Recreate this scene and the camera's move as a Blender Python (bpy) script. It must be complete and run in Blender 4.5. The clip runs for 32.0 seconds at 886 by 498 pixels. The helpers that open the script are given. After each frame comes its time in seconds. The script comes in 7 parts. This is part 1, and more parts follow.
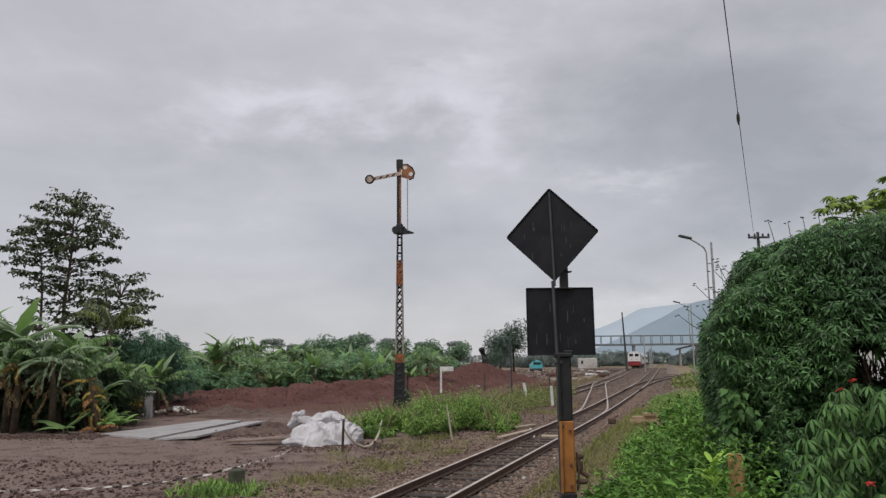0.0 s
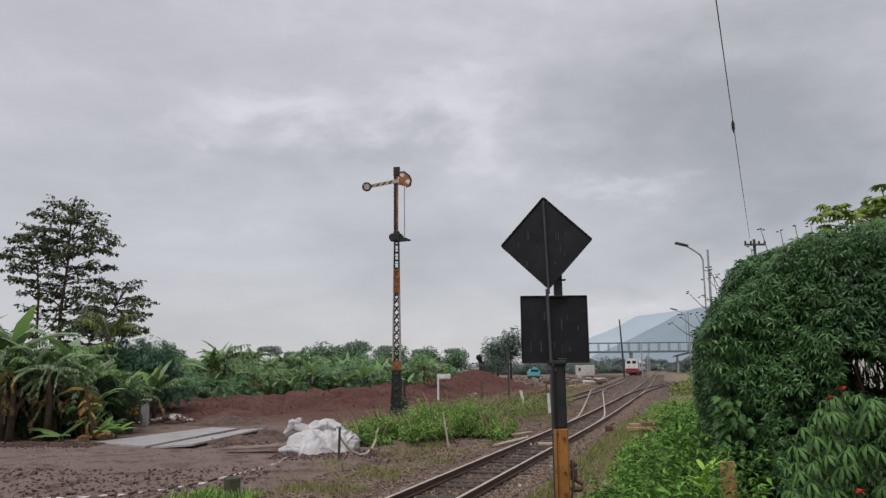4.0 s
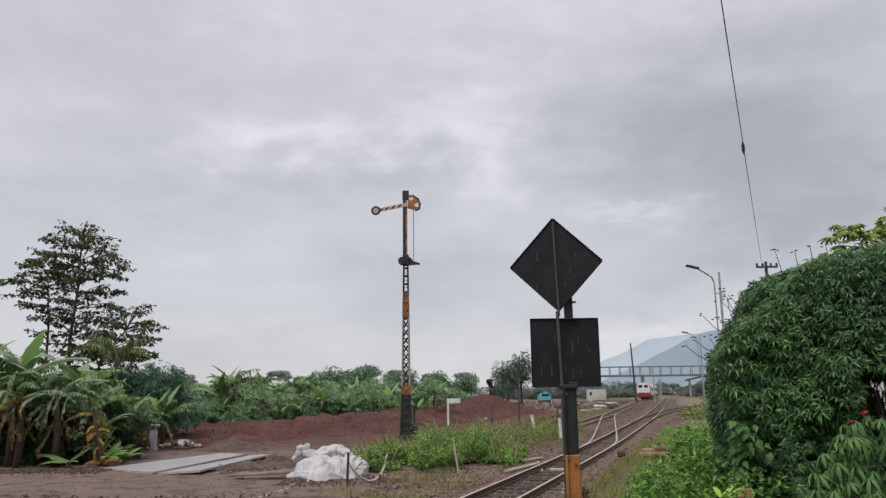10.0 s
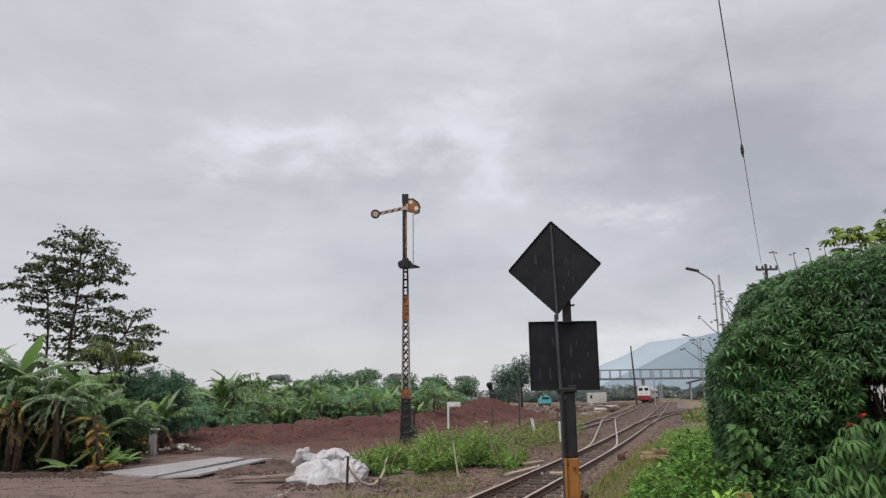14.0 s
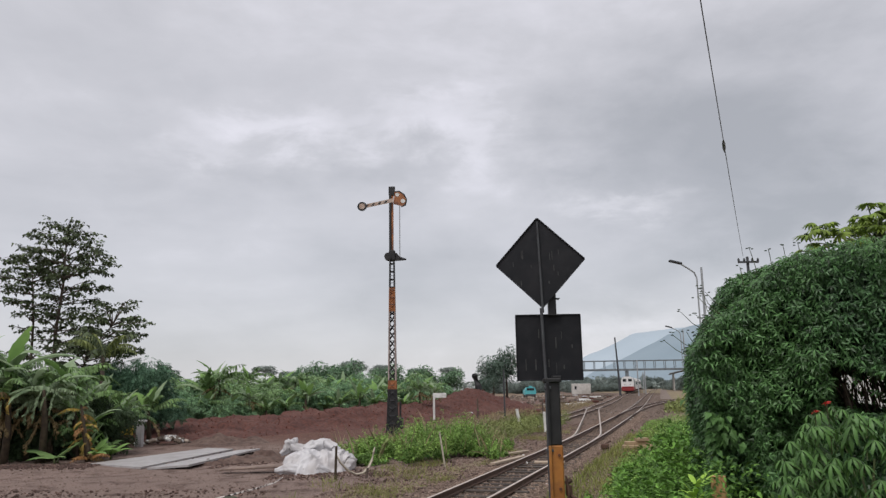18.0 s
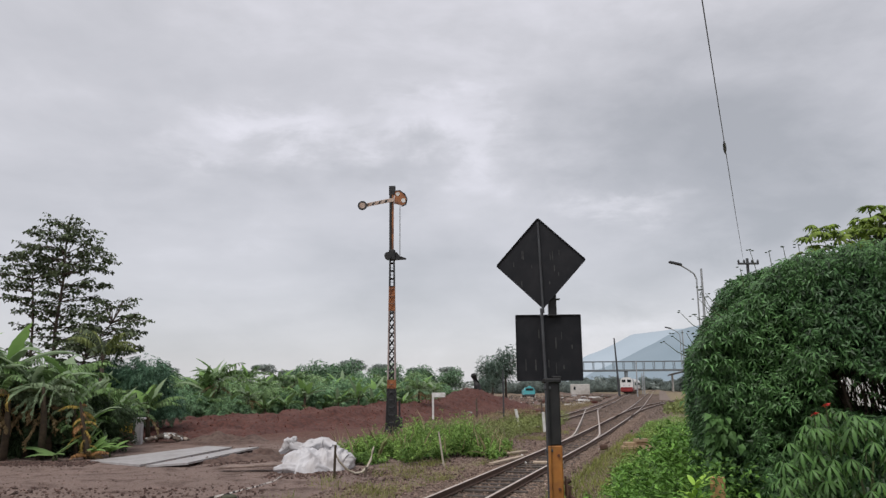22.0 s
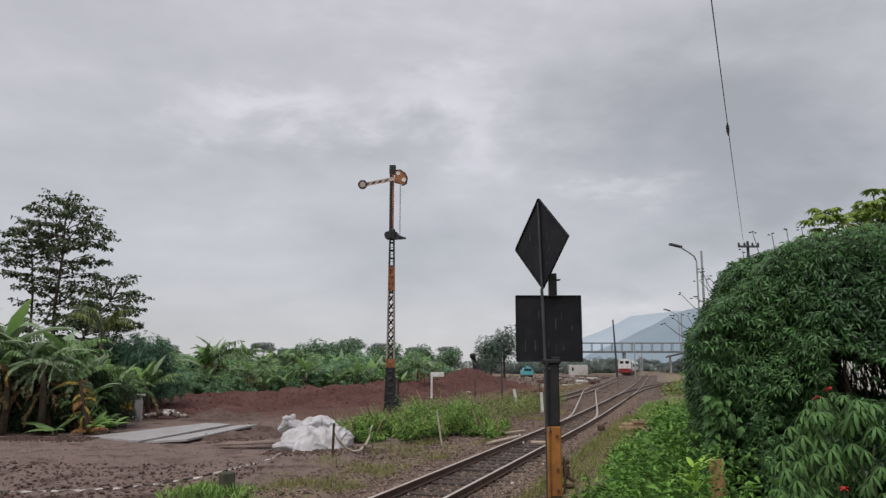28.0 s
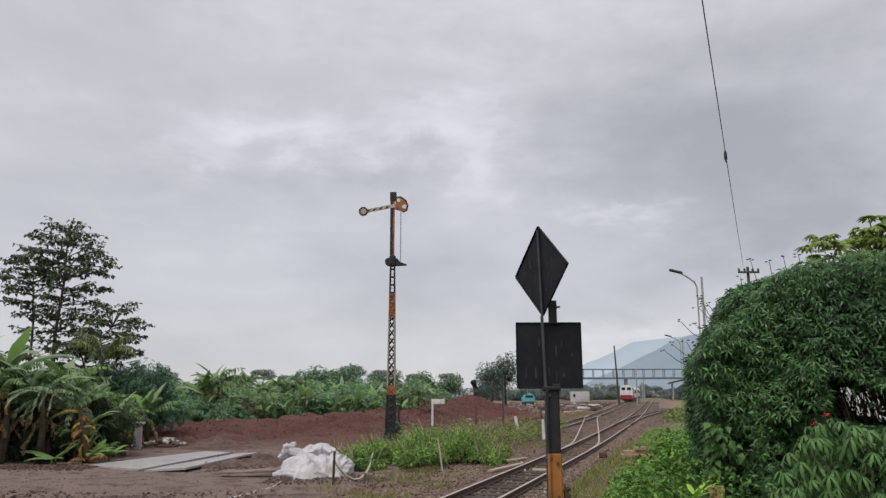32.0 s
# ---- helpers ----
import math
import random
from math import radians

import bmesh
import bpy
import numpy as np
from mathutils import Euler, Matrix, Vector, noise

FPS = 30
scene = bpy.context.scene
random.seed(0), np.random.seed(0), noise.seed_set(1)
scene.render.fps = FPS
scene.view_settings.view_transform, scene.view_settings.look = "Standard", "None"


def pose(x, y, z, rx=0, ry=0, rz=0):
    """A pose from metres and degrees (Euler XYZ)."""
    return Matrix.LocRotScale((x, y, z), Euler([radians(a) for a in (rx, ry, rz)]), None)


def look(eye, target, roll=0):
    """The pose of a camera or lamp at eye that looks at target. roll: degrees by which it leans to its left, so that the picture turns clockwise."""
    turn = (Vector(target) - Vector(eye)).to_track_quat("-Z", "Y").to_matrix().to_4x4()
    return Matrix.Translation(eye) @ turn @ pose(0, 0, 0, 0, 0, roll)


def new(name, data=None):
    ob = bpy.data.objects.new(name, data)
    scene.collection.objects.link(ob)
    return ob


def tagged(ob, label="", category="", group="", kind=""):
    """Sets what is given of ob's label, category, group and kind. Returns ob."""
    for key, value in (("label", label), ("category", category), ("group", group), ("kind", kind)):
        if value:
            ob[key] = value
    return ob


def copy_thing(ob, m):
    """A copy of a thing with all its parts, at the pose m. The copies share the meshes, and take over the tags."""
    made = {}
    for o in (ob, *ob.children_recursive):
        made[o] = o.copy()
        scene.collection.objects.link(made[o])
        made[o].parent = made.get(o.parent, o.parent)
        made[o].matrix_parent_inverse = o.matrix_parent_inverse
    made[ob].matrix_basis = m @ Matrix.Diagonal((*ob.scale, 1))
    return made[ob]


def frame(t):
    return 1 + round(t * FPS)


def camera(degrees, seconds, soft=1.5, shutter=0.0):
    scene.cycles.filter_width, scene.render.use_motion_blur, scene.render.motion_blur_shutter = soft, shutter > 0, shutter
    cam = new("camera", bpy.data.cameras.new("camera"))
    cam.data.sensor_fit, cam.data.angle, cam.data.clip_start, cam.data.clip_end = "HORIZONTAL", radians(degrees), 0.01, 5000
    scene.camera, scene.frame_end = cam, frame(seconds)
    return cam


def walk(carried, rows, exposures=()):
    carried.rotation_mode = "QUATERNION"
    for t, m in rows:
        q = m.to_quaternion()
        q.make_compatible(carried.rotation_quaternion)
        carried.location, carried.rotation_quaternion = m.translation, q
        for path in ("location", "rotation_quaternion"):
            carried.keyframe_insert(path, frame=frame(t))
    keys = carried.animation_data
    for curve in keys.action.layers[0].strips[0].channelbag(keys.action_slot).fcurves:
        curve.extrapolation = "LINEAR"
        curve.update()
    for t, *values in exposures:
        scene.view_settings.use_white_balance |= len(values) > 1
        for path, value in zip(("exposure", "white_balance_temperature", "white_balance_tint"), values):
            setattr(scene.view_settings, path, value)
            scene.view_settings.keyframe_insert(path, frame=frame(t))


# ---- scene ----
cam = camera(61.26, 32.0, soft=1.4)

EXPOSURES = [(0, -0.12), (3.5, -0.1), (6, -0.04), (8, 0.03), (10, 0.06), (23, 0.08), (24.5, -0.04), (28, -0.08), (30, 0.0), (32, 0.03)]

# seconds, eye x y z, yaw to the left, pitch up, roll
PATH = [
    (0, -0.030, 0.004, 2.196, 0.639, 8.721, -0.517),
    (0.5, -0.025, -0.001, 2.196, 0.646, 8.728, -0.503),
    (1, -0.019, -0.016, 2.200, 0.552, 8.676, -0.534),
    (1.5, -0.019, -0.028, 2.200, 0.474, 8.684, -0.559),
    (2, -0.015, -0.034, 2.201, 0.440, 8.739, -0.537),
    (2.5, -0.013, -0.041, 2.202, 0.427, 8.840, -0.558),
    (3, -0.008, -0.040, 2.205, 0.442, 8.979, -0.597),
    (3.5, -0.003, -0.042, 2.202, 0.450, 9.121, -0.565),
    (5.5, 0.010, 0.011, 2.203, 0.407, 9.688, -0.592),
    (6, 0.012, 0.014, 2.204, 0.407, 9.831, -0.611),
    (6.5, 0.015, 0.020, 2.204, 0.407, 9.969, -0.620),
    (7, 0.017, 0.025, 2.202, 0.419, 10.114, -0.657),
    (7.5, 0.016, 0.044, 2.201, 0.582, 10.375, -0.620),
    (8, 0.014, 0.071, 2.200, 0.839, 10.649, -0.600),
    (8.5, 0.001, 0.090, 2.197, 1.111, 10.946, -0.546),
    (9, -0.007, 0.076, 2.201, 1.048, 10.955, -0.644),
    (9.5, 0.005, 0.069, 2.201, 1.116, 11.033, -0.654),
    (10, 0.014, 0.067, 2.201, 1.160, 11.094, -0.674),
    (10.5, 0.020, 0.068, 2.203, 1.149, 11.168, -0.758),
    (11, 0.030, 0.076, 2.204, 1.185, 11.225, -0.798),
    (11.5, 0.039, 0.081, 2.204, 1.188, 11.282, -0.874),
    (12, 0.038, 0.088, 2.205, 1.183, 11.344, -0.867),
    (12.5, 0.040, 0.090, 2.204, 1.150, 11.344, -0.844),
    (13, 0.037, 0.088, 2.204, 1.136, 11.344, -0.836),
    (13.5, 0.036, 0.083, 2.204, 1.137, 11.342, -0.836),
    (14, 0.034, 0.075, 2.202, 1.163, 11.345, -0.795),
    (14.5, 0.040, 0.056, 2.205, 0.896, 11.152, -0.841),
    (16.5, 0.001, -0.193, 2.191, 0.082, 10.645, -0.877),
    (17, -0.004, -0.199, 2.197, 0.049, 10.640, -0.933),
    (17.5, -0.006, -0.200, 2.191, 0.049, 10.682, -0.908),
    (18, -0.009, -0.204, 2.191, 0.034, 10.684, -0.914),
    (18.5, -0.013, -0.206, 2.193, 0.009, 10.689, -0.926),
    (19, -0.014, -0.209, 2.193, 0.007, 10.708, -0.922),
    (19.5, -0.014, -0.215, 2.192, 0.022, 10.713, -0.912),
    (20, -0.011, -0.215, 2.190, 0.034, 10.737, -0.864),
    (20.5, -0.015, -0.217, 2.190, 0.009, 10.748, -0.919),
    (21, -0.017, -0.217, 2.192, 0.047, 10.766, -0.879),
    (21.5, -0.018, -0.216, 2.188, 0.063, 10.768, -0.711),
    (22, -0.019, -0.215, 2.191, 0.026, 10.654, -0.546),
    (22.5, -0.020, -0.212, 2.188, -0.001, 10.469, -0.353),
    (23, -0.017, -0.205, 2.188, 0.008, 10.189, -0.206),
    (23.5, -0.017, -0.196, 2.188, -0.013, 9.807, -0.080),
    (24, -0.018, -0.178, 2.183, -0.028, 9.421, 0.034),
    (24.5, -0.020, -0.162, 2.184, -0.030, 9.025, 0.014),
    (25, -0.029, -0.147, 2.189, -0.056, 8.789, -0.010),
    (25.5, -0.028, -0.142, 2.190, -0.049, 8.785, 0.018),
    (27.5, -0.018, -0.143, 2.198, -0.005, 8.902, -0.006),
    (28, -0.021, -0.145, 2.194, 0.028, 9.132, 0.007),
    (28.5, -0.016, -0.155, 2.199, 0.028, 9.472, -0.036),
    (29, -0.019, -0.162, 2.198, 0.007, 9.829, -0.074),
    (29.5, -0.021, -0.175, 2.199, 0.013, 10.152, -0.037),
    (30, -0.024, -0.186, 2.199, 0.005, 10.452, -0.035),
    (30.5, -0.027, -0.202, 2.199, 0.017, 10.694, -0.048),
    (31, -0.027, -0.214, 2.200, 0.037, 10.883, -0.047),
    (31.5, -0.021, -0.229, 2.199, 0.067, 11.032, -0.113),
    (32, -0.024, -0.236, 2.196, 0.062, 11.130, -0.119),
]


def aimed(x, y, z, yaw, pitch, roll):
    a, b = radians(yaw), radians(pitch)
    way = Vector((-math.sin(a) * math.cos(b), math.cos(a) * math.cos(b), math.sin(b)))
    return look((x, y, z), Vector((x, y, z)) + way, roll)


walk(cam, [(r[0], aimed(*r[1:])) for r in PATH], EXPOSURES)

# ---- light: overcast sky with broken clouds and a faint wide sun ----
world = bpy.data.worlds.new("sky")
scene.world = world
world.use_nodes = True
nt = world.node_tree
nt.nodes.clear()


def wmath(op, a, b=None, clamp=False):
    n = nt.nodes.new("ShaderNodeMath")
    n.operation, n.use_clamp = op, clamp
    for i, v in enumerate((a, b)):
        if v is None:
            continue
        if isinstance(v, (int, float)):
            n.inputs[i].default_value = v
        else:
            nt.links.new(v, n.inputs[i])
    return n.outputs[0]


coord = nt.nodes.new("ShaderNodeTexCoord")
split = nt.nodes.new("ShaderNodeSeparateXYZ")
nt.links.new(coord.outputs["Generated"], split.inputs[0])
flat = nt.nodes.new("ShaderNodeMapping")
flat.inputs["Scale"].default_value = (1.0, 1.0, 2.1)
flat.inputs["Location"].default_value = (0.35, 0.0, 0.12)
nt.links.new(coord.outputs["Generated"], flat.inputs["Vector"])


def wnoise(scale, detail, rough, dist):
    n = nt.nodes.new("ShaderNodeTexNoise")
    n.inputs["Scale"].default_value, n.inputs["Detail"].default_value = scale, detail
    n.inputs["Roughness"].default_value, n.inputs["Distortion"].default_value = rough, dist
    nt.links.new(flat.outputs[0], n.inputs["Vector"])
    return n.outputs["Fac"]


def wblob(x, z, rx, rz, gain):
    """A soft patch of brighter or darker cloud round the direction (x, z) of the northern sky."""
    dx = wmath("DIVIDE", wmath("SUBTRACT", ragged_x, x), rx)
    dz = wmath("DIVIDE", wmath("SUBTRACT", ragged_z, z), rz)
    d2 = wmath("ADD", wmath("MULTIPLY", dx, dx), wmath("MULTIPLY", dz, dz))
    return wmath("MULTIPLY", wmath("POWER", 2.718, wmath("MULTIPLY", d2, -1.0)), gain)


streak_map = nt.nodes.new("ShaderNodeMapping")
streak_map.inputs["Scale"].default_value = (1.0, 1.0, 8.0)
nt.links.new(coord.outputs["Generated"], streak_map.inputs["Vector"])
streak_noise = nt.nodes.new("ShaderNodeTexNoise")
streak_noise.inputs["Scale"].default_value, streak_noise.inputs["Detail"].default_value = 3.4, 5.0
nt.links.new(streak_map.outputs[0], streak_noise.inputs["Vector"])
broad, fine = wnoise(3.2, 5.0, 0.5, 0.5), wnoise(9.0, 6.0, 0.55, 0.4)
ragged_x = wmath("ADD", split.outputs[0], wmath("MULTIPLY", wmath("SUBTRACT", wnoise(7.0, 6.0, 0.6, 0.0), 0.5), 0.28))
ragged_z = wmath("ADD", split.outputs[2], wmath("MULTIPLY", wmath("SUBTRACT", wnoise(8.5, 6.0, 0.6, 0.3), 0.5), 0.17))
tone = wmath("ADD", wmath("MULTIPLY", wmath("SUBTRACT", broad, 0.5), 0.75), wmath("MULTIPLY", wmath("SUBTRACT", fine, 0.5), 0.27))
for b in ((-0.22, 0.335, 0.10, 0.032, 0.26), (-0.02, 0.36, 0.11, 0.035, 0.22), (0.07, 0.315, 0.05, 0.05, 0.2), (-0.06, 0.285, 0.09, 0.035, -0.22),
          (-0.33, 0.295, 0.05, 0.02, 0.16), (0.34, 0.33, 0.17, 0.12, -0.4), (0.42, 0.2, 0.12, 0.06, -0.28), (0.235, 0.237, 0.08, 0.014, 0.24), (0.19, 0.07, 0.08, 0.03, 0.22),
          (0.2, 0.285, 0.06, 0.03, -0.12), (-0.4, 0.2, 0.2, 0.06, -0.07), (0.0, 0.15, 0.6, 0.10, -0.14), (-0.1, 0.5, 0.5, 0.07, 0.12)):
    tone = wmath("ADD", tone, wblob(*b))
tone = wmath("ADD", tone, wmath("MULTIPLY", wmath("SUBTRACT", streak_noise.outputs["Fac"], 0.5), 0.12))
tone = wmath("ADD", tone, 0.48, True)
ramp = nt.nodes.new("ShaderNodeValToRGB")
ramp.color_ramp.elements[0].position, ramp.color_ramp.elements[0].color = 0.0, (0.37, 0.373, 0.395, 1)
ramp.color_ramp.elements[1].position, ramp.color_ramp.elements[1].color = 0.85, (0.785, 0.768, 0.83, 1)
mid = ramp.color_ramp.elements.new(0.5)
mid.color = (0.567, 0.56, 0.592, 1)
nt.links.new(tone, ramp.inputs[0])
sky = nt.nodes.new("ShaderNodeTexSky")
sky.sky_type, sky.sun_disc = "NISHITA", False
sky.sun_elevation, sky.sun_rotation = radians(52), radians(200)
mixc = nt.nodes.new("ShaderNodeMix")
mixc.data_type = "RGBA"
mixc.inputs["Factor"].default_value = 0.985
nt.links.new(sky.outputs[0], mixc.inputs[6])
nt.links.new(ramp.outputs[0], mixc.inputs[7])
back = nt.nodes.new("ShaderNodeBackground")
back.inputs["Strength"].default_value = 1.0
nt.links.new(mixc.outputs[2], back.inputs["Color"])
wout = nt.nodes.new("ShaderNodeOutputWorld")
nt.links.new(back.outputs[0], wout.inputs["Surface"])

sun = new("sun", bpy.data.lights.new("sun", "SUN"))
sun.data.energy, sun.data.angle, sun.data.color = 2.0, radians(30), (1.0, 0.97, 0.93)
sun.matrix_world = look((0, 0, 0), (0.25, 0.5, -1.0))


# ---- materials ----
def material(name, base, second=None, scale=8.0, rough=0.7, metal=0.0, bump=0.0, bscale=None, stain=None, sscale=0.8, smix=0.5,
             island=0.0, obj=0.0, thin=0.0, coords="Object", spec=0.4):
    """base and second mixed by fine noise, stained by coarse noise, varied per piece."""
    m = bpy.data.materials.new(name)
    m.use_nodes = True
    t = m.node_tree
    t.nodes.clear()
    out = t.nodes.new("ShaderNodeOutputMaterial")
    p = t.nodes.new("ShaderNodeBsdfPrincipled")
    p.inputs["Roughness"].default_value, p.inputs["Metallic"].default_value = rough, metal
    p.inputs["Specular IOR Level"].default_value = spec
    tc = t.nodes.new("ShaderNodeTexCoord")

    def nz(sc, det=5.0):
        n = t.nodes.new("ShaderNodeTexNoise")
        n.inputs["Scale"].default_value, n.inputs["Detail"].default_value = sc, det
        t.links.new(tc.outputs[coords], n.inputs["Vector"])
        return n.outputs["Fac"]

    def steep(v, lo, hi):
        r = t.nodes.new("ShaderNodeMapRange")
        r.inputs[1].default_value, r.inputs[2].default_value = lo, hi
        t.links.new(v, r.inputs[0])
        return r.outputs[0]

    def mix(f, a, b):
        n = t.nodes.new("ShaderNodeMix")
        n.data_type = "RGBA"
        for i, v in ((0, f), (6, a), (7, b)):
            if isinstance(v, (tuple, float)):
                n.inputs[i].default_value = (*v, 1) if isinstance(v, tuple) else v
            else:
                t.links.new(v, n.inputs[i])
        return n.outputs[2]

    col = mix(steep(nz(scale), 0.35, 0.65), base, second or tuple(c * 0.7 for c in base))
    if stain:
        k = t.nodes.new("ShaderNodeMath")
        k.operation = "MULTIPLY"
        k.inputs[1].default_value = smix
        t.links.new(steep(nz(sscale, 6.0), 0.45, 0.68), k.inputs[0])
        col = mix(k.outputs[0], col, stain)
    for amount, kind, socket in ((island, "ShaderNodeNewGeometry", "Random Per Island"), (obj, "ShaderNodeObjectInfo", "Random")):
        if amount:
            g = t.nodes.new(kind)
            h = t.nodes.new("ShaderNodeHueSaturation")
            r = t.nodes.new("ShaderNodeMapRange")
            r.inputs[3].default_value, r.inputs[4].default_value = 1 - amount, 1 + amount
            t.links.new(g.outputs[socket], r.inputs[0])
            t.links.new(r.outputs[0], h.inputs["Value"])
            t.links.new(col, h.inputs["Color"])
            col = h.outputs[0]
    t.links.new(col, p.inputs["Base Color"])
    if bump:
        b = t.nodes.new("ShaderNodeBump")
        b.inputs["Strength"].default_value, b.inputs["Distance"].default_value = bump, 0.02
        t.links.new(nz(bscale or scale * 3, 6.0), b.inputs["Height"])
        t.links.new(b.outputs[0], p.inputs["Normal"])
    if thin:
        tr = t.nodes.new("ShaderNodeBsdfTranslucent")
        t.links.new(col, tr.inputs["Color"])
        s = t.nodes.new("ShaderNodeMixShader")
        s.inputs[0].default_value = thin
        t.links.new(p.outputs[0], s.inputs[1])
        t.links.new(tr.outputs[0], s.inputs[2])
        t.links.new(s.outputs[0], out.inputs[0])
    else:
        t.links.new(p.outputs[0], out.inputs[0])
    return m


def leafy(name, base, second, island=0.4, thin=0.22, rough=0.5, scale=1.2, spec=0.18):
    return material(name, base, second, scale=scale, rough=rough, island=island, thin=thin, spec=spec)


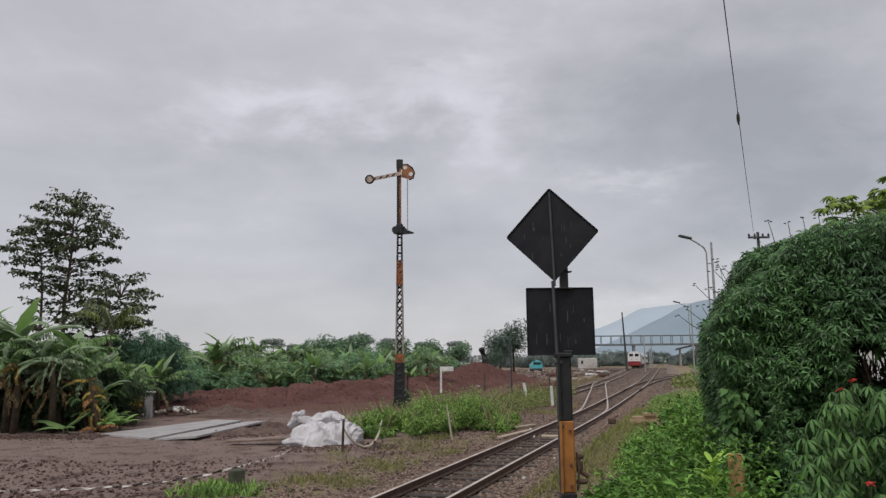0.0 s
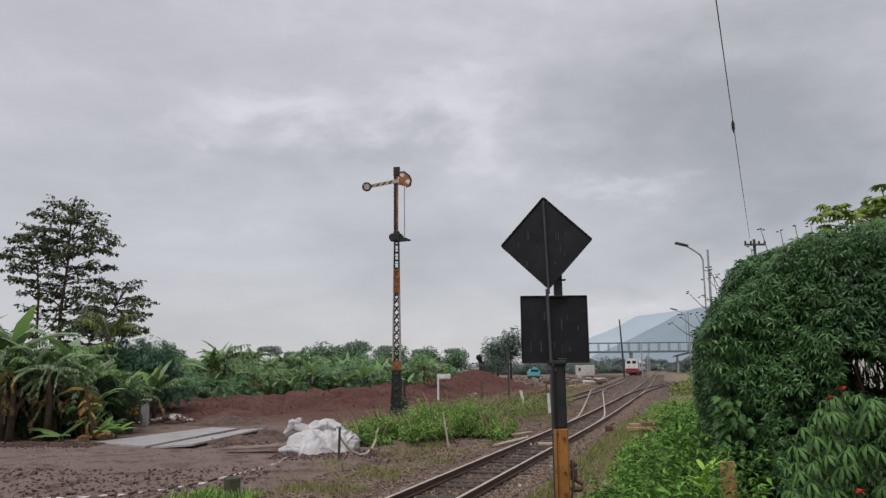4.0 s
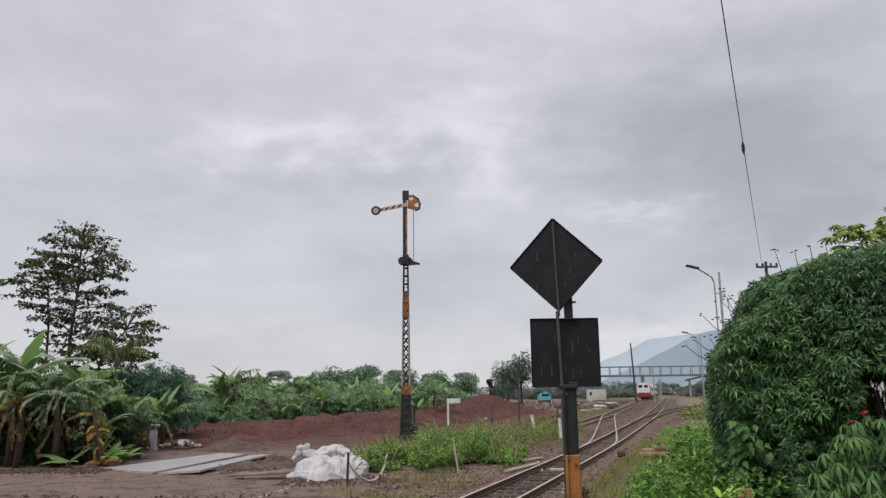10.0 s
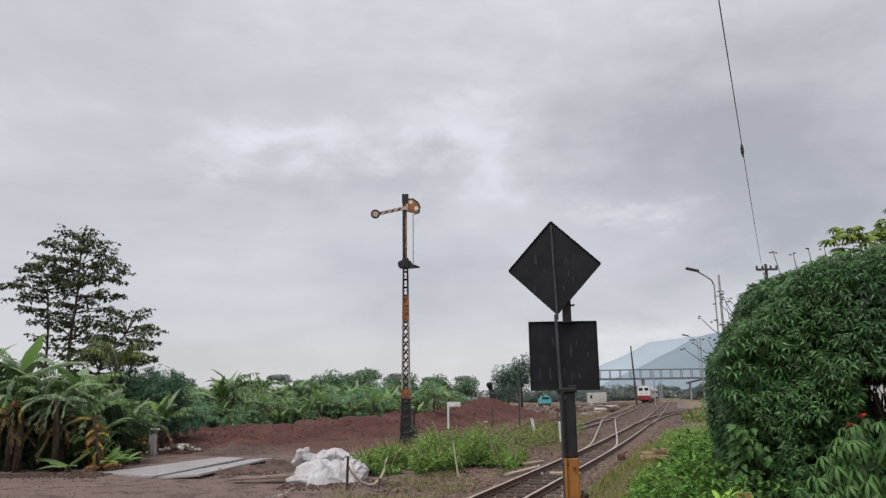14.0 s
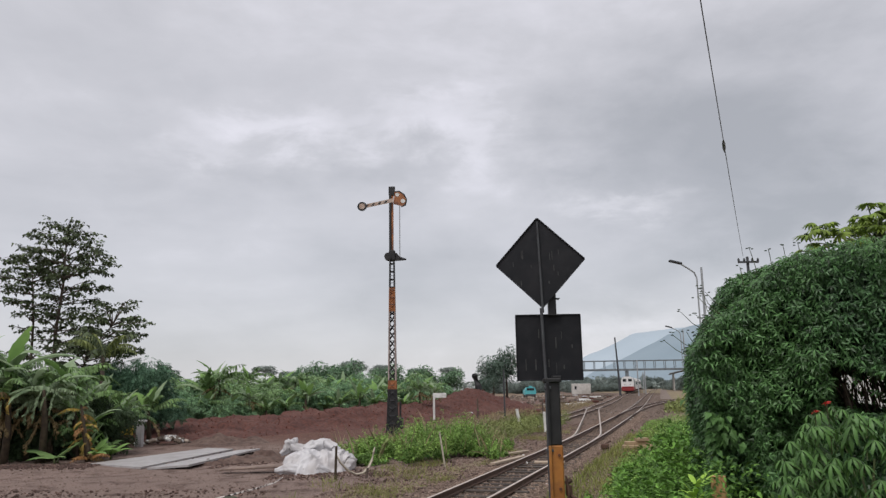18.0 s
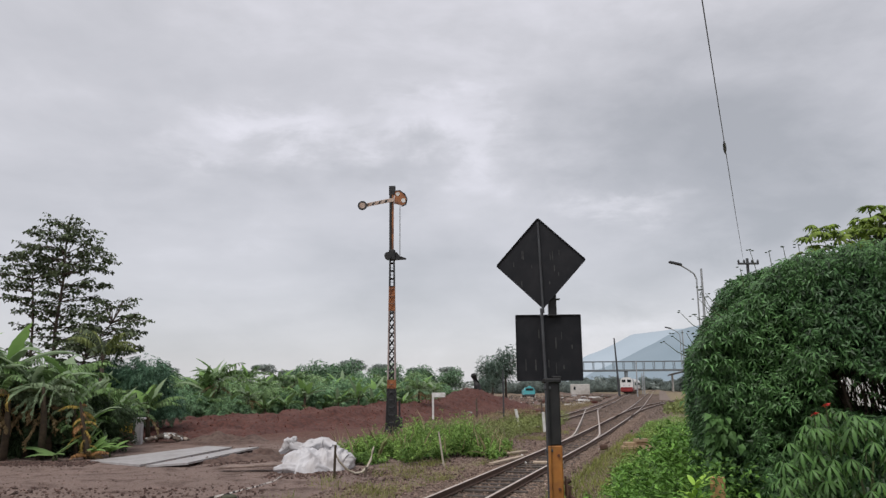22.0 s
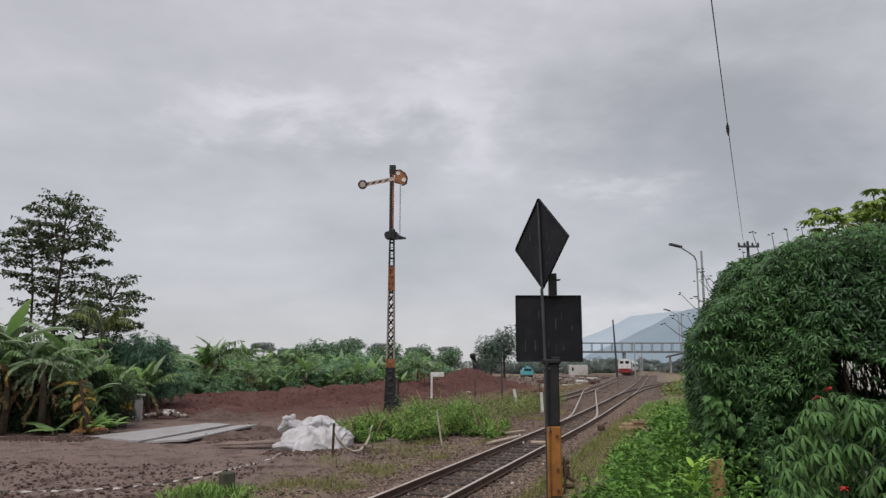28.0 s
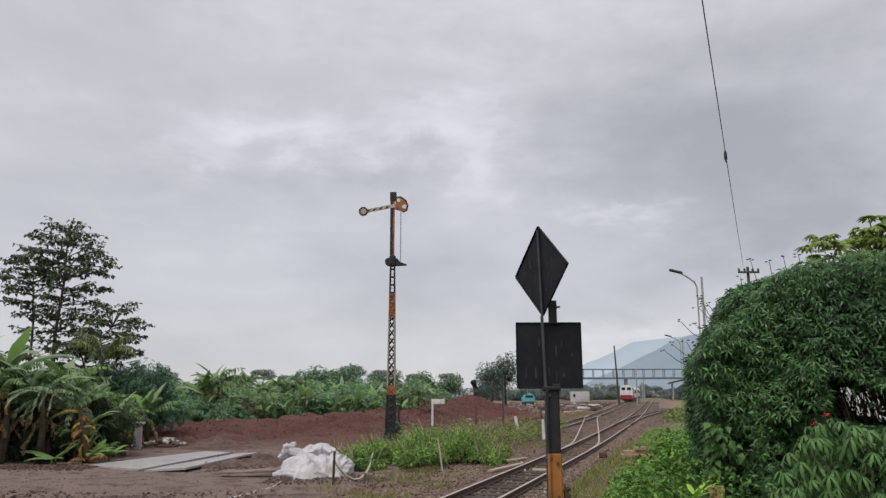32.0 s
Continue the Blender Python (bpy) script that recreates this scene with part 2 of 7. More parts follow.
M = dict(
    black=material("black paint", (0.012, 0.012, 0.013), (0.02, 0.02, 0.021), 6, 0.55, stain=(0.045, 0.04, 0.037), sscale=5, smix=0.35, bump=0.1),
    board=material("board back", (0.008, 0.009, 0.012), (0.013, 0.013, 0.016), 5, 0.6, stain=(0.026, 0.026, 0.029), sscale=7, smix=0.4, bump=0.08, spec=0.25),
    streak=material("bird lime", (0.065, 0.065, 0.065), (0.03, 0.03, 0.03), 20, 0.8),
    faded=material("faded orange", (0.33, 0.13, 0.05), (0.24, 0.09, 0.04), 3, 0.6, stain=(0.10, 0.05, 0.035), sscale=3, smix=0.7),
    chalk=material("chalky paint", (0.42, 0.35, 0.33), (0.30, 0.24, 0.22), 4, 0.7, stain=(0.13, 0.09, 0.08), sscale=3, smix=0.6),
    pale_rail=material("pale rail side", (0.27, 0.215, 0.18), (0.19, 0.15, 0.125), 8, 0.7),
    orange=material("orange paint", (0.42, 0.175, 0.04), (0.33, 0.125, 0.03), 8, 0.5, stain=(0.16, 0.07, 0.03), sscale=5, smix=0.7, bump=0.1),
    rust=material("rusty steel", (0.16, 0.06, 0.03), (0.09, 0.04, 0.025), 12, 0.8, bump=0.2),
    rusty_rail=material("rail side", (0.115, 0.063, 0.044), (0.065, 0.037, 0.027), 10, 0.75, bump=0.15),
    railhead=material("rail head", (0.55, 0.465, 0.41), (0.4, 0.325, 0.28), 3, 0.4, metal=0.1),
    sleeper=material("sleeper", (0.075, 0.058, 0.048), (0.045, 0.036, 0.031), 9, 0.85, bump=0.3, obj=0.25),
    white=material("white paint", (0.72, 0.72, 0.70), (0.62, 0.62, 0.60), 5, 0.5, stain=(0.35, 0.31, 0.27), sscale=4, smix=0.5),
    grey=material("galvanised", (0.36, 0.37, 0.38), (0.28, 0.29, 0.30), 6, 0.5, metal=0.3),
    darkgrey=material("dark steel", (0.06, 0.065, 0.07), (0.04, 0.04, 0.045), 6, 0.6),
    concrete=material("concrete", (0.42, 0.41, 0.41), (0.34, 0.33, 0.33), 4, 0.8, stain=(0.20, 0.17, 0.15), sscale=1.3, smix=0.6, bump=0.15),
    slab=material("slab", (0.396, 0.378, 0.378), (0.31, 0.292, 0.288), 5, 0.5, stain=(0.22, 0.19, 0.18), sscale=1.1, smix=0.55, bump=0.2),
    plank=material("plank", (0.34, 0.28, 0.23), (0.24, 0.19, 0.16), 6, 0.8, bump=0.2, obj=0.2),
    oldplank=material("old plank", (0.27, 0.2, 0.165), (0.17, 0.12, 0.1), 7, 0.85, stain=(0.08, 0.055, 0.045), sscale=2.5, smix=0.6, bump=0.3),
    yellowwood=material("yellow timber", (0.352, 0.256, 0.16), (0.272, 0.192, 0.12), 8, 0.7, bump=0.15, obj=0.15),
    paletimber=material("pale timber", (0.46, 0.37, 0.28), (0.33, 0.26, 0.2), 8, 0.75, bump=0.2, obj=0.2),
    stump=material("cut wood", (0.442, 0.255, 0.119), (0.357, 0.187, 0.085), 14, 0.75, bump=0.3),
    tarp=material("white sheeting", (0.56, 0.546, 0.56), (0.469, 0.456, 0.469), 3, 0.45, stain=(0.3, 0.26, 0.24), sscale=2.0, smix=0.6, bump=0.25, bscale=9),
    bark=material("bark", (0.12, 0.09, 0.07), (0.07, 0.055, 0.045), 7, 0.9, bump=0.5),
    stemgreen=material("green stem", (0.10, 0.13, 0.05), (0.07, 0.08, 0.04), 6, 0.6),
    drystem=material("dry stem", (0.075, 0.055, 0.035), (0.04, 0.03, 0.02), 7, 0.9, bump=0.3),
    soil=material("red earth", (0.112, 0.0418, 0.0311), (0.0486, 0.0194, 0.0156), 5, 0.95, stain=(0.13, 0.062, 0.049), sscale=0.4, smix=0.6, bump=1.0, bscale=5),
    darksoil=material("dug earth", (0.125, 0.08, 0.065), (0.06, 0.037, 0.03), 6, 0.95, stain=(0.16, 0.115, 0.095), sscale=1.2, smix=0.6, bump=1.0, bscale=8),
    clod=material("clods", (0.125, 0.078, 0.064), (0.07, 0.045, 0.038), 9, 0.95, island=0.4, bump=0.4),
    redclod=material("red clods", (0.155, 0.0606, 0.0458), (0.109, 0.0424, 0.0331), 9, 0.95, island=0.25, bump=0.3),
    stone=material("ballast", (0.26, 0.19, 0.15), (0.165, 0.117, 0.09), 9, 0.9, island=0.4, bump=0.3),
    farstone=material("dull ballast", (0.19, 0.145, 0.12), (0.12, 0.09, 0.075), 9, 0.9, island=0.4),
    gravel=material("gravel", (0.237, 0.167, 0.14), (0.165, 0.116, 0.0968), 9, 0.9, island=0.5),
    hedge=leafy("hedge leaf", (0.0918, 0.195, 0.0607), (0.0404, 0.0972, 0.0337), island=0.7, spec=0.45),
    # darker copy of the hedge leaf: the hedge's inner shade is in its colour
    hedge_shade=leafy("shade-dark inner hedge leaf", (0.0221, 0.051, 0.0221), (0.0145, 0.0357, 0.0161)),
    weed=leafy("weed leaf", (0.161, 0.307, 0.0596), (0.0809, 0.17, 0.0357), island=0.6),
    weed_mid=leafy("yellow-green weed leaf", (0.27, 0.408, 0.104), (0.15, 0.255, 0.0698), island=0.55),
    weed_dark=leafy("dark weed leaf", (0.108, 0.23, 0.0495), (0.063, 0.144, 0.036), island=0.5),
    lime=leafy("young leaf", (0.36, 0.56, 0.09), (0.26, 0.44, 0.07), island=0.15),
    olive=leafy("olive weed leaf", (0.25, 0.29, 0.1), (0.155, 0.185, 0.068)),
    grass=leafy("grass blade", (0.27, 0.28, 0.085), (0.17, 0.2, 0.06)),
    drygrass=leafy("dry grass", (0.34, 0.275, 0.16), (0.24, 0.195, 0.115)),
    cassava=leafy("cassava leaf", (0.0822, 0.174, 0.0406), (0.0492, 0.112, 0.0295), island=0.4, spec=0.4),
    papaya=leafy("papaya leaf", (0.21, 0.29, 0.05), (0.11, 0.17, 0.035), island=0.4),
    banana=leafy("banana leaf", (0.197, 0.306, 0.113), (0.113, 0.193, 0.0739), island=0.5),
    banana_bright=leafy("young banana leaf", (0.25, 0.4, 0.12), (0.16, 0.29, 0.085), island=0.35, thin=0.35),
    drybright=leafy("orange dead leaf", (0.42, 0.23, 0.09), (0.25, 0.13, 0.06), island=0.4),
    bluetree=leafy("blue-green leaf", (0.137, 0.245, 0.155), (0.0828, 0.158, 0.101), island=0.5, thin=0.25),
    banana_pale=leafy("frayed banana leaf", (0.307, 0.394, 0.24), (0.202, 0.278, 0.158), island=0.4, thin=0.3),
    # haze over the far shrubs is put into this greyed leaf colour
    hazybush=leafy("haze-tinted far bush leaf", (0.22, 0.26, 0.235), (0.155, 0.19, 0.175), thin=0.3),
    ivy=leafy("ivy leaf", (0.102, 0.2, 0.0595), (0.0595, 0.123, 0.0425)),
    banana_yellow=leafy("yellowed banana leaf", (0.48, 0.37, 0.09), (0.36, 0.25, 0.07), island=0.3),
    banana_dry=leafy("dry banana leaf", (0.3, 0.22, 0.11), (0.19, 0.135, 0.07)),
    tree=leafy("tree leaf", (0.11, 0.139, 0.0716), (0.0632, 0.0842, 0.0438), island=0.5, thin=0.25),
    bush=leafy("bush leaf", (0.248, 0.395, 0.212), (0.138, 0.248, 0.138), thin=0.3, island=0.6),
    bush_pale=leafy("pale bush leaf", (0.309, 0.429, 0.206), (0.189, 0.3, 0.146), thin=0.3, island=0.55),
    # distance haze painted as a pale grey-green leaf, for far trees and woods
    hazytree=leafy("haze-tinted far tree leaf", (0.3, 0.34, 0.31), (0.23, 0.27, 0.25), thin=0.3),
    midtree=leafy("rounded tree leaf", (0.194, 0.308, 0.176), (0.123, 0.211, 0.123), thin=0.3, island=0.5),
    yardtree=leafy("yard tree leaf", (0.15, 0.21, 0.161), (0.0975, 0.143, 0.112), thin=0.3, island=0.5),
    # leaf colour darkened for shade under the bananas; dry flower heads share it
    understory=leafy("shade-darkened leaf", (0.05, 0.08, 0.034), (0.03, 0.05, 0.024)),
    red_petal=leafy("red petal", (0.58, 0.06, 0.045), (0.46, 0.045, 0.04), island=0.1),
    yellow=material("yellow paint", (0.60, 0.42, 0.05), (0.45, 0.30, 0.05), 5, 0.6),
    train_white=material("train white", (0.72, 0.71, 0.70), (0.66, 0.65, 0.64), 1, 0.4),
    train_grey=material("train silver", (0.24, 0.25, 0.26), (0.19, 0.20, 0.21), 1, 0.45),
    train_red=material("train red", (0.24, 0.025, 0.025), (0.18, 0.02, 0.02), 1, 0.45),
    glass_dark=material("dark glass", (0.012, 0.014, 0.016), (0.02, 0.02, 0.022), 2, 0.1),
    cyan=material("cyan paint", (0.10, 0.42, 0.45), (0.08, 0.36, 0.40), 2, 0.45),
    wall=material("plaster", (0.55, 0.53, 0.50), (0.45, 0.43, 0.40), 1.5, 0.85, stain=(0.3, 0.26, 0.22), sscale=0.6),
    roof=material("sheet roof", (0.24, 0.25, 0.27), (0.18, 0.19, 0.20), 2, 0.6),
    bridge=material("bridge steel", (0.16, 0.18, 0.19), (0.12, 0.135, 0.145), 1, 0.6),
    # aerial haze is painted into both slope colours, paler on the farther one
    hill_a=material("haze-blue far slope", (0.38, 0.445, 0.50), (0.36, 0.425, 0.48), 0.004, 1.0),
    hill_b=material("haze-blue near slope", (0.24, 0.30, 0.345), (0.22, 0.28, 0.325), 0.006, 1.0),
    moss=material("mossy concrete", (0.09, 0.085, 0.06), (0.05, 0.06, 0.035), 7, 0.9, bump=0.3),
    tape_w=material("white tape", (0.62, 0.58, 0.55), (0.48, 0.43, 0.4), 5, 0.6),
    tape_d=material("dark tape", (0.07, 0.05, 0.05), (0.05, 0.04, 0.04), 5, 0.6),
    arm_paint=material("arm paint", (0.52, 0.43, 0.37), (0.4, 0.28, 0.21), 4, 0.6, stain=(0.14, 0.07, 0.05), sscale=3, smix=0.5),
    rope=material("rope", (0.50, 0.45, 0.36), (0.38, 0.33, 0.27), 20, 0.9),
)


# ---- mesh helpers ----
def mesh_of(name, verts, faces, mat, smooth=False):
    me = bpy.data.meshes.new(name)
    me.from_pydata([tuple(v) for v in verts], [], [tuple(f) for f in faces])
    if smooth:
        me.polygons.foreach_set("use_smooth", [True] * len(me.polygons))
    me.materials.append(M[mat] if isinstance(mat, str) else mat)
    me.update()
    return me


def fast_mesh(name, verts, faces, mat, smooth=False):
    """verts: (n, 3) array; faces: (m, k) array of equal-sided faces."""
    me = bpy.data.meshes.new(name)
    verts, faces = np.asarray(verts, np.float32), np.asarray(faces, np.int32)
    me.vertices.add(len(verts))
    me.vertices.foreach_set("co", verts.ravel())
    me.loops.add(faces.size)
    me.loops.foreach_set("vertex_index", faces.ravel())
    me.polygons.add(len(faces))
    me.polygons.foreach_set("loop_start", np.arange(0, faces.size, faces.shape[1], dtype=np.int32))
    me.polygons.foreach_set("use_smooth", np.full(len(faces), smooth))
    me.materials.append(M[mat] if isinstance(mat, str) else mat)
    me.update(calc_edges=True)
    return me


def rise(y):
    """The ground climbs gently towards the station."""
    return 0.0058 * min(max(y - 60.0, 0.0), 180.0)


def thing(name, x, y, z=0.0, rz=0.0, label="", category="", group="", kind=""):
    ob = new(name)
    ob.matrix_basis = pose(x, y, z + rise(y), 0, 0, rz)
    return tagged(ob, label, category, group, kind)


def part(name, vf, mat, parent=None, label="", smooth=False):
    """One mesh object; vf is (verts, faces) or a ready mesh."""
    me = vf if isinstance(vf, bpy.types.Mesh) else mesh_of(name, vf[0], vf[1], mat, smooth)
    ob = new(name, me)
    ob.parent = parent
    if label:
        ob["label"] = label
    return ob


def joined(*pieces):
    verts, faces = [], []
    for v, f in pieces:
        k = len(verts)
        verts += [tuple(p) for p in v]
        faces += [tuple(i + k for i in q) for q in f]
    return verts, faces


def moved(vf, m):
    return [tuple(m @ Vector(v)) for v in vf[0]], vf[1]


def block(cx, cy, cz, sx, sy, sz, bevel=0.0, m=None):
    """A box with its centre and sizes, its edges chamfered."""
    bm = bmesh.new()
    bmesh.ops.create_cube(bm, size=1.0, matrix=Matrix.Diagonal((sx, sy, sz, 1)))
    if bevel:
        bmesh.ops.bevel(bm, geom=bm.edges[:], offset=bevel, segments=1, affect="EDGES")
    bm.verts.index_update()
    shift = Vector((cx, cy, cz))
    v = [tuple((m @ q.co if m else q.co) + shift) for q in bm.verts]
    f = [tuple(q.index for q in face.verts) for face in bm.faces]
    bm.free()
    return v, f


def tube(points, radii, n=8, caps=True):
    """A round rod along points; radii one number or one for each point."""
    pts = [Vector(p) for p in points]
    rad = radii if isinstance(radii, (list, tuple)) else [radii] * len(pts)
    verts, faces = [], []
    for i, p in enumerate(pts):
        d = (pts[min(i + 1, len(pts) - 1)] - pts[max(i - 1, 0)]).normalized()
        a = d.cross(Vector((0, 0, 1)) if abs(d.z) < 0.95 else Vector((0, 1, 0))).normalized()
        b = d.cross(a)
        for k in range(n):
            w = 2 * math.pi * k / n
            verts.append(tuple(p + rad[i] * (math.cos(w) * a + math.sin(w) * b)))
    for i in range(len(pts) - 1):
        for k in range(n):
            faces.append((i * n + k, i * n + (k + 1) % n, (i + 1) * n + (k + 1) % n, (i + 1) * n + k))
    if caps:
        faces.append(tuple(range(n - 1, -1, -1)))
        faces.append(tuple((len(pts) - 1) * n + k for k in range(n)))
    return verts, faces


def slab_of(outline, axis_from, axis_to):
    """A flat plate from a 2D outline in x and z, between two y values."""
    n = len(outline)
    v = [(x, axis_from, z) for x, z in outline] + [(x, axis_to, z) for x, z in outline]
    f = [tuple(range(n)), tuple(range(2 * n - 1, n - 1, -1))]
    f += [(i, i + n, (i + 1) % n + n, (i + 1) % n) for i in range(n)]
    return v, f


def turns(rng, n, tilt_lo, tilt_hi, facing=None, spread=math.pi):
    """n rotation matrices: a heading, then a droop of the local x axis (degrees, down positive), then a roll."""
    yaw = rng.uniform(-math.pi, math.pi, n) if facing is None else facing + rng.uniform(-spread, spread, n)
    pit = np.radians(rng.uniform(tilt_lo, tilt_hi, n))
    rol = rng.normal(0, 0.5, n)
    cy, sy, cp, sp, cr, sr = np.cos(yaw), np.sin(yaw), np.cos(pit), np.sin(pit), np.cos(rol), np.sin(rol)
    z0 = np.zeros(n)
    rz = np.stack([np.stack([cy, -sy, z0], -1), np.stack([sy, cy, z0], -1), np.stack([z0, z0, z0 + 1], -1)], 1)
    ry = np.stack([np.stack([cp, z0, sp], -1), np.stack([z0, z0 + 1, z0], -1), np.stack([-sp, z0, cp], -1)], 1)
    rx = np.stack([np.stack([z0 + 1, z0, z0], -1), np.stack([z0, cr, -sr], -1), np.stack([z0, sr, cr], -1)], 1)
    return rz @ ry @ rx


def cloud(name, places, sizes, rots, shape, mat):
    """Many leaves of one shape as one mesh."""
    sv, sf = np.array(shape[0], float), np.array(shape[1], int)
    n, k = len(places), len(sv)
    v = np.einsum("nij,kj->nki", rots, sv) * np.asarray(sizes)[:, None, None] + np.asarray(places)[:, None]
    f = (sf[None] + (np.arange(n) * k)[:, None, None]).reshape(-1, sf.shape[1])
    return fast_mesh(name, v.reshape(-1, 3), f, mat)


def leaf_shape(width=0.4, droop=0.15, fold=0.1):
    """A pointed leaf from the origin along x, folded on its rib."""
    v = [(0, 0, 0), (0.4, -width / 2, fold), (0.45, 0, 0), (0.4, width / 2, fold), (1, 0, -droop)]
    return v, [(0, 1, 2, 2), (0, 2, 3, 3), (1, 4, 2, 2), (2, 4, 3, 3)]


def tri(shape):
    return shape[0], [f[:3] for f in shape[1]]


def palm_shape(lobes=5, spread=150, width=0.2, droop=0.3, start=0.0):
    """Narrow lobes that radiate from one point."""
    v, f = [], []
    for i in range(lobes):
        a = radians(-spread / 2 + spread * i / (lobes - 1))
        ln = 1.0 - 0.25 * abs(2 * i / (lobes - 1) - 1)
        c, s = math.cos(a), math.sin(a)
        k = len(v)
        v += [(start * c, start * s, 0), (0.55 * ln * c + width / 2 * s, 0.55 * ln * s - width / 2 * c, -0.1 * droop),
              (ln * c, ln * s, -droop), (0.55 * ln * c - width / 2 * s, 0.55 * ln * s + width / 2 * c, -0.1 * droop)]
        f.append((k, k + 1, k + 2, k + 3))
    return v, f


LEAF, BROAD, SLIM = tri(leaf_shape(0.42)), tri(leaf_shape(0.62, 0.25)), tri(leaf_shape(0.27, 0.3))
def spray_shape(pairs=5, leaflet=0.42, width=0.13, forward=52, droop=0.5, arch=0.3):
    """A drooping twig along x with pairs of pointed leaflets and one at its tip."""
    v, f = [], []
    for i in range(pairs):
        w = (i + 0.6) / pairs
        bx, bz = 0.85 * w, -arch * w * w
        for s in (-1, 1):
            a = radians(forward + 14 * (0.5 - w)) * s
            ln = leaflet * (1.05 - 0.5 * abs(w - 0.45))
            c, q = math.cos(a), math.sin(a)
            k = len(v)
            h = width / 2
            v += [(bx, 0, bz), (bx + 0.5 * ln * c + h * q, 0.5 * ln * q - h * c, bz - 0.2 * droop * ln), (bx + ln * c, ln * q, bz - droop * ln), (bx + 0.5 * ln * c - h * q, 0.5 * ln * q + h * c, bz - 0.12 * droop * ln)]
            f.append((k, k + 1, k + 2, k + 3))
    k = len(v)
    v += [(0.8, 0, -arch * 0.7), (0.98, -width / 2, -arch * 0.95), (1.2, 0, -arch * 1.5), (0.98, width / 2, -arch * 0.95)]
    f.append((k, k + 1, k + 2, k + 3))
    return v, f


FEATHER = spray_shape(5, 0.42, 0.12)
HANGING = palm_shape(5, 210, 0.21, 0.5)
TUFT = ([(0, -0.03, 0), (0, 0.03, 0), (0.12, 0.02, 0.6), (0.12, -0.02, 0.6), (0.35, 0, 1.0)], [(0, 1, 2), (0, 2, 3), (3, 2, 4)])


def hashed(x, y, k=0.0):
    return noise.noise((x, y, k))


# ---- the lie of the tracks ----
def main_x(y):
    """x of the main track's centre line: straight stretches joined by two wide curves."""
    if y < 26:
        return 1.08 + 0.3253 * (y - 17.5)
    if y < 38:
        return 3.845 + 0.3253 * (y - 26) - 0.0010125 * (y - 26) ** 2
    if y < 60:
        return 7.603 + 0.301 * (y - 38)
    if y < 95:
        return 14.225 + 0.301 * (y - 60) - 0.00026429 * (y - 60) ** 2
    return 24.436 + 0.2825 * (y - 95)


def side_x(y):
    if y < 70:
        return 12.92 + 0.3 * (y - 70)
    if y < 130:
        return 12.92 + 0.3 * (y - 70) - 0.0004 * (y - 70) ** 2
    return 29.48 + 0.275 * (y - 130)


def smoothstep(a, b, v):
    w = min(1.0, max(0.0, (v - a) / (b - a)))
    return w * w * (3 - 2 * w)


def cross_x(y):
    """Leaves the main line by a short curve, then runs straight to the side track."""
    a, b = main_x(y), 7.36 + 0.197 * (y - 39.3)
    near = 0.5 * (a + b - math.sqrt((a - b) ** 2 + 0.05))
    c = side_x(y)
    return 0.5 * (near + c + math.sqrt((near - c) ** 2 + 0.04)) if y > 50 else near


def spur_x(y):
    return main_x(y) + 0.0022 * max(0.0, y - 60) ** 2


# ---- ground: one sheet to the horizon ----
def lot_edge(y):
    """x at which the bare lot gives way to the verge of the track."""
    return main_x(y) - 2.6 - 0.9 * math.sin(y * 0.13)


def ground_z(x, y):
    z = 0.05 * hashed(x * 0.35, y * 0.35) + 0.025 * hashed(x * 1.7, y * 1.7, 3.0)
    d = abs(x - main_x(y)) if y > -20 else 9
    if d < 2.2:
        z *= smoothstep(1.3, 2.2, d)
        z -= 0.03
    if x > main_x(y) + 2.0 and y < 40:
        z += 0.35 * smoothstep(2.0, 4.5, x - main_x(y)) * (1 - smoothstep(14, 40, y))
    return z + rise(y)


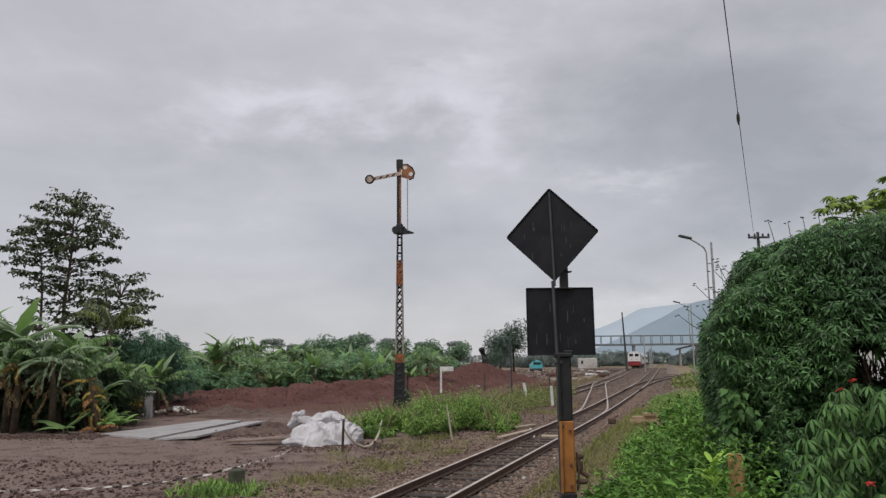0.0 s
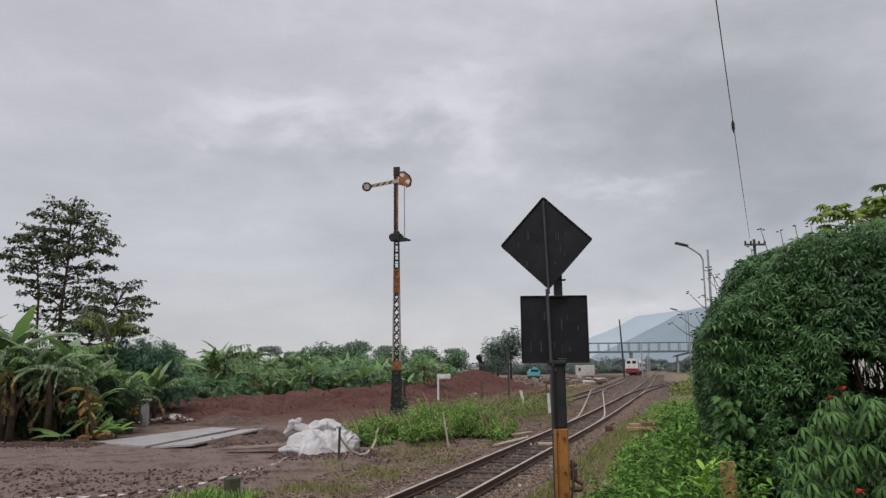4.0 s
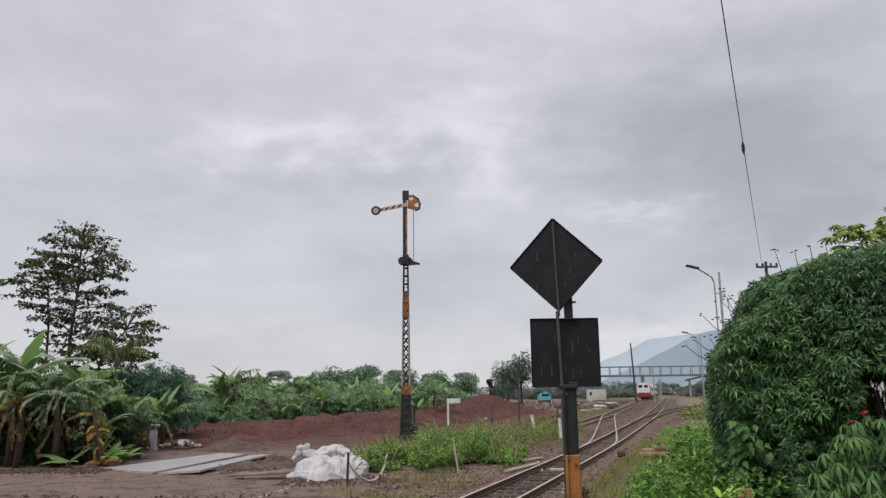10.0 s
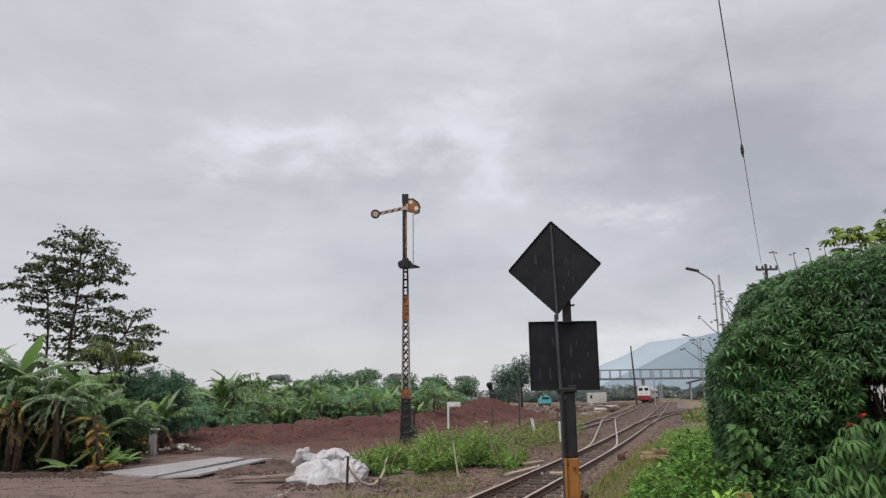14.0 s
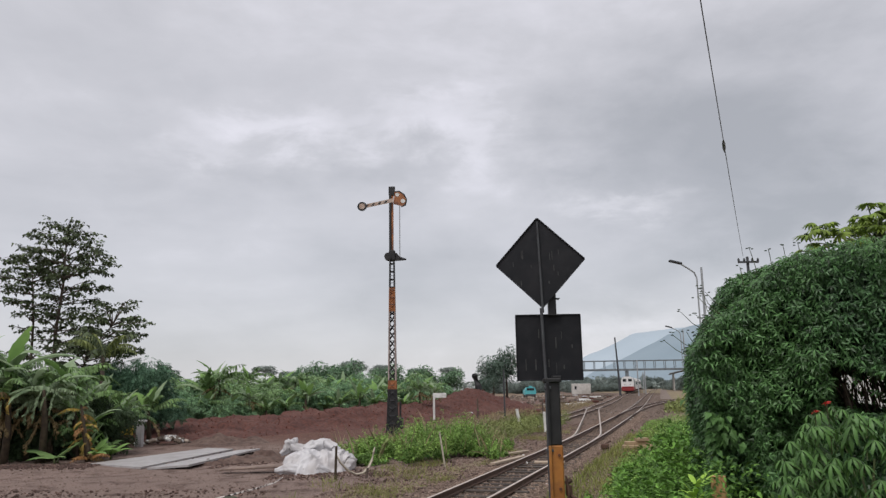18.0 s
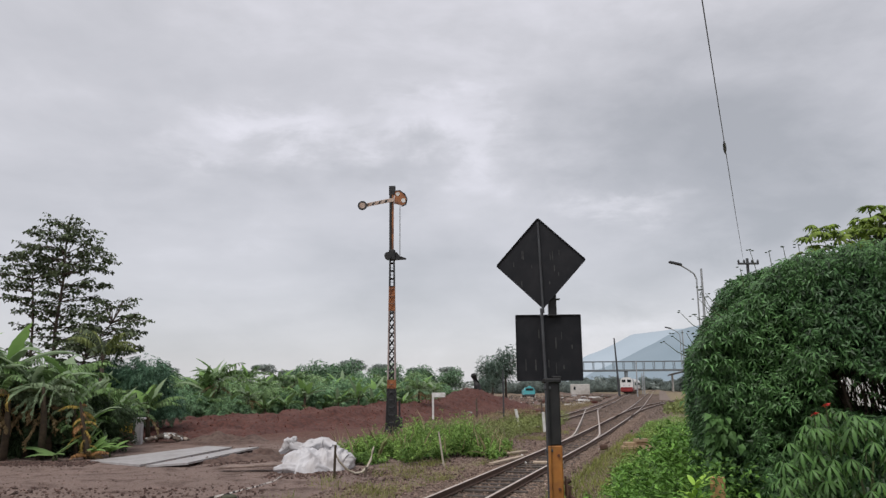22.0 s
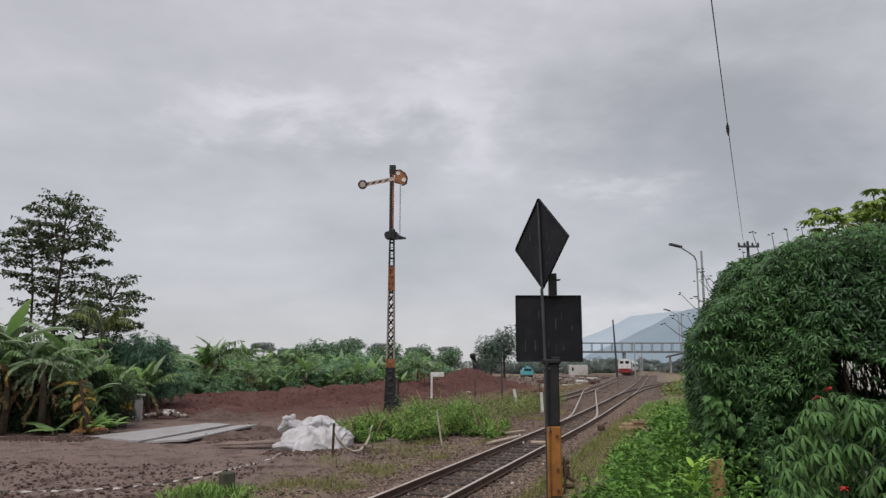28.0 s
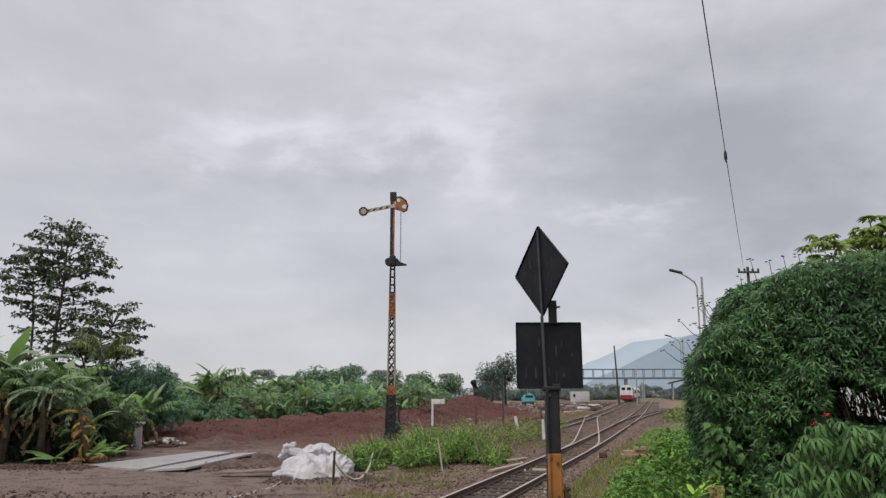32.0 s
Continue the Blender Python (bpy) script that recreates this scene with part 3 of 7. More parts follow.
def build_ground():
    xs = np.concatenate([np.linspace(-3000, -60, 14)[:-1], np.arange(-60, -30, 1.0), np.arange(-30, 30, 0.3), np.arange(30, 80, 1.0), np.linspace(80, 3000, 14)])
    ys = np.concatenate([np.linspace(-400, -10, 8)[:-1], np.arange(-10, 60, 0.3), np.arange(60, 160, 1.2), np.linspace(160, 4500, 24)])
    nx, ny = len(xs), len(ys)
    v = np.zeros((ny, nx, 3))
    zone = np.zeros((ny, nx, 4), np.float32)
    for j, y in enumerate(ys):
        mx = main_x(y) if y > -20 else -11
        le = lot_edge(y)
        for i, x in enumerate(xs):
            near = -32 < x < 32 and -10 < y < 62
            v[j, i] = (x, y, ground_z(x, y) if near else rise(y) - 0.02)
            wob = 0.8 * hashed(x * 0.4, y * 0.4, 7.0) + 0.4 * hashed(x * 1.3, y * 1.3, 9.0)
            d = x - mx
            grass = smoothstep(-0.5, 1.0, x - le + wob) * smoothstep(-1.2, -1.9, d + 0.3 * wob) if d < 0 else smoothstep(1.6, 2.6, d + wob)
            if y > 70:
                grass *= 0.5 if d < 0 else 1.0
            if y > 120:
                grass = max(grass, 0.9 * smoothstep(120, 170, y + 12 * wob))
            red = smoothstep(30, 38, y + 2 * wob) * smoothstep(2.0, -1.0, x - le) * smoothstep(90, 70, y)
            if y > 55 and d < -1.5:
                red, grass = max(red, 0.55 * smoothstep(55, 70, y)), grass * 0.6
            bed = smoothstep(2.0, 1.3, abs(d) + 0.5 * wob)
            if y > 35:
                bed = max(bed, smoothstep(2.2, 1.4, abs(x - side_x(y)) + 0.4 * wob), smoothstep(8.5, 6.5, abs(x - main_x(y) + 4.3) + wob) * smoothstep(38, 50, y))
            zone[j, i] = (red, grass * (1 - bed), bed, 0.8 * smoothstep(0.75, 0.5, abs(d)) if y < 200 else 0.0)
    idx = np.arange(nx * ny).reshape(ny, nx)
    f = np.stack([idx[:-1, :-1], idx[:-1, 1:], idx[1:, 1:], idx[1:, :-1]], -1).reshape(-1, 4)
    m = bpy.data.materials.new("ground")
    m.use_nodes = True
    t = m.node_tree
    p = t.nodes["Principled BSDF"]
    p.inputs["Roughness"].default_value = 0.92
    p.inputs["Specular IOR Level"].default_value = 0.25
    tc = t.nodes.new("ShaderNodeTexCoord")
    at = t.nodes.new("ShaderNodeAttribute")
    at.attribute_name = "zone"
    sep = t.nodes.new("ShaderNodeSeparateColor")
    t.links.new(at.outputs["Color"], sep.inputs[0])

    def nz(sc, det=6.0, lo=0.35, hi=0.65):
        n = t.nodes.new("ShaderNodeTexNoise")
        n.inputs["Scale"].default_value, n.inputs["Detail"].default_value = sc, det
        n.inputs["Roughness"].default_value = 0.65
        t.links.new(tc.outputs["Object"], n.inputs["Vector"])
        r = t.nodes.new("ShaderNodeMapRange")
        r.inputs[1].default_value, r.inputs[2].default_value = lo, hi
        t.links.new(n.outputs["Fac"], r.inputs[0])
        return r.outputs[0], n.outputs["Fac"]

    def mix(fac, a, b):
        n = t.nodes.new("ShaderNodeMix")
        n.data_type = "RGBA"
        t.links.new(fac, n.inputs[0])
        for i, c in ((6, a), (7, b)):
            if isinstance(c, tuple):
                n.inputs[i].default_value = (*c, 1)
            else:
                t.links.new(c, n.inputs[i])
        return n.outputs[2]

    big, mid_, small = nz(0.35), nz(3.0), nz(22.0)
    lot = mix(small[0], mix(big[0], (0.198, 0.138, 0.116), (0.132, 0.091, 0.076)), (0.258, 0.192, 0.166))
    lot = mix(nz(1.3, 8, 0.5, 0.66)[0], lot, (0.085, 0.053, 0.043))
    red = mix(mid_[0], (0.15, 0.075, 0.056), (0.09, 0.047, 0.037))
    turf = mix(mid_[0], mix(small[0], (0.30, 0.23, 0.17), (0.17, 0.125, 0.09)), (0.2, 0.175, 0.09))
    bed = mix(small[0], (0.21, 0.15, 0.12), (0.085, 0.06, 0.048))
    trough = mix(small[0], (0.12, 0.082, 0.065), (0.055, 0.038, 0.032))
    col = mix(sep.outputs[0], lot, red)
    col = mix(sep.outputs[1], col, turf)
    col = mix(sep.outputs[2], col, bed)
    col = mix(at.outputs["Alpha"], col, trough)
    t.links.new(col, p.inputs["Base Color"])
    b = t.nodes.new("ShaderNodeBump")
    b.inputs["Strength"].default_value, b.inputs["Distance"].default_value = 1.0, 0.09
    t.links.new(nz(9.0, 8.0)[1], b.inputs["Height"])
    t.links.new(b.outputs[0], p.inputs["Normal"])
    me = fast_mesh("ground", v.reshape(-1, 3), f, m, True)
    layer = me.color_attributes.new("zone", "FLOAT_COLOR", "POINT")
    layer.data.foreach_set("color", zone.reshape(-1))
    tagged(new("ground", me), "brown gravelly railway ground with red earth and patches of grass", "ground", kind="structure")


build_ground()


# ---- mountains in the distance ----
def ridge(name, dist, outline, mat, label):
    """A slope whose crest follows (x, height) pairs and falls towards the viewer."""
    xs = np.linspace(outline[0][0], outline[-1][0], 90)
    ox, oz = zip(*outline)
    zs = np.interp(xs, ox, oz)
    v, f = [], []
    for i, (x, z) in enumerate(zip(xs, zs)):
        z += 5 * hashed(x * 0.012, 1.0) * (z > 10)
        for k in range(6):
            w = k / 5
            v.append((x, dist - 900 * w * (z / 200), z * (1 - w) ** 1.3 + 6 * hashed(x * 0.02, w * 4, 2.0) * w * (1 - w) - 3 * w))
    for i in range(len(xs) - 1):
        for k in range(5):
            a = i * 6 + k
            f.append((a, a + 1, a + 7, a + 6))
    v2 = [(x, dist + 600, -5) for x, _, _ in v[::6]]
    k0 = len(v)
    v += v2
    for i in range(len(xs) - 1):
        f.append((i * 6, i * 6 + 6, k0 + i + 1, k0 + i))
    tagged(new(name, mesh_of(name, v, f, mat, True)), label, "mountain", kind="structure")


# the blue of both ridges is haze put into their colour
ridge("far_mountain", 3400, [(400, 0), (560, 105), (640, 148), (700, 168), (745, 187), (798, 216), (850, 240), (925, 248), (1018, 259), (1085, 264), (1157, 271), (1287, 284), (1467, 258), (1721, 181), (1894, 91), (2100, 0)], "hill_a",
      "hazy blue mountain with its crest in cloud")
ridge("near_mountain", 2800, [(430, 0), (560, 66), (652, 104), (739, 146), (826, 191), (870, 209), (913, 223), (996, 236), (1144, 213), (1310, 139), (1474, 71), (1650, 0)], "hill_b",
      "darker haze-blue mountain slope in front of another")


# ---- tracks ----
def rail_vf(line, offset, y0, y1, step):
    """Verts and faces of a flat-bottomed rail, offset sideways from a centre line, and of the shiny head on it."""
    prof = [(-0.055, 0.02), (0.055, 0.02), (0.055, 0.035), (0.012, 0.05), (0.012, 0.12), (0.034, 0.13), (0.034, 0.155), (-0.034, 0.155), (-0.034, 0.13), (-0.012, 0.12), (-0.012, 0.05), (-0.055, 0.035)]
    ys = list(np.arange(y0, y1, step)) + [y1]
    v, f, hv, hf = [], [], [], []
    n = len(prof)
    for y in ys:
        d = Vector((line(y + 0.5) - line(y - 0.5), 1.0, 0)).normalized()
        s = Vector((d.y, -d.x, 0))
        c = Vector((line(y), y, 0)) + s * offset
        for a, z in prof:
            q = c + s * a
            v.append((q.x, q.y, z + rise(y)))
        for a, z in ((-0.03, 0.1555), (-0.024, 0.161), (0.024, 0.161), (0.03, 0.1555)):
            q = c + s * a
            hv.append((q.x, q.y, z + rise(y)))
    for i in range(len(ys) - 1):
        for k in range(n):
            f.append((i * n + k, i * n + (k + 1) % n, (i + 1) * n + (k + 1) % n, (i + 1) * n + k))
        for k in range(3):
            hf.append((i * 4 + k, i * 4 + k + 1, i * 4 + k + 5, i * 4 + k + 4))
    f += [tuple(range(n)), tuple((len(ys) - 1) * n + k for k in range(n - 1, -1, -1))]
    return (v, f), (hv, hf)


SLEEPER = None


def sleeper_mesh():
    global SLEEPER
    if SLEEPER is None:
        v, f = block(0, 0, 0, 1.75, 0.21, 0.12, 0.012)
        SLEEPER = mesh_of("sleeper", v, f, "sleeper")
    return SLEEPER


def track(name, line, y0, y1, step, sleeper_to, label, spacing=0.62, s0=None, side_mat="rusty_rail"):
    t = tagged(new(name), label, "railway track")
    for side in (-0.565, 0.565):
        (v, f), (hv, hf) = rail_vf(line, side, y0, y1, step)
        r = part("rail", (v, f), side_mat, t, "rusty steel rail with a worn bright head")
        part("rail_head", (hv, hf), "railhead", r)
    y = (y0 if s0 is None else s0) + 0.3
    rng = random.Random(name)
    while y < sleeper_to:
        ob = new("sleeper", sleeper_mesh())
        ob.parent = t
        ang = -math.degrees(math.atan(line(y + 0.5) - line(y - 0.5)))
        ob.matrix_basis = pose(line(y) + rng.uniform(-0.04, 0.04), y, -0.045 - 0.04 * smoothstep(22, 40, y) + rise(y) + rng.uniform(-0.03, 0.012), 0, 0, ang + rng.uniform(-1.5, 1.5))
        y += spacing * rng.uniform(0.93, 1.07)
    return t


track("main_track", main_x, -30.0, 420.0, 2.5, 110.0, "single railway track with rusty rails on dark sleepers")
track("side_track", side_x, 41.5, 420.0, 2.5, 90.0, "side track with rusty rails, ending beside white posts")
track("crossover", cross_x, 30.0, 79.0, 0.8, 76.0, "curved crossover track between two lines", s0=37.0, spacing=0.75, side_mat="pale_rail")
track("spur_track", spur_x, 56.0, 110.0, 2.0, 108.0, "spur track that branches off to the platform", s0=62.0, spacing=0.75)


def strew(name, count, region, size, mat, label, category, seed, sink=0.3):
    """Loose stones as one mesh; region(rng) gives x, y."""
    rng = np.random.default_rng(seed)
    base = np.array([(1, 0, 0), (-1, 0, 0), (0, 1, 0), (0, -1, 0), (0, 0, 1), (0, 0, -1)], float)
    fs = np.array([(0, 2, 4), (2, 1, 4), (1, 3, 4), (3, 0, 4), (2, 0, 5), (1, 2, 5), (3, 1, 5), (0, 3, 5)])
    xy = np.array([region(rng) for _ in range(count)])
    s = rng.uniform(size[0], size[1], count) * rng.uniform(0.5, 1.0, count)
    jit = rng.uniform(0.55, 1.2, (count, 6, 1))
    rot = turns(rng, count, -60, 60)
    v = np.einsum("nij,nkj->nki", rot, base[None] * jit) * s[:, None, None]
    v[:, :, 2] *= 0.7
    z = np.array([ground_z(x, y) for x, y in xy])
    v += np.stack([xy[:, 0], xy[:, 1], z + s * sink], -1)[:, None]
    f = (fs[None] + (np.arange(count) * 6)[:, None, None]).reshape(-1, 3)
    return tagged(new(name, fast_mesh(name, v.reshape(-1, 3), f, mat)), label, category, kind="stuff")


def on_bed(rng):
    y = 8 + 60 * rng.random() ** 1.8
    d = rng.normal(0, 1.0)
    if abs(d) < 0.5 and rng.random() < 0.7:
        d += math.copysign(0.7, d)
    return main_x(y) + d, y


def on_lot(rng):
    y = 10 + 26 * rng.random() ** 1.5
    return lot_edge(y) - 14 * rng.random() ** 1.2 + 0.8, y


strew("track_ballast", 36000, on_bed, (0.02, 0.06), "stone", "brown stained ballast stones between the sleepers", "ballast", 3)
def on_lot_edge(rng):
    pick = rng.random()
    if pick < 0.35:
        return -17.0 + 6.0 * rng.random(), 24.2 + 0.45 * rng.normal()
    if pick < 0.7:
        return -11.0 + 7 * rng.random(), 12.5 + 5.5 * rng.random() ** 1.5
    if pick < 0.8:
        return -7.2 + 1.6 * rng.random(), 22.9 + 4.5 * rng.random()
    if pick < 0.9:
        return -4.8 + 3.4 * rng.random(), 20.6 + 0.5 * rng.normal()
    return -9.0 + 6.0 * rng.random(), 22.8 + 8 * rng.random()


strew("lot_clods", 5200, on_lot_edge, (0.015, 0.075), "clod", "dark clods of earth along the edge of the lot", "earth", 5)
def on_verge(rng):
    y = 8 + 40 * rng.random() ** 1.5
    side = -1 if rng.random() < 0.6 else 1
    return main_x(y) + side * (1.2 + 2.4 * rng.random()), y


def on_far_bed(rng):
    y = 55 + 130 * rng.random()
    return main_x(y) - 2.5 + 8.5 * rng.random() - 3.0, y


strew("far_ballast", 9000, on_far_bed, (0.05, 0.15), "farstone", "brown ballast and stones between the far tracks", "ballast", 10, 0.1)
strew("verge_clods", 3600, on_verge, (0.015, 0.075), "clod", "dark clods and scraps of earth on the verge", "earth", 9)
strew("verge_stones", 11000, on_verge, (0.015, 0.06), "gravel", "stones and rubble bits on the verge", "gravel", 6)
strew("pale_litter", 42, on_bed, (0.03, 0.075), "white", "pale stones and litter scattered along the track", "litter", 7, 0.5)
strew("lot_gravel", 9000, on_lot, (0.01, 0.042), "gravel", "loose gravel and stones on the bare lot", "gravel", 4)


# ---- trackside signal: square board and turning diamond board, seen from behind ----
def build_board_signal():
    t = thing("board_signal", 1.165, 8.0, 0.0, 0, "black and orange post with square and diamond boards seen from behind", "railway signal")
    part("post", joined(block(-0.02, 0, 1.93, 0.135, 0.12, 0.66, 0.012), block(-0.085, -0.02, 1.93, 0.03, 0.15, 0.66, 0.006)), "black", t, "black painted upper post")
    part("post_band", joined(block(-0.018, 0, 1.24, 0.145, 0.125, 0.72, 0.012), block(-0.085, -0.02, 1.24, 0.03, 0.155, 0.72, 0.006)), "orange", t, "orange painted band, weathered")
    part("post_foot", joined(block(-0.014, 0, 0.39, 0.15, 0.13, 0.98, 0.012), block(-0.082, -0.02, 0.39, 0.03, 0.16, 0.98, 0.006)), "black", t)
    part("post_cap", joined(block(-0.03, 0, 2.275, 0.19, 0.17, 0.05, 0.012), block(0.02, -0.01, 2.31, 0.10, 0.1, 0.03, 0.008)), "black", t, "steel cap on the post")
    for z in (1.5, 1.16, 0.95):
        part("bolt", tube([(0.01, -0.085, z), (0.01, -0.062, z)], 0.016, 6), "rust", t)
    b = part("square_board", joined(block(-0.035, 0.06, 2.635, 0.715, 0.012, 0.715, 0.004)), "board", t, "black square sheet-metal board")
    rng = random.Random(5)
    for x0, z0, w, h in ((-0.035, 2.99, 0.715, 0.012), (-0.035, 2.28, 0.715, 0.012)):
        part("rim", block(x0, 0.05, z0, w, 0.022, h, 0.003), "board", b)
    for x0 in (-0.39, 0.32):
        part("rim", block(x0, 0.05, 2.635, 0.012, 0.022, 0.715, 0.003), "board", b)
    for k in range(9):
        part("streak", block(rng.uniform(-0.3, 0.25), 0.0525, rng.uniform(2.35, 2.8), rng.uniform(0.006, 0.014), 0.002, rng.uniform(0.03, 0.13)), "streak", b)
    for z in (2.45, 2.85):
        part("bracket", block(0.0, 0.085, z, 0.16, 0.03, 0.03, 0.005), "board", t)
    part("turning_rod", tube([(-0.098, -0.06, 0.5), (-0.098, -0.06, 2.3), (-0.113, -0.02, 3.06)], 0.017, 8), "darkgrey", t, "long grey turning rod along the post")
    for z in (0.85, 1.55, 2.2):
        part("rod_guide", block(-0.085, -0.05, z, 0.075, 0.06, 0.03, 0.005), "darkgrey", t)
    part("lamp_box", joined(block(0.015, 0.05, 3.11, 0.085, 0.09, 0.25, 0.008), block(0.03, 0.05, 2.985, 0.15, 0.12, 0.014, 0.003), block(0.045, 0.05, 3.165, 0.11, 0.09, 0.012, 0.003)), "black", t, "small black lamp housing behind the boards")
    crank = joined(block(0.11, 0.02, 1.13, 0.07, 0.04, 0.12, 0.015), tube([(0.07, 0.02, 1.2), (0.14, 0.02, 1.24)], 0.026, 8), tube([(0.12, 0.02, 1.08), (0.2, 0.02, 1.03)], 0.022, 8), block(0.13, 0.02, 0.98, 0.13, 0.06, 0.05, 0.02), tube([(0.08, 0.0, 1.28), (0.1, -0.02, 1.12), (0.08, 0.0, 0.9)], 0.012, 6))
    part("crank", crank, "rusty_rail", t, "rusty crank and pulley of the signal wire")
    # the diamond turns on the rod
    d = part("diamond_board", slab_of([(0, 0.505), (0.493, 0.0), (0, -0.505), (-0.493, 0.0)], -0.006, 0.006), "board", t, "black diamond-shaped sheet-metal board")
    v, f = tube([(0, -0.02, -0.56), (0, -0.02, 0.46)], 0.013, 8)
    part("spine", (v, f), "darkgrey", d, "rod up the back of the diamond")
    for sx, sz in ((1, 1), (1, -1), (-1, 1), (-1, -1)):
        m = Matrix.Rotation(-sx * sz * radians(-45.7), 3, "Y")
        part("rim", block(sx * 0.2465, -0.012, sz * 0.2525, 0.695, 0.018, 0.012, 0.003, m), "board", d)
    for k in range(12):
        x, z = rng.uniform(-0.3, 0.25), rng.uniform(-0.25, 0.12)
        part("streak", block(x, -0.008, z, rng.uniform(0.006, 0.014), 0.002, rng.uniform(0.03, 0.1)), "streak", d)
    return d


DIAMOND = build_board_signal()


# ---- semaphore ----
def build_semaphore():
    t = thing("semaphore_signal", -2.73, 38.7, 0.0, 0, "tall lattice semaphore with orange and black bands and a striped arm", "railway signal")
    def leg_x(z):
        return 0.215 - 0.115 * min(1, z / 9.2) + 0.06 * max(0.0, 1 - z / 2.3)
    part("base", block(0, 0, 0.1, 0.66, 0.66, 0.36, 0.03), "black", t)
    bands = [(0.2, 2.3, "black"), (2.3, 2.75, "faded"), (2.75, 6.3, "black"), (6.3, 7.6, "faded"), (7.6, 9.2, "black")]
    for z0, z1, mat in bands:
        for sx, sy in ((1, 1), (1, -1), (-1, 1), (-1, -1)):
            part("mast_leg", tube([(sx * leg_x(z0), sy * leg_x(z0), z0), (sx * leg_x(z1), sy * leg_x(z1), z1)], 0.042, 6), "chalk" if 2.7 < z0 < 6 else mat, t)
        z = z0
        step = 0.42
        pieces = []
        while z < z1 - 0.05:
            a, b, zt = leg_x(z), leg_x(min(z + step, z1)), min(z + step, z1)
            for s in (1, -1):
                if z0 > 7:
                    pieces += [tube([(-a, s * a, z), (a, s * a, z)], 0.035, 4), tube([(s * a, -a, z), (s * a, a, z)], 0.035, 4)]
                    continue
                pieces += [tube([(-a, s * a, z), (b, s * b, zt)], 0.03, 4), tube([(a, s * a, z), (-b, s * b, zt)], 0.03, 4),
                           tube([(s * a, -a, z), (s * b, b, zt)], 0.022, 4), tube([(s * a, a, z), (s * b, -b, zt)], 0.022, 4)]
            z += step
        part("lattice", joined(*pieces), mat, t)
        if (z1 < 2.4) or mat == "faded":
            w = leg_x(z0)
            wt = leg_x(z1)
            n = 4
            vv = [(sx * w, sy * w, z0) for sx, sy in ((1, 1), (1, -1), (-1, -1), (-1, 1))] + [(sx * wt, sy * wt, z1) for sx, sy in ((1, 1), (1, -1), (-1, -1), (-1, 1))]
            ff = [(k, (k + 1) % n, (k + 1) % n + n, k + n) for k in range(n)]
            part("plating", (vv, ff), mat, t)
    part("upper_mast", block(0.03, 0, 11.0, 0.1, 0.2, 3.7, 0.015), "faded", t, "faded orange upper mast")
    part("mast_channel", block(-0.085, -0.02, 11.0, 0.12, 0.24, 3.72, 0.01), "black", t)
    part("mast_top", block(0.0, 0, 12.85, 0.34, 0.24, 0.5, 0.02), "black", t)
    part("collar", joined(block(0, 0, 9.3, 0.34, 0.34, 0.6, 0.06), tube([(-0.2, -0.2, 9.25), (-0.2, 0.2, 9.25)], 0.2, 12)), "black", t)
    part("lever", slab_of([(0.1, 9.45), (0.25, 9.45), (0.4, 9.25), (0.75, 9.12), (0.74, 9.06), (0.15, 9.02)], -0.05, 0.05), "black", t)
    part("rod", tube([(0.42, -0.1, 9.2), (0.42, -0.1, 12.0)], 0.025, 6), "grey", t)
    arm = part("arm", slab_of([(0.1, 12.43), (-1.38, 12.12), (-1.38, 11.92), (0.1, 12.22)], -0.16, -0.13), "arm_paint", t, "faded tan arm with dark slanted stripes")
    for k in range(4):
        x = -0.2 - 0.34 * k
        part("stripe", slab_of([(x, 12.36 + x * 0.214), (x - 0.14, 12.36 + (x - 0.14) * 0.214), (x - 0.24, 12.24 + (x - 0.24) * 0.206), (x - 0.10, 12.24 + (x - 0.1) * 0.206)], -0.166, -0.124), "black", arm)
    ring = [(-1.58 + 0.25 * math.cos(a * math.pi / 12), 12.0 + 0.25 * math.sin(a * math.pi / 12)) for a in range(24)]
    disc = [(-1.58 + 0.16 * math.cos(a * math.pi / 10), 12.0 + 0.16 * math.sin(a * math.pi / 10)) for a in range(20)]
    e = part("arm_disc", slab_of(ring, -0.17, -0.12), "black", arm, "round end of the arm, dark rim")
    part("disc_face", slab_of(disc, -0.18, -0.11), "arm_paint", e, "pale disc in the round end")
    spec = part("spectacle", slab_of([(0.1, 12.12), (0.14, 12.78), (0.38, 12.8), (0.64, 12.6), (0.75, 12.36), (0.7, 12.1), (0.54, 12.0)], -0.12, -0.05), "faded", t, "orange spectacle plate with two lamp glasses")
    for x, z, r in ((0.3, 12.63, 0.105), (0.6, 12.27, 0.115)):
        hole = [(x + r * math.cos(a * math.pi / 7), z + r * math.sin(a * math.pi / 7)) for a in range(14)]
        part("lens", slab_of(hole, -0.135, -0.04), "white", spec, "pale round lamp glass")
    part("spectacle_rim", tube([(0.14, -0.09, 12.79), (0.4, -0.09, 12.82), (0.67, -0.09, 12.62), (0.78, -0.09, 12.36), (0.73, -0.09, 12.06), (0.5, -0.09, 11.97)], 0.045, 6), "black", spec)
    part("foot_box", joined(block(0.42, -0.3, 0.6, 0.3, 0.4, 0.55, 0.03), tube([(0.42, -0.3, 0.85), (0.42, -0.3, 1.7)], 0.05, 6)), "black", t)
    for k in range(22):
        z = 0.6 + k * 0.38
        part("rung", tube([(-0.12, -leg_x(z) - 0.06, z), (0.12, -leg_x(z) - 0.06, z)], 0.014, 5), "darkgrey", t)
    return t


SEMAPHORE = build_semaphore()
SEMAPHORE.scale = (1.0, 1.0, 0.99)


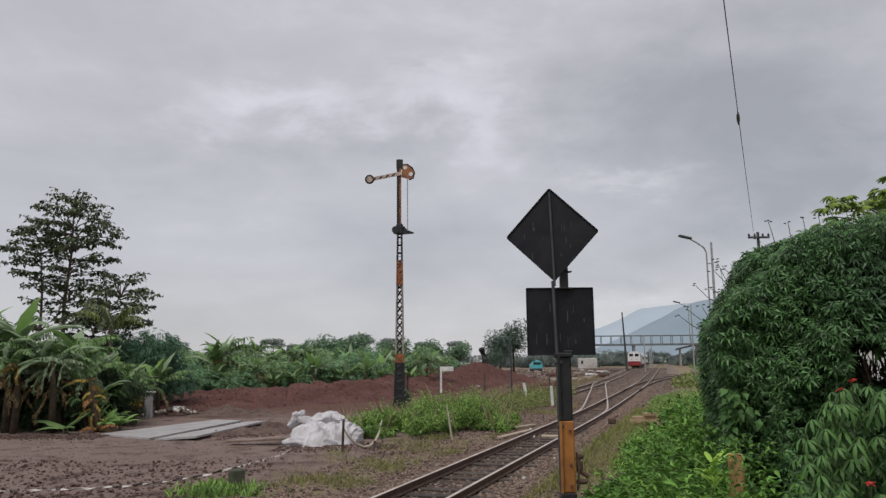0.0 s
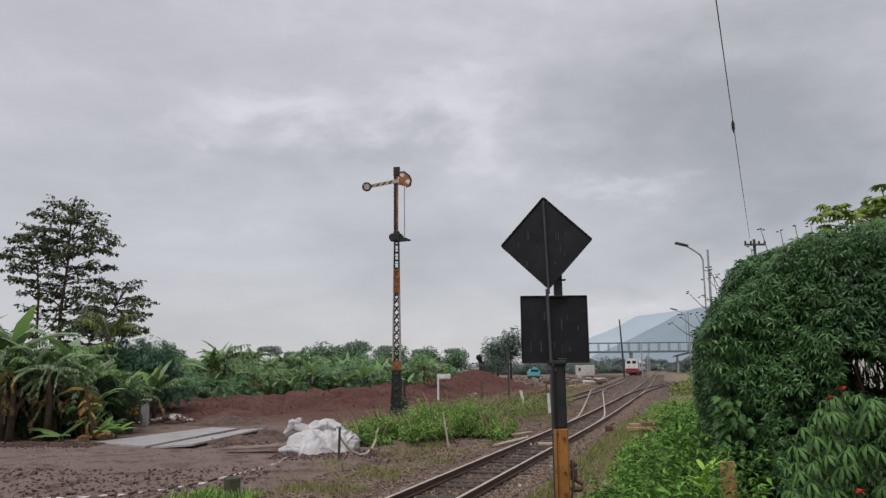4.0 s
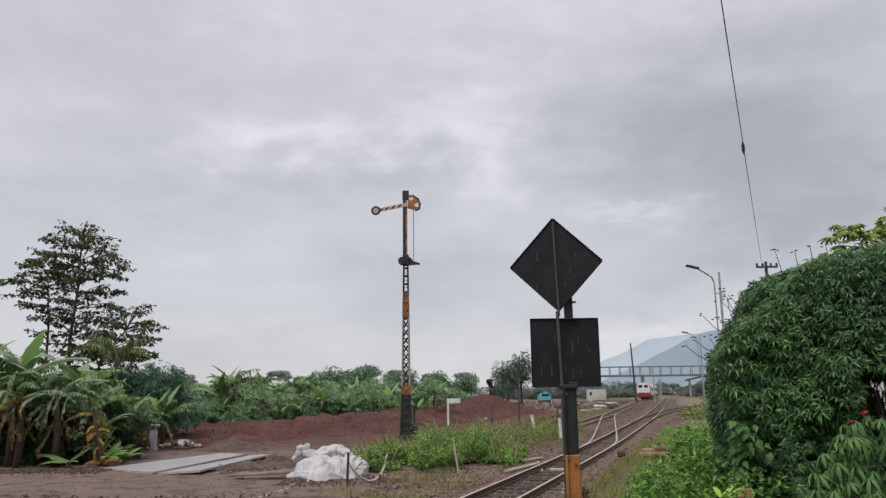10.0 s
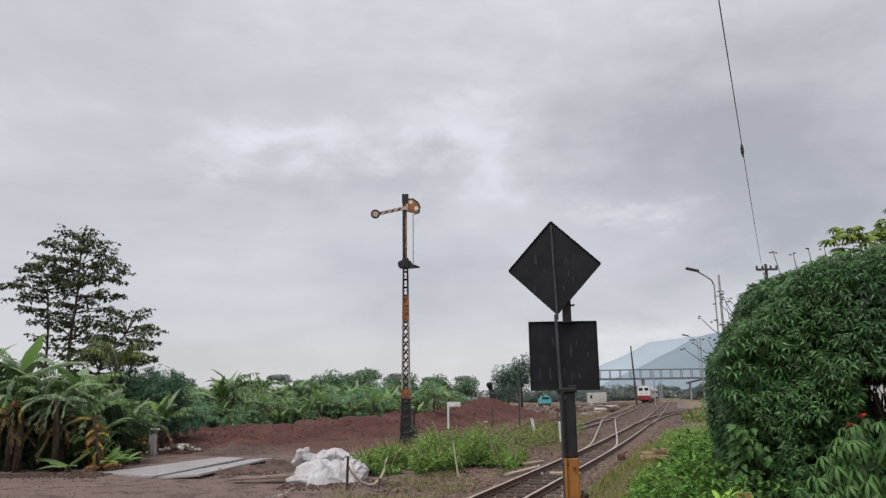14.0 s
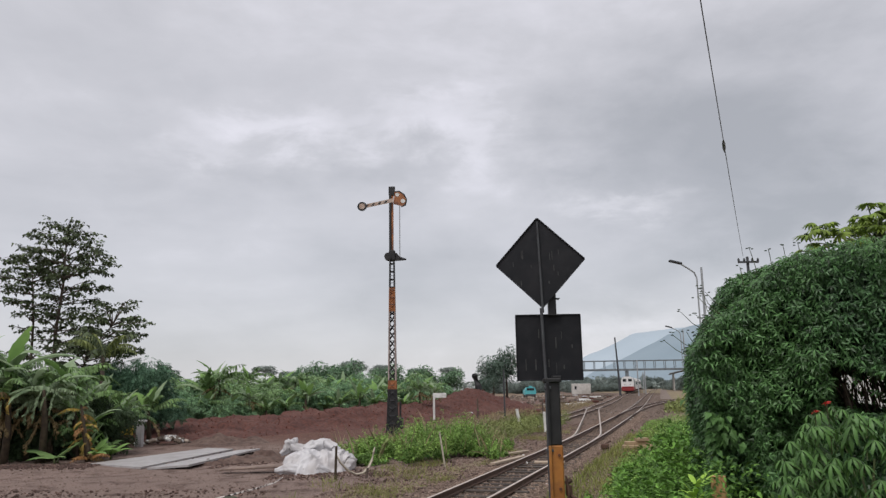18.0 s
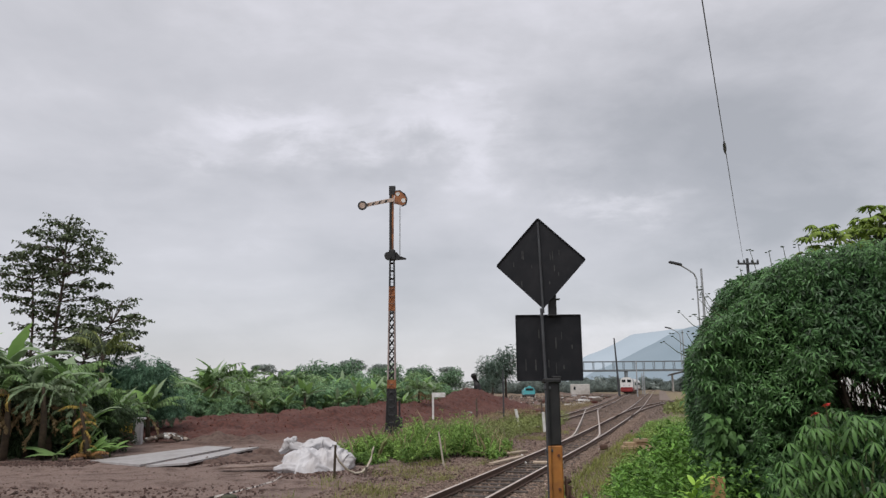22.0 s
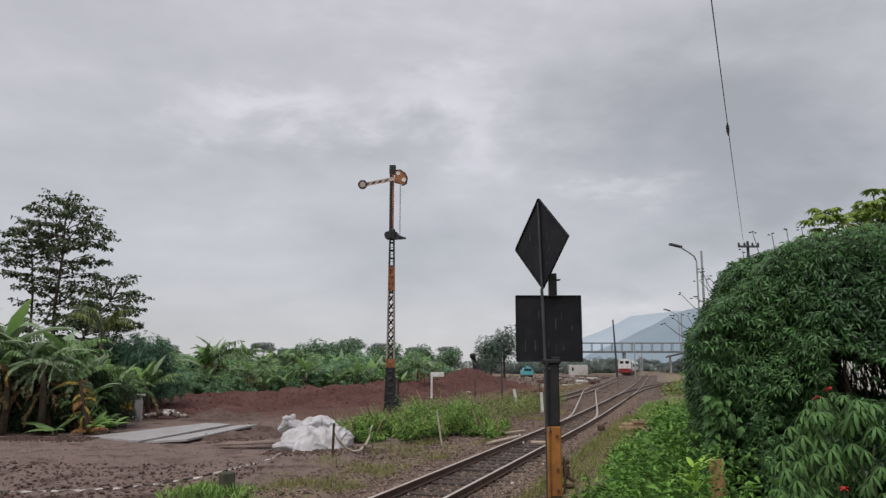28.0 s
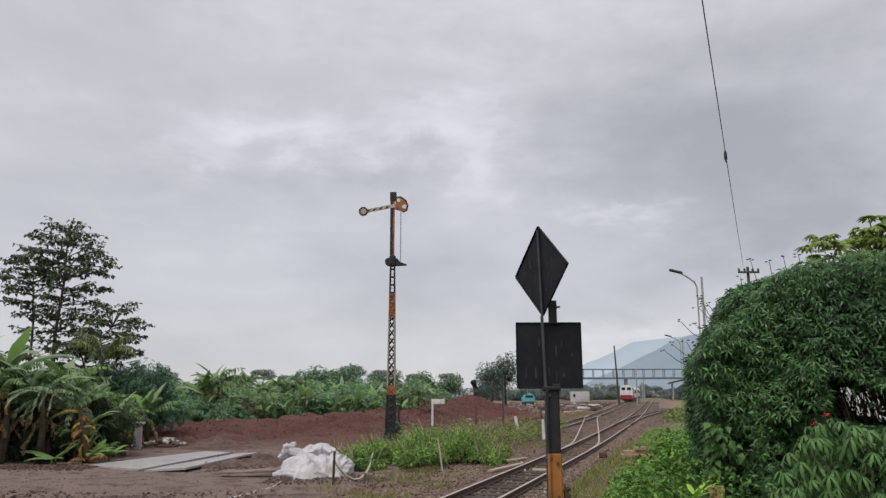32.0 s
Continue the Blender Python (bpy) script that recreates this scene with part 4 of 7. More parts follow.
# ---- posts, signs, lamps, poles ----
def build_white_sign():
    t = thing("white_sign", -0.88, 55.5, 0, 0, "white post with a white flag-shaped board", "sign")
    part("post", block(0, 0, 0.95, 0.15, 0.12, 2.1, 0.015), "white", t)
    part("board", block(0.42, -0.04, 1.82, 0.98, 0.05, 0.34, 0.01), "white", t, "blank white board")


build_white_sign()


def stake(x, y, h, r, mat, label, lean=(0, 0), name="stake", category="post"):
    z0 = ground_z(x, y) - 0.1
    v, f = tube([(0, 0, 0), (lean[0] * 0.5, lean[1] * 0.5, (h + 0.1) * 0.5), (lean[0], lean[1], h + 0.1)], [r, r * 0.95, r * 0.85], 8)
    ob = new(name, mesh_of(name, v, f, mat))
    ob.matrix_basis = pose(x, y, z0)
    return tagged(ob, label, category)


stake(4.15, 54.0, 3.6, 0.06, "darkgrey", "thin dark steel post beside the track", name="steel_post")
stake(4.05, 41.4, 1.1, 0.09, "white", "leaning white track-end post", (-0.22, 0), "track_post")
stake(5.05, 38.9, 1.0, 0.08, "white", "upright white painted track-end post", (-0.05, 0), "track_post")
stake(2.4, 58.0, 1.5, 0.07, "bark", "thin wooden stake in the weeds", name="wooden_stake")
stake(7.1, 56.0, 1.4, 0.06, "bark", "thin wooden stake in the weeds", name="wooden_stake")
stake(-0.05, 22.3, 0.98, 0.028, "rope", "pale bamboo stick leaning in the grass", (-0.16, 0), "bamboo_stick", "stick")
stake(-2.83, 19.4, 0.82, 0.035, "drystem", "weathered wooden stake that holds a rope", (0.02, 0), "wooden_stake")
def build_marker():
    m = thing("marker_post", -3.9, 13.75, 0.0, 38, "short mossy concrete marker post with one paler face", "post")
    part("stump", block(0, 0, 0.12, 0.24, 0.22, 0.52, 0.03), "moss", m)
    part("pale_face", block(0.124, 0, 0.2, 0.012, 0.16, 0.3, 0.003), "concrete", m, "paler plate on one face of the concrete")


build_marker()


def build_street_lamp(x, y, top, arm):
    t = thing("street_lamp", x, y, 0, 0, "grey steel street lamp with a long curved arm", "street lamp", "lamps along the line")
    part("pole", tube([(0, 0, -0.2), (0, 0, 4), (0, 0, top)], [0.10, 0.085, 0.06], 8), "grey", t)
    part("arm_pole", tube([(-0.3, 0, top - 4.2), (-0.3, 0, top - 0.6), (-0.42, 0, top - 0.3), (-0.75, 0, top - 0.05), (-arm + 0.3, 0, top + 0.2)], 0.045, 6), "grey", t)
    for z in (top - 4.2, top - 1.2):
        part("clamp", block(-0.15, 0, z, 0.34, 0.06, 0.05), "grey", t)
    part("lamp_head", moved(block(0, 0, 0, 0.75, 0.26, 0.13, 0.04), pose(-arm, 0, top + 0.32, 0, 14, 0)), "darkgrey", t, "flat dark lamp head")


build_street_lamp(14.68, 42.0, 8.85, 1.45)
build_street_lamp(27.0, 85.0, 8.4, 1.6)


def build_utility_pole():
    t = thing("utility_pole", 19.0, 46.0, 0, 0, "dark utility pole with a crossarm and insulators", "utility pole")
    part("pole", tube([(0, 0, -0.3), (0, 0, 10.1)], [0.13, 0.09], 8), "darkgrey", t)
    part("crossarm", block(0, -0.12, 9.75, 1.3, 0.12, 0.12, 0.01), "darkgrey", t)
    for x in (-0.6, -0.25, 0.25, 0.6):
        part("insulator", tube([(x, -0.12, 9.8), (x, -0.12, 9.88), (x, -0.12, 10.0)], [0.05, 0.08, 0.04], 6), "darkgrey", t)


build_utility_pole()


def wire_points():
    """From the pole, through the joint, over the viewer's shoulder."""
    out = []
    for i in range(49):
        y = 45.9 - i * 1.25
        w = (y - 12.0) / 34.0
        x = 4.64 + (18.75 - 4.64) * w
        z = 8.43 + 1.72 * w - 0.62 * 4 * w * (1 - w) * 0.32 if w > 0 else 8.43 + 0.86 * w
        out.append((x, y, z))
    return out


W = wire_points()
wire = tagged(new("overhead_wire", mesh_of("overhead_wire", *tube(W, 0.011, 5), "darkgrey")), "thin dark overhead wire slung from the utility pole", "cable")
part("wire_joint", tube([(7.62, 19.2, 8.745), (7.78, 19.6, 8.765), (7.98, 20.1, 8.79), (8.14, 20.5, 8.80)], [0.012, 0.045, 0.045, 0.012], 6), "darkgrey", wire, "dark splice on the wire")


def build_mast():
    t = thing("leaning_mast", 34.3, 150.0, 0, 0, "dark leaning steel mast beside the station tracks", "mast")
    part("shaft", tube([(0.1, 0, -0.2), (-0.1, 0, 5), (-0.4, 0, 11.5)], [0.24, 0.19, 0.13], 8), "darkgrey", t)


build_mast()
for x, y, h in ((38.0, 150.0, 7.0), (45.2, 172.0, 5.2), (51.0, 196.0, 5.2)):
    stake(x, y, h, 0.13, "grey", "pale grey post beside the train", name="pale_post")


# ---- footbridge ----
def build_footbridge():
    y = 216.0
    t = thing("footbridge", 55.0, y, -0.9, 0, "long grey steel footbridge over the tracks", "footbridge")
    x0, x1, zb, zt = -24.0, 22.0, 7.1, 9.6
    part("bottom_girder", block(0 + (x0 + x1) / 2, 0, zb, x1 - x0, 1.8, 0.55, 0.05), "bridge", t)
    part("top_rail", block((x0 + x1) / 2, -0.8, zt, x1 - x0, 0.2, 0.28), "bridge", t)
    part("top_rail", block((x0 + x1) / 2, 0.8, zt, x1 - x0, 0.2, 0.28), "bridge", t)
    n = 16
    for i in range(n + 1):
        x = x0 + (x1 - x0) * i / n
        part("baluster", block(x, -0.8, (zb + zt) / 2, 0.16, 0.16, zt - zb), "bridge", t)
        part("baluster", block(x, 0.8, (zb + zt) / 2, 0.16, 0.16, zt - zb), "bridge", t)
    for x in (x0 + 1, -3.3, x1 - 1):
        part("pier", block(x, 0, zb / 2 - 0.3, 0.7, 1.4, zb, 0.05), "bridge", t)


build_footbridge()


# ---- train ----
def heading(line, y):
    return -math.degrees(math.atan((line(y + 1) - line(y - 1)) / 2))


def build_locomotive():
    y = 175.0
    t = thing("locomotive", side_x(y + 7), y + 7, 0.16, heading(side_x, y + 7), "white diesel locomotive with a dark red lower body", "locomotive")
    out = [(-1.4, 0.95), (1.4, 0.95), (1.4, 2.9), (1.15, 3.5), (0.6, 3.75), (-0.6, 3.75), (-1.15, 3.5), (-1.4, 2.9)]
    part("body", slab_of(out, -4.6, 6.9), "train_grey", t)
    part("cab", slab_of([(x * 1.01, z) for x, z in out], -6.9, -4.6), "train_white", t, "white cab")
    part("lower_body", joined(block(0, 0, 0.95, 2.84, 13.9, 0.75, 0.06)), "train_red", t)
    part("nose_band", block(0, -6.93, 1.36, 2.7, 0.1, 0.3, 0.04), "train_red", t)
    part("buffer_beam", block(0, -7.1, 0.75, 2.5, 0.35, 0.5, 0.05), "train_red", t)
    for x in (-0.62, 0.62):
        part("windscreen", block(x, -6.93, 2.92, 0.85, 0.08, 0.62, 0.05), "glass_dark", t)
        part("headlamp", tube([(x, -6.95, 1.9), (x, -7.02, 1.9)], 0.14, 10), "grey", t)
    for x in (-1.41, 1.41):
        part("side_window", block(x, -5.9, 2.75, 0.05, 0.9, 0.6, 0.02), "glass_dark", t)
    for yy in (-4.6, 4.6):
        b = part("bogie", block(0, yy, 0.55, 2.2, 3.4, 0.5, 0.06), "darkgrey", t)
        for dy in (-1.3, 0, 1.3):
            for x in (-0.565, 0.565):
                part("wheel", tube([(x - 0.07, yy + dy, 0.46), (x + 0.07, yy + dy, 0.46)], 0.46, 14), "darkgrey", b)


def build_coach(y):
    t = thing("railway_coach", side_x(y), y, 0.16, heading(side_x, y), "white railway coach with a dark window band", "railway coach", "coaches of the train")
    out = [(-1.45, 0.8), (1.45, 0.8), (1.45, 2.9), (1.1, 3.45), (0.5, 3.65), (-0.5, 3.65), (-1.1, 3.45), (-1.45, 2.9)]
    part("body", slab_of(out, -9.9, 9.9), "train_white", t)
    part("skirt", block(0, 0, 0.85, 2.7, 19.4, 0.5, 0.05), "train_red", t)
    for s in (-1, 1):
        for k in range(9):
            part("window", block(s * 1.455, -8 + k * 2, 2.25, 0.04, 1.4, 0.8, 0.02), "glass_dark", t)
    for yy in (-7, 7):
        b = part("bogie", block(0, yy, 0.5, 2.1, 3.0, 0.4, 0.05), "darkgrey", t)
        for dy in (-1.0, 1.0):
            for x in (-0.565, 0.565):
                part("wheel", tube([(x - 0.06, yy + dy, 0.43), (x + 0.06, yy + dy, 0.43)], 0.43, 12), "darkgrey", b)


build_locomotive()
for k in range(4):
    build_coach(200.0 + 20.6 * k)


# ---- station and yard in the distance ----
def build_station():
    pv, pf = [], []
    for k in range(16):
        y = 113 + 10 * k
        x = main_x(y) + 3.1
        pv += [(x - 0.85, y, rise(y) - 0.3), (x - 0.85, y, rise(y) + 0.06), (x + 0.85, y, rise(y) + 0.06), (x + 0.85, y, rise(y) - 0.3)]
        if k:
            b = 4 * k
            pf += [(b - 4 + q, b - 4 + (q + 1) % 4, b + (q + 1) % 4, b + q) for q in range(4)]
    pf += [(0, 1, 2, 3), (63, 62, 61, 60)]
    tagged(new("platform", mesh_of("platform", pv, pf, "farstone")), "low concrete station platform", "platform", kind="structure")
    t = thing("station_canopy", 79.0, 252.0, 0, heading(main_x, 165), "station canopy with a sloping grey sheet roof", "canopy")
    part("roof", slab_of([(-4.5, 5.2), (3.5, 7.0), (3.5, 7.2), (-4.5, 5.4)], -12, 22), "roof", t)
    for yy in (-10, -3, 4, 11, 18):
        part("column", block(-3.2, yy, 2.65, 0.25, 0.25, 5.5), "wall", t)
        part("column", block(2.4, yy, 3.3, 0.25, 0.25, 6.8), "wall", t)
    rng = random.Random(9)
    for x, y, w, h in ((150, 400, 14, 4.0),):
        b = thing("station_building", x, y, 0, heading(main_x, y), "pale plastered station building under a grey pitched roof", "building", "far station buildings")
        part("wall", block(0, 0, h / 2 - 0.2, w, 8, h, 0.02), "wall", b)
        part("roof", moved(slab_of([(-w / 2 - 0.6, h - 0.2), (0, h + 1.8), (w / 2 + 0.6, h - 0.2)], -4.6, 4.6), Matrix()), "roof", b)
        for k in (-0.3, 0, 0.3):
            part("window", block(k * w, -4.02, h * 0.5, 1.2, 0.06, 1.4), "glass_dark", b)


build_station()


def build_truck():
    x, y = 16.6, 150.0
    t = thing("truck", x, y, 0.0, 0, "cyan truck parked on the dirt yard, seen from the front", "truck")
    part("cab", slab_of([(-1.25, 0.6), (1.25, 0.6), (1.25, 1.6), (0.9, 2.3), (-0.9, 2.3), (-1.25, 1.6)], -1.3, 1.2), "cyan", t)
    part("windscreen", block(0, -1.33, 1.85, 1.7, 0.06, 0.5, 0.03), "glass_dark", t)
    part("roof_sign", block(0.15, 0, 2.42, 0.8, 0.8, 0.4, 0.08), "cyan", t)
    part("bumper", block(0, -1.42, 0.55, 2.4, 0.25, 0.4, 0.05), "darkgrey", t)
    part("load_bed", block(0, 3.6, 1.2, 2.2, 4.6, 1.1, 0.05), "cyan", t)
    for xx in (-0.95, 0.95):
        for yy in (-0.4, 4.4):
            part("wheel", tube([(xx - 0.16, yy, 0.5), (xx + 0.16, yy, 0.5)], 0.5, 14), "darkgrey", t)
    return t


TRUCK = build_truck()
TRUCK.scale = (0.85, 0.85, 0.85)


def build_yard_clutter():
    rng = random.Random(12)
    w = thing("yard_wall", 33.8, 190.0, 0, 0, "low white plastered wall with a dark opening", "wall")
    part("wall", block(0, 0, 1.2, 4.6, 1.6, 2.6, 0.1), "wall", w)
    part("opening", block(-1.5, -0.81, 1.5, 0.5, 0.06, 0.8), "glass_dark", w)
    for k in range(70):
        y = rng.uniform(62, 165)
        x = side_x(y) - 2.0 - (9 + 0.05 * y) * rng.random() ** 1.3
        s = rng.uniform(0.25, 0.8) * (1.6 if k % 13 == 0 else 1)
        mat = rng.choice(["concrete", "plank", "bark", "soil", "bark", "soil", "bark", "bark"])
        words = {"white": "white sheet of scrap lying in the yard", "concrete": "grey block of broken rubble in the yard", "plank": "weathered timber offcut in the yard", "soil": "small clump of red earth in the yard", "bark": "dark scrap timber piece in the yard"}[mat]
        vf = block(0, 0, 0, 1, 1, 1, 0.2)
        v = [(a * s * 1.5 + 0.15 * s * hashed(a * 3 + k, b * 3), b * s + 0.15 * s * hashed(b * 3, k), max(-0.1, c * s * 0.55 + 0.1)) for a, b, c in vf[0]]
        ob = new("rubble_piece", mesh_of("rubble_piece", v, vf[1], mat))
        ob.matrix_basis = pose(x, y, 0.05 + rise(y), 0, 0, rng.uniform(0, 180))
        tagged(ob, words, "rubble", "rubble in the yard")
    # loose stuff strewn over the dirt yard
    def on_yard(rg):
        y = 70 + 110 * rg.random()
        return side_x(y) - 2.2 - (12 + 0.08 * y) * rg.random() ** 1.3, y
    strew("yard_rubble", 1500, on_yard, (0.08, 0.34), "farstone", "brown rubble and scrap strewn over the dirt yard", "rubble", 41)
    strew("yard_scraps", 90, on_yard, (0.1, 0.34), "concrete", "pale broken lumps strewn over the dirt yard", "rubble", 42)
    for dx, y, ln, w in ((-3.9, 90.0, 2.0, 0.7), (-3.4, 96.0, 1.2, 0.6), (-4.4, 112.0, 2.2, 0.8), (-5.2, 118.0, 1.4, 0.8), (-4.6, 138.0, 2.6, 0.9)):
        ob = new("white_block", mesh_of("white_block", *block(0, 0, 0.1, 0.75 * ln, w, 0.3, 0.05), "white"))
        ob.matrix_basis = pose(side_x(y) + dx, y, rise(y), 0, 0, 12 + 3 * ln)
        tagged(ob, "long whitewashed concrete block beside the side track", "concrete block", "white blocks in the yard")
    for x, y, a, ln in ((1.9, 23.8, 64, 2.6), (2.5, 26.7, 55, 1.2), (3.05, 22.9, -12, 0.9)):
        ob = new("timber_offcut", mesh_of("timber_offcut", *block(0, 0, 0.06, ln, 0.18, 0.07, 0.012), "paletimber"))
        ob.matrix_basis = pose(x, y, ground_z(x, y), 0, 0, a)
        tagged(ob, "weathered timber offcut lying beside the rail", "timber", "offcuts beside the track")
    for i, (dx, dy, dz, ln) in enumerate(((0, 0, 0.06, 1.05), (0.08, 0.35, 0.06, 0.95), (0.05, 0.15, 0.18, 0.9), (0.2, 0.1, 0.29, 0.45))):
        x, y = 6.75 + dx, 27.2 + dy
        ob = new("yellow_timber", mesh_of("yellow_timber", *block(0, 0, 0, ln, 0.24, 0.12, 0.015), "yellowwood"))
        ob.matrix_basis = pose(x, y, ground_z(x, y) + dz + 0.02, 0, 0, 2 + 3 * i)
        tagged(ob, "yellow timber beam stacked beside the track", "timber", "stack of yellow timber")
    s = thing("point_lever", 5.75, 27.9, 0.0, 0, "dark cast point lever beside the rail", "point lever")
    part("stand", block(0, 0, 0.09, 0.28, 0.2, 0.2, 0.04), "rusty_rail", s)
    part("lever", tube([(0, 0, 0.16), (0.24, 0.05, 0.28)], 0.028, 6), "rusty_rail", s)


build_yard_clutter()


# ---- the bare lot: slabs, sheeting, tape ----
def build_lot():
    for corners, lab in ((((-11.5, 24.75), (-9.25, 23.2), (-8.3, 29.8), (-9.5, 30.5)), "long pale concrete slab lying flat on the lot"),
                         (((-8.98, 22.95), (-7.65, 22.7), (-6.95, 28.5), (-7.95, 29.1)), "pale concrete slab beside another on the lot")):
        tip = 0.09 if corners[0][0] > -10 else 0.0
        low = [-0.01 + 0.03 * (i > 1) + tip * (i in (1, 2)) for i in range(4)]
        v = [(x, y, z) for (x, y), z in zip(corners, low)] + [(x, y, z + 0.06) for (x, y), z in zip(corners, low)]
        f = [(3, 2, 1, 0), (4, 5, 6, 7)] + [(k, (k + 1) % 4, (k + 1) % 4 + 4, k + 4) for k in range(4)]
        tagged(new("concrete_slab", mesh_of("concrete_slab", v, f, "slab")), lab, "concrete slab", "slabs on the lot")
    ob = new("timber_plank", mesh_of("timber_plank", *block(0, 0, 0.0, 2.1, 0.42, 0.05, 0.01), "oldplank"))
    ob.matrix_basis = pose(-5.35, 21.7, 0.14, 4, -2.5, -4)
    tagged(ob, "weathered plank lying on the ground by the sheeting", "plank")
    # crumpled sheeting: a draped mound with sharp folds, and a twisted roll along its back
    def crease(x, y, k):
        return 1.0 - 2.2 * abs(hashed(x, y, k))

    def drape(x, y):
        a = math.atan2(y + 0.1, x)
        rim = 1.0 + 0.22 * hashed(1.6 * math.cos(a), 1.6 * math.sin(a), 7.0) + 0.1 * hashed(4 * math.cos(a), 4 * math.sin(a), 9.0)
        q = ((x / 1.02) ** 2 + ((y + 0.05) / 0.86) ** 2) / rim ** 2
        if q > 1:
            return -0.08
        h = 0.52 * (1 - q) ** 0.62 + 0.1 * (y + 0.2) * (1 - q)
        h -= 0.5 * math.exp(-((x - 0.15) / 0.42) ** 2 - ((y - 0.22) / 0.17) ** 2)
        h += 0.09 * math.exp(-((x - 0.75) / 0.2) ** 2 - ((y + 0.05) / 0.3) ** 2)
        wx, wy = x + 0.18 * hashed(x * 2, y * 2, 1.0), y + 0.18 * hashed(x * 2, y * 2, 2.0)
        soft = min(1.0, 3.0 * (1 - q))
        h += soft * (0.17 * crease(wx * 2.2 + wy * 1.7, wy * 1.1 - wx * 0.6, 3.0) + 0.1 * crease(wx * 4.4 - wy * 3.2, wy * 2.4, 5.0) + 0.018 * crease(wx * 10, wy * 10, 8.0) - 0.11)
        return h - 0.04

    def twist(points, radii, seed):
        """A crumpled roll of sheet along a smooth line."""
        m, n = 46, 26
        pts, rad = [], []
        for i in range(m):
            w = i / (m - 1) * (len(points) - 1)
            k = min(int(w), len(points) - 2)
            u = w - k
            u = u * u * (3 - 2 * u)
            pts.append(Vector(points[k]).lerp(Vector(points[k + 1]), u))
            rad.append(radii[k] * (1 - u) + radii[k + 1] * u)
        v, f = tube(pts, rad, n)
        out = []
        for q, p in enumerate(v):
            c = pts[min(q // n, m - 1)]
            d = Vector(p) - c
            along = q // n / m
            a = 2 * math.pi * (q % n) / n + 2.5 * along
            g = 0.8 + 0.42 * crease(1.3 * math.cos(a) + seed, 1.3 * math.sin(a), along * 5) + 0.3 * crease(2.6 * math.cos(a), 2.6 * math.sin(a) + seed, along * 9)
            out.append(tuple(c + d * g))
        return out, f

    n = 110
    tarp = thing("tarpaulin", -3.8, 21.95, 0.0, 0, "crumpled heap of dirty white plastic sheeting on the ground", "tarpaulin")
    tv = [(-1.2 + 2.4 * i / (n - 1), -1.0 + 2.0 * j / (n - 1), drape(-1.2 + 2.4 * i / (n - 1), -1.0 + 2.0 * j / (n - 1))) for j in range(n) for i in range(n)]
    part("draped_sheet", (tv, [(j * n + i, j * n + i + 1, (j + 1) * n + i + 1, (j + 1) * n + i) for j in range(n - 1) for i in range(n - 1)]), "tarp", tarp, smooth=True)
    part("rolled_edge", twist([(-1.08, 0.5, 0.42), (-0.8, 0.62, 0.6), (-0.42, 0.6, 0.52), (-0.1, 0.62, 0.6), (0.22, 0.62, 0.66), (0.5, 0.48, 0.5), (0.66, 0.25, 0.32)], [0.05, 0.13, 0.12, 0.16, 0.17, 0.15, 0.08], 1.0), "tarp", tarp, "twisted roll along the back of the sheeting", smooth=True)
    part("knot", twist([(-0.95, 0.5, 0.52), (-0.86, 0.58, 0.72), (-0.7, 0.62, 0.76), (-0.64, 0.6, 0.58)], [0.06, 0.1, 0.1, 0.06], 4.0), "tarp", tarp, smooth=True)
    part("side_fold", twist([(0.52, -0.1, 0.18), (0.75, 0.0, 0.3), (0.98, -0.1, 0.18), (1.0, -0.3, 0.03)], [0.14, 0.22, 0.2, 0.1], 7.0), "tarp", tarp, smooth=True)
    part("front_fold", twist([(-0.95, -0.5, 0.04), (-0.6, -0.72, 0.1), (-0.2, -0.74, 0.06), (0.2, -0.7, 0.1), (0.55, -0.62, 0.02)], [0.08, 0.13, 0.1, 0.14, 0.06], 11.0), "tarp", tarp, smooth=True)
    # heaps of dug earth by the slabs
    for x, y, w, h in ((-6.3, 25.6, 1.5, 0.28), (-5.3, 27.2, 1.7, 0.3), (-7.4, 24.3, 1.0, 0.16), (-3.9, 25.0, 1.4, 0.22), (-9.9, 34.2, 2.4, 0.35)):
        nn = 40
        hv = []
        for j in range(nn):
            for i in range(nn):
                a, b = i / (nn - 1) * 2 - 1, j / (nn - 1) * 2 - 1
                fall = max(0.0, 1 - (a * a + b * b))
                hv.append((a * w, b * w * 0.8, fall * h * (0.8 + 1.1 * hashed(a * 2.5 + x, b * 2.5 + y)) + 0.16 * fall * hashed(a * 6, b * 6, x) - 0.05))
        hf = [(j * nn + i, j * nn + i + 1, (j + 1) * nn + i + 1, (j + 1) * nn + i) for j in range(nn - 1) for i in range(nn - 1)]
        ob = new("earth_mound", mesh_of("earth_mound", hv, hf, "darksoil", True))
        ob.matrix_basis = pose(x, y, 0.0, 0, 0, 20 * x)
        tagged(ob, "low heap of dug dark brown earth on the lot", "earth heap", "earth heaps on the lot")
    # barrier tape that lies along the lot's edge
    line = [(-9.4, 12.6, 0.17), (-7.46, 12.9, 0.16), (-6.57, 13.0, 0.16), (-5.7, 13.2, 0.17), (-5.0, 13.4, 0.22), (-4.37, 13.6, 0.3), (-3.91, 13.75, 0.405), (-3.84, 15.5, 0.31), (-3.95, 17.5, 0.18), (-4.18, 19.5, 0.08)]
    t = tagged(new("barrier_tape"), "twisted white and dark striped barrier tape strung over the marker post", "barrier tape")
    tape_rng = random.Random(64)
    k, turn = 0, 0.0
